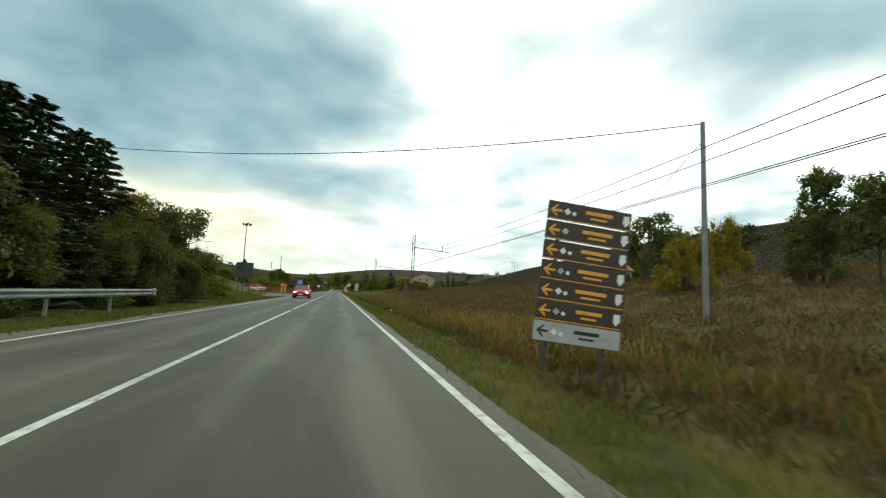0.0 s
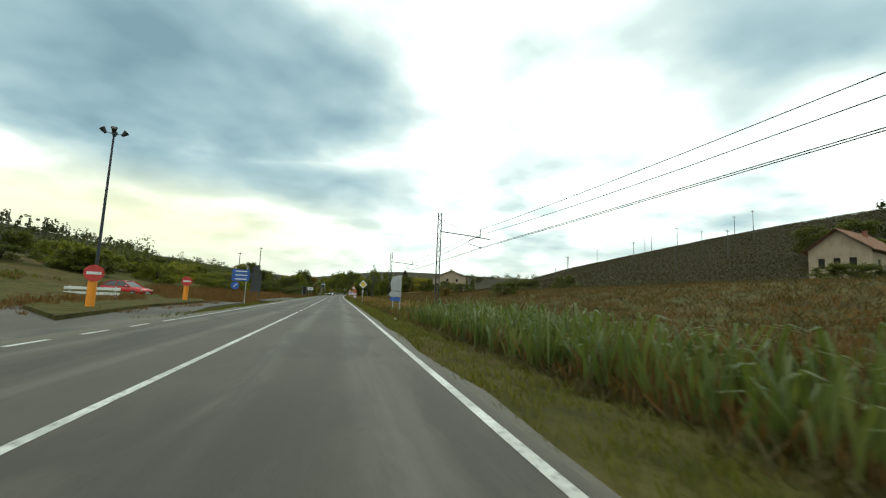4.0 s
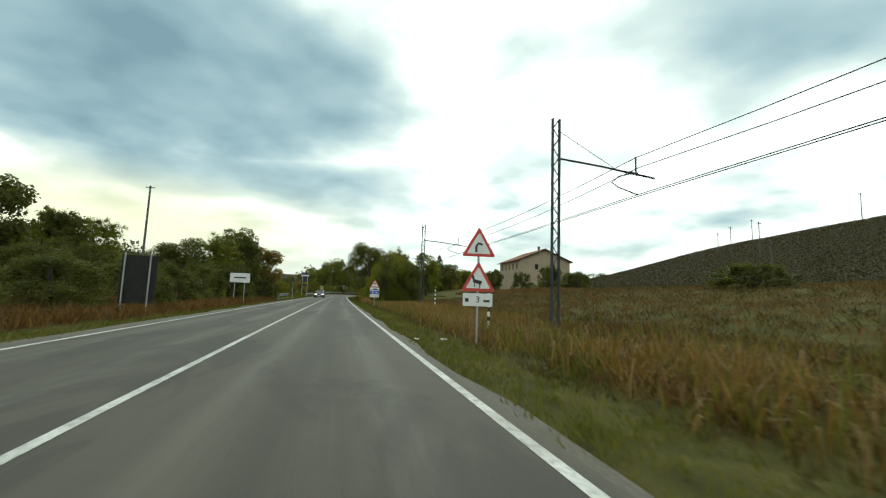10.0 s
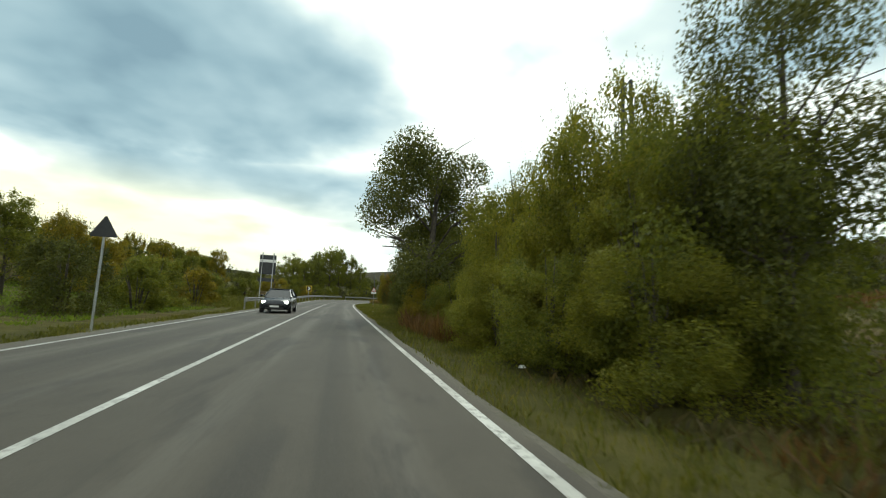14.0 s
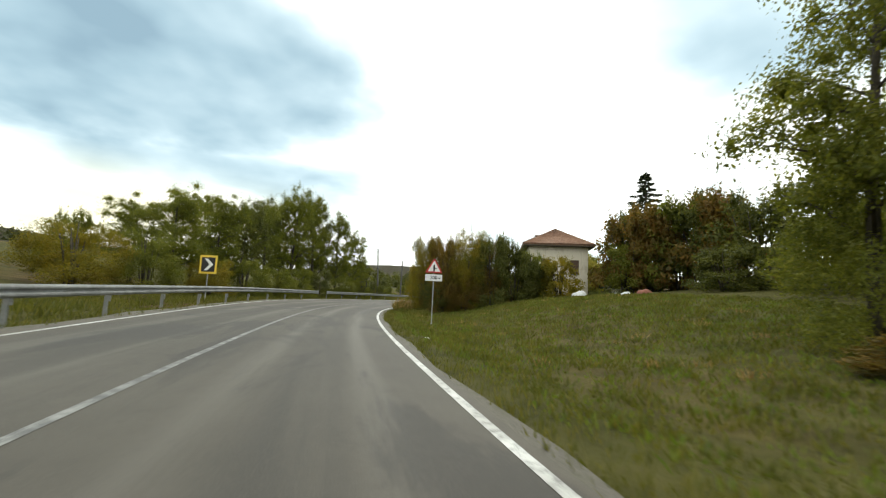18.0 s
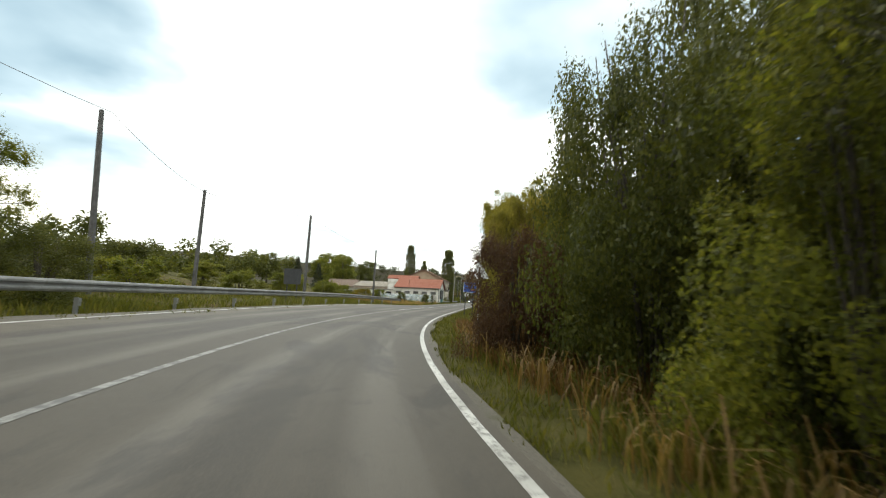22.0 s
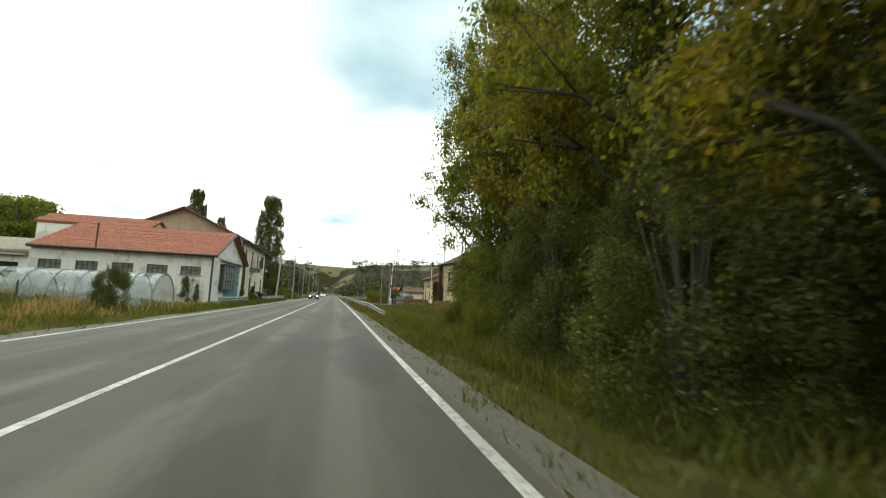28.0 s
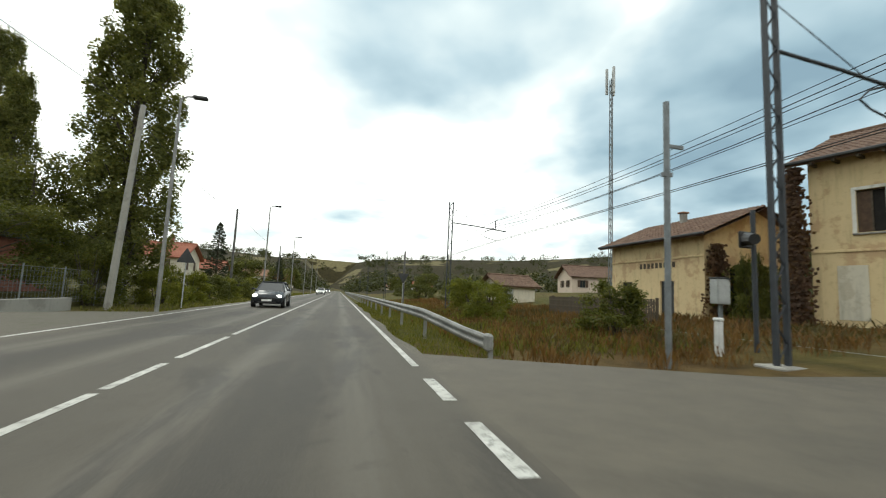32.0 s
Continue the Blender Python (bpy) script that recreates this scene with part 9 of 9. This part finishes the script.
grass("meadow_grass", 345, 455, -24, -9.6, 38000, 0.4, 0.034, GREEN, "rough green field left of the road", 50, 0.7, 0.3)
grass("meadow_grass", 405, 450, -22, -10, 9000, 0.6, 0.022, STRAW, "yellowing weeds before the workshop", 51, 0.7, 0.3, 0.2)
grass("meadow_grass", 446, 480, -11.0, -8.4, 7000, 0.4, 0.02, GREEN, "weeds along the house front", 52, 0.5, 0.3, 0.5)
grass("meadow_grass", 300, 356, -15, -9.8, 24000, 0.3, 0.022, GREEN, "rough grass under the trees", 53, 0.6, 0.3)
grass("low_weeds", -4, 84, 9.5, 46, 44000, 0.36, 0.036, "weed_olive", "low olive weeds below the slope", 97, 0.9, 0.7)
grass("tall_grass", -4, 84, 9.5, 40, 36000, 0.42, 0.02, RUST, "tall rusty dry weeds below the slope", 54, 0.8, 0.3, 0.9)
grass("tall_grass", 236, 262, 24, 46, 9000, 0.6, 0.05, RUST, "rusty dry weeds below the farmhouse", 55, 0.8, 0.3, 0.9)
grass("meadow_grass", 62, 108, -60, -25, 22000, 0.5, 0.05, RUST, "dry rough grass beyond the side road", 56, 0.8, 0.3, 0.9)
grass("meadow_grass", 62, 112, -60, -25, 16000, 0.45, 0.05, GREEN, "rough green weeds beyond the side road", 57, 0.8, 0.3, 0.9)

# ---- cars ----


def car(m, paint, label, kind="hatch", lights=True):
    """A passenger car; its nose looks along -y."""
    t = thing("car", m, label, "car", "cars on the road")
    long_ = 0.35 if kind == "estate" else 0.0
    rows = [(-2.02, 0.60, 0.34, 0.60), (-1.93, 0.76, 0.24, 0.70), (-1.6, 0.84, 0.2, 0.80), (-0.85, 0.87, 0.19, 0.93), (0.0, 0.88, 0.19, 0.96), (1.0, 0.88, 0.19, 0.98),
            (1.7 + long_, 0.86, 0.22, 1.0), (1.98 + long_, 0.78, 0.3, 0.98), (2.05 + long_, 0.68, 0.4, 0.9)]
    verts, faces = [], []
    for y, w, zb, zt in rows:
        sec = [(-w * 0.86, zb), (-w * 0.98, zb + 0.12), (-w, (zb + zt) / 2), (-w * 0.97, zt - 0.10), (-w * 0.86, zt), (0, zt + 0.035)]
        sec = sec + [(-x, z) for x, z in sec[-2::-1]]
        verts += [(x, y, z) for x, z in sec]
    n = 11
    for i in range(len(rows) - 1):
        for k in range(n):
            a, b = i * n + k, i * n + (k + 1) % n
            faces.append((a, b, b + n, a + n))
    faces.append(tuple(range(n))[::-1])
    faces.append(tuple((len(rows) - 1) * n + k for k in range(n)))
    add_mesh("body", verts, faces, paint, t, True)
    e = long_
    base = [(-0.78, -0.92, 0.93), (0.78, -0.92, 0.93), (0.80, 1.82 + e, 0.98), (-0.80, 1.82 + e, 0.98)]
    top = [(-0.58, -0.12, 1.43), (0.58, -0.12, 1.43), (0.58, 1.25 + e, 1.44), (-0.58, 1.25 + e, 1.44)]
    for nm, idx in (("windscreen", (0, 1)), ("side_window", (1, 2)), ("rear_window", (2, 3)), ("side_window", (3, 0))):
        i, j = idx
        add_mesh(nm, [base[i], base[j], top[j], top[i]] + [tuple(c * 0.97 for c in p) for p in (base[i], base[j], top[j], top[i])],
                 [(0, 1, 2, 3), (7, 6, 5, 4), (0, 4, 5, 1), (1, 5, 6, 2), (2, 6, 7, 3), (3, 7, 4, 0)], "window_glass", t)
    bm = bmesh.new()
    for i in range(4):
        tube(bm, [Vector(base[i]), Vector(top[i])], [0.05, 0.04], 6)
    for sx in (-1, 1):
        tube(bm, [(sx * 0.8, 0.45, 0.96), (sx * 0.59, 0.5, 1.43)], 0.035, 6)
    part("pillar_frame", bm, paint, t)
    part("roof", boxes((-0.61, 0.61, -0.16, 1.3 + e, 1.42, 1.475), bev=0.025), paint, t, smooth=False)
    part("grille", boxes((-0.42, 0.42, -2.06, -1.95, 0.42, 0.56), (-0.5, 0.5, -2.045, -1.95, 0.24, 0.34), bev=0.015), "rubber", t)
    part("plate", boxes((-0.26, 0.26, -2.085, -2.065, 0.36, 0.46)), "sign_white", t)
    for sx in (-1, 1):
        part("headlight", boxes((sx * 0.62 - 0.13, sx * 0.62 + 0.13, -1.99, -1.86, 0.56, 0.72), bev=0.04), "headlight_glow" if lights else "sign_grey", t, "lit white headlight" if lights else "")
        part("mirror", boxes((sx * 0.98 - 0.09, sx * 0.98 + 0.09, -0.72, -0.6, 0.95, 1.07), bev=0.03), paint, t)
        for y in (-1.28, 1.28 + e * 0.6):
            w = part("wheel", bar([(sx * 0.70, y, 0.31), (sx * 0.89, y, 0.31)], 0.31, 20), "rubber", t)
            part("rim", bar([(sx * 0.885, y, 0.31), (sx * 0.905, y, 0.31)], 0.19, 12), "sign_grey", w)
        part("tail_light", boxes((sx * 0.66 - 0.1, sx * 0.66 + 0.1, 1.95 + e, 2.06 + e, 0.72, 0.9), bev=0.02), "sign_red", t)
    return t


car(put(51.2, -5.25, 0.01), "car_red", "red small car on the oncoming lane, headlights lit")
car(put(112.5, -20.5, 0.0, 72), "car_red", "red car waiting on the side road", "hatch", False)
car(put(251.5, -5.2, 0.01), "car_dark", "dark estate car on the oncoming lane, headlights lit", "estate")
car(put(502.0, -5.1, 0.01), "car_dark", "dark small car on the oncoming lane, headlights lit")
car(put(575.0, -5.1, 0.01), "car_white", "white car far along the oncoming lane, headlights lit")
car(put(640.0, -5.1, 0.01), "car_grey", "grey car far along the oncoming lane, headlights lit")

# ---- railway crossing ----
t = thing("crossing_barrier", put(477.3, 6.6, -0.15, 0, 2.5), "raised white level-crossing barrier with red bands", "barrier")
part("machine", boxes((-0.24, 0.24, -0.26, 0.26, -0.2, 1.05), bev=0.08), "sign_white", t, "white barrier machine housing")
part("door_panel", boxes((-0.15, 0.15, -0.275, -0.263, 0.15, 0.85)), "sign_grey", t)
part("counterweight", boxes((-0.42, -0.26, -0.12, 0.12, 0.35, 0.85), bev=0.03), "sign_black", t)
for k in range(12):
    z0 = 1.05 + k * 0.5
    part("boom", bar([(0, 0, z0), (0, 0, z0 + 0.498)], 0.07 - 0.003 * k, 8), "sign_red" if k in (3, 7) else "sign_white", t)
t = thing("crossing_barrier", put(478.1, 13.0, -0.1), "second white barrier machine beside the track", "barrier")
part("machine", boxes((-0.28, 0.28, -0.25, 0.25, -0.2, 0.95), bev=0.09), "sign_white", t)
part("counterweight", boxes((-0.55, -0.36, -0.12, 0.12, 0.1, 0.5), bev=0.03), "sign_back", t)
part("boom", bar([(0, 0, 0.9), (0, 0, 6.3)], [0.045, 0.025], 8), "sign_white", t)
t = thing("control_cabinet", put(479.4, 8.4, -0.1, 8), "grey metal control cabinet beside the barrier", "cabinet")
part("body", boxes((-0.5, 0.5, -0.2, 0.2, 0.1, 1.3), bev=0.02), "cabinet_grey", t)
part("base", boxes((-0.48, 0.48, -0.18, 0.18, -0.3, 0.098)), "concrete", t)
part("door", boxes((-0.47, -0.01, -0.215, -0.202, 0.15, 1.25), bev=0.004), "cabinet_grey", t)
part("door", boxes((0.01, 0.47, -0.215, -0.202, 0.15, 1.25), bev=0.004), "cabinet_grey", t)
part("roof", boxes((-0.54, 0.54, -0.24, 0.24, 1.302, 1.36), bev=0.01), "cabinet_grey", t)
t = thing("crossing_signal", put(483.6, 9.4, -0.1), "dark crossing signal lamp with a long hood on a pole", "railway signal")
part("pole", bar([(0, 0, -0.3), (0, 0, 3.9)], 0.06, 8), "mast_steel", t)
part("backboard", boxes((-0.5, -0.05, -0.03, 0.03, 2.85, 3.3), bev=0.03), "sign_black", t)
part("hood", bar([(-0.28, -0.03, 3.1), (-0.55, -0.5, 3.02)], [0.17, 0.14], 10), "sign_black", t, "black lamp hood")
wood_pole(476.6, 6.4, 6.0, "plain grey steel pole beside the crossing", 0.09, 0.0, "mast_grey")
t = thing("signal_mast", put(482.7, 5.9, -0.1), "thin grey signal pole with a crossarm", "signal mast")
part("pole", bar([(0, 0, -0.3), (0, 0, 6.0)], 0.07, 8), "mast_grey", t)
part("crossarm", boxes((-0.05, 0.45, -0.03, 0.03, 4.9, 4.98)), "mast_grey", t)
part("bracket", boxes((-0.12, 0.12, -0.05, 0.05, 4.2, 4.3)), "mast_grey", t)
for s, o in ((484.9, 9.6), (485.3, 10.1)):
    t = thing("relay_box", put(s, o, -0.1), "grey relay box on a thin steel post", "cabinet", "relay boxes at the crossing")
    part("post", bar([(0, 0, -0.3), (0, 0, 1.35)], 0.035, 8), "mast_grey", t)
    part("body", boxes((-0.2, 0.2, -0.14, 0.14, 1.36, 2.1), bev=0.02), "sign_grey", t)
    part("door", boxes((-0.17, 0.17, -0.155, -0.142, 1.41, 2.05), bev=0.004), "sign_grey", t)
    part("roof", boxes((-0.22, 0.22, -0.17, 0.16, 2.102, 2.14), bev=0.01), "sign_back", t)
for s, o in ((483.6, 8.2),):
    t = thing("marker_post", put(s, o, -0.1), "short white concrete marker post", "post", "white posts at the crossing")
    part("shaft", boxes((-0.08, 0.08, -0.08, 0.08, -0.3, 0.9), bev=0.02), "stone_white", t)
    part("head", boxes((-0.1, 0.1, -0.1, 0.1, 0.902, 1.0), bev=0.03), "stone_white", t)
t = thing("give_way_sign", put(508.0, 3.6, -0.1), "dark back of a give-way triangle on a post", "road sign", "road signs")
post(t, 2.2)
part("panel", plate(tri_outline(0.9, 2.0, False), -0.012, 0.012), "sign_back", t)
t = thing("warning_sign", put(499.0, -9.0, 0), "dark back of a warning triangle beside a lamp", "road sign", "road signs")
post(t, 2.3)
part("panel", plate(tri_outline(0.9, 2.2), -0.012, 0.012), "sign_back", t)
t = thing("rail_fence", put(474.3, 6.9, -0.1, -43), "low rusty pipe fence beside the track", "fence")
for x in (0, 1.3, 2.6):
    part("post", bar([(x, 0, -0.3), (x, 0, 0.8)], 0.05, 6), "rusty_pipe", t)
part("rail", bar([(-0.1, 0, 0.8), (2.7, 0, 0.8)], 0.05, 6), "rusty_pipe", t)


def slat_fence(s0, s1, o, h, mat, label, gap=0.16, turn=0.0):
    t = thing("fence", put(s0, o, -0.1, 90 + turn), label, "fence")
    L = s1 - s0
    for k in range(int(L / 2.4) + 1):
        part("post", boxes((k * 2.4 - 0.05, k * 2.4 + 0.05, -0.05, 0.05, -0.3, h + 0.06)), mat, t)
    for z in (0.3, h - 0.2):
        part("rail", boxes((0, L, 0.052, 0.09, z, z + 0.08)), mat, t)
    me = None
    for k in range(int(L / gap)):
        if me is None:
            ob = part("slat", boxes((-0.055, 0.055, 0.092, 0.115, 0.05, h)), mat, t)
            me = ob.data
        else:
            ob = new("slat", me)
            ob.parent = t
        ob.matrix_local = pose(0.08 + k * gap, 0, 0.02 * math.sin(k * 1.7))
    return t


slat_fence(484.0, 485.5, 24.2, 1.5, "old_wood", "short grey picket fence at the station wall", 0.2, -74)
slat_fence(491.0, 501.0, 12.6, 1.5, "old_wood", "grey weathered board fence beside the station")
t = thing("mesh_fence", put(484.0, -13.4, -0.1, 90), "grey wire-mesh garden fence on steel posts", "fence")
for k in range(9):
    part("post", bar([(k * 2.7, 0, -0.3), (k * 2.7, 0, 1.75)], 0.03, 6), "mast_grey", t)
for z in (0.3, 0.95, 1.65):
    part("wire", bar([(0, 0, z), (21.6, 0, z)], 0.008, 4), "mast_grey", t)
part("mesh", boxes(*[(x, x + 0.008, 0.03, 0.038, 0.1, 1.65) for x in np.arange(0.1, 21.6, 0.22)], *[(0.0, 21.6, 0.039, 0.045, z, z + 0.008) for z in np.arange(0.15, 1.65, 0.22)]), "mast_grey", t)
t = thing("gate_wall", put(485.5, -12.6, -0.1), "low concrete garden wall with gate pillars", "wall")
part("wall", boxes((-0.12, 0.12, 0.25, 11.0, -0.2, 0.4), bev=0.01), "concrete", t)
part("pillar", boxes((-0.2, 0.2, -0.2, 0.2, -0.3, 1.8), bev=0.02), "concrete", t)
part("pillar_cap", boxes((-0.25, 0.25, -0.25, 0.25, 1.802, 1.9), bev=0.02), "concrete", t)

# plastic tunnel before the workshop
t = thing("greenhouse_tunnel", across(442.6, -11.8, -0.1), "low plastic greenhouse tunnel on steel hoops, torn film", "greenhouse")
for k in range(13):
    x = k * 1.33
    hoop = [(x, 1.9 - 1.9 * math.cos(a) , 2.1 * math.sin(a)) for a in np.linspace(0, math.pi, 13)]
    part("hoop", bar(hoop, 0.035, 6), "mast_grey", t)
verts, faces = [], []
for k in range(33):
    x = k * 0.5
    for j in range(13):
        a = math.pi * j / 12
        r = 1.0 + 0.012 * math.sin(k * 2.3 + j)
        verts.append((x, 1.9 - 1.88 * r * math.cos(a), 2.08 * r * math.sin(a)))
for k in range(32):
    for j in range(12):
        if (k * 7 + j * 3) % 19 == 0 or (k > 25 and j > 6):
            continue
        q = k * 13 + j
        faces.append((q, q + 1, q + 14, q + 13))
film = add_mesh("film", verts, faces, "film_plastic", t, True, "cloudy torn plastic film")
for k in range(4):
    t = thing("fence_post", put(430.0 + k * 4.5, -15.5 - k * 0.4, -0.2), "grey wooden fence stake in the field", "post", "field stakes")
    part("stake", bar([(0, 0, -0.3), (0.03, 0, 1.4)], [0.05, 0.04], 6), "old_wood", t)

# white stone markers and odd things on the lawn
for s, o, sc in ((324.6, 17.4, 0.8), (318.6, 19.5, 0.5)):
    t = thing("boulder", put(s, o, float(ground_z(*np.array(at(s, o))[:2, None])[0]) - 0.02), "white stone block on the lawn", "stone")
    bm = bmesh.new()
    bmesh.ops.create_icosphere(bm, subdivisions=2, radius=0.7 * sc)
    for v in bm.verts:
        v.co.x *= 1.3
        v.co.z = max(-0.1, v.co.z * 0.95 + 0.12 * math.sin(v.co.x * 5) * sc)
        v.co += Vector((0, 0, 0.25 * sc))
    part("block", bm, "stone_white", t)
t = thing("tarp_heap", put(322.0, 22.5, float(ground_z(*np.array(at(322.0, 22.5))[:2, None])[0]) - 0.02), "small heap under an orange tarp", "heap")
bm = bmesh.new()
bmesh.ops.create_icosphere(bm, subdivisions=3, radius=0.7)
for v in bm.verts:
    v.co.z = max(-0.05, v.co.z * 0.7 + 0.08 * math.sin(v.co.x * 7) * math.cos(v.co.y * 6))
part("tarp", bm, "brick_red", t)
litter_rng = random.Random(12)
for k in range(12):
    s, o = litter_rng.choice([261.5, 378, 381, 402, 120, 176, 300, 355, 30, 90, 230, 410]) + litter_rng.uniform(-2, 2), litter_rng.uniform(0.6, 2.2)
    t = thing("litter", put(s, o, -0.08, litter_rng.uniform(0, 180)), "crumpled pale scrap of litter in the grass", "litter", "scraps of litter")
    bm = bmesh.new()
    bmesh.ops.create_icosphere(bm, subdivisions=2, radius=0.065)
    for v in bm.verts:
        v.co = Vector((v.co.x * 1.4, v.co.y, v.co.z * 0.45)) * (1 + 0.35 * math.sin(v.co.x * 60 + v.co.y * 43))
    part("scrap", bm, "sign_white", t)
# low wall below the farm
t = thing("field_wall", put(236.0, 22.0, 0.0, -10), "low pale field wall beyond the railway", "wall")
part("wall", boxes((0, 14, -0.15, 0.15, -0.5, 0.9), bev=0.02), "plaster_white", t)
t = thing("road_fence", put(102.5, -18.5, 0.1, 15), "low white plank barrier beside the island", "barrier")
for z in (0.2, 0.55):
    part("plank", boxes((-1.6, 1.6, -0.03, 0.03, z, z + 0.2), bev=0.01), "sign_white", t)
for x in (-1.3, 0, 1.3):
    part("post", boxes((x - 0.05, x + 0.05, 0.032, 0.12, -0.4, 0.85)), "sign_grey", t)

# ivy on the corner of the farmhouse and on the station
def ivy(name, m, w, h, d, n, leaf, label, seed):
    rng = np.random.default_rng(seed)
    x = rng.normal(size=n) * w * 0.4
    z = h * rng.random(n) ** 0.9
    y = -d * rng.random(n)
    x *= 1.15 - 0.5 * z / h
    nrm = unit(np.stack([rng.normal(size=n) * 0.5, -np.ones(n), rng.normal(size=n) * 0.4 + 0.3], 1))
    u = unit(np.cross(nrm, rng.normal(size=(n, 3))))
    v, f = kites(np.stack([x, y, z], 1), u, np.cross(nrm, u), np.full(n, 0.10), np.full(n, 0.07))
    ob = tagged(cloud_mesh(name, v, f, leaf), label, "ivy")
    ob.matrix_world = m
    return ob


ivy("ivy", put(465.6, -11.55, -0.1, 90), 0.7, 5.4, 0.35, 2600, "leaf_acacia", "green ivy climbing the house corner", 3)
ivy("ivy", put(472.2, -11.5, -0.1, 90), 0.6, 1.8, 0.35, 700, "leaf_acacia", "green ivy at the foot of the house", 4)
ivy("ivy", put(488.3, 17.1, -0.1, -60), 0.6, 7.2, 0.4, 2600, "leaf_wine", "dull red creeper on the station corner", 5)
ivy("ivy", put(484.6, 20.6, -0.1, 16), 0.9, 2.0, 0.5, 1200, "leaf_wine", "low red creeper on the station wall", 6)
ivy("ivy", put(484.6, 21.6, -0.1, 16), 1.2, 2.7, 0.4, 2000, "leaf_dark", "dark ivy round the station door", 7)
ivy("ivy", put(492.2, 17.0, -0.1, 1), 0.8, 4.4, 0.4, 1500, "leaf_wine", "dull red creeper on the outbuilding gable", 8)
ivy("ivy", put(492.0, 19.0, -0.1, 1), 2.4, 3.4, 0.7, 4200, "leaf_dark", "dark ivy over the outbuilding gable", 9)

# lamp on the farmhouse corner
t = thing("wall_lamp", put(479.6, -11.6, 6.0), "grey wall street lamp on a curved bracket", "street lamp")
part("bracket", bar([(0, 0, -0.5), (0.3, 0, -0.1), (1.1, 0, 0.35)], 0.035, 6), "galvanised", t)
part("head", boxes((0.9, 1.75, -0.13, 0.13, 0.32, 0.46), bev=0.04), "sign_back", t, "flat dark lamp head")
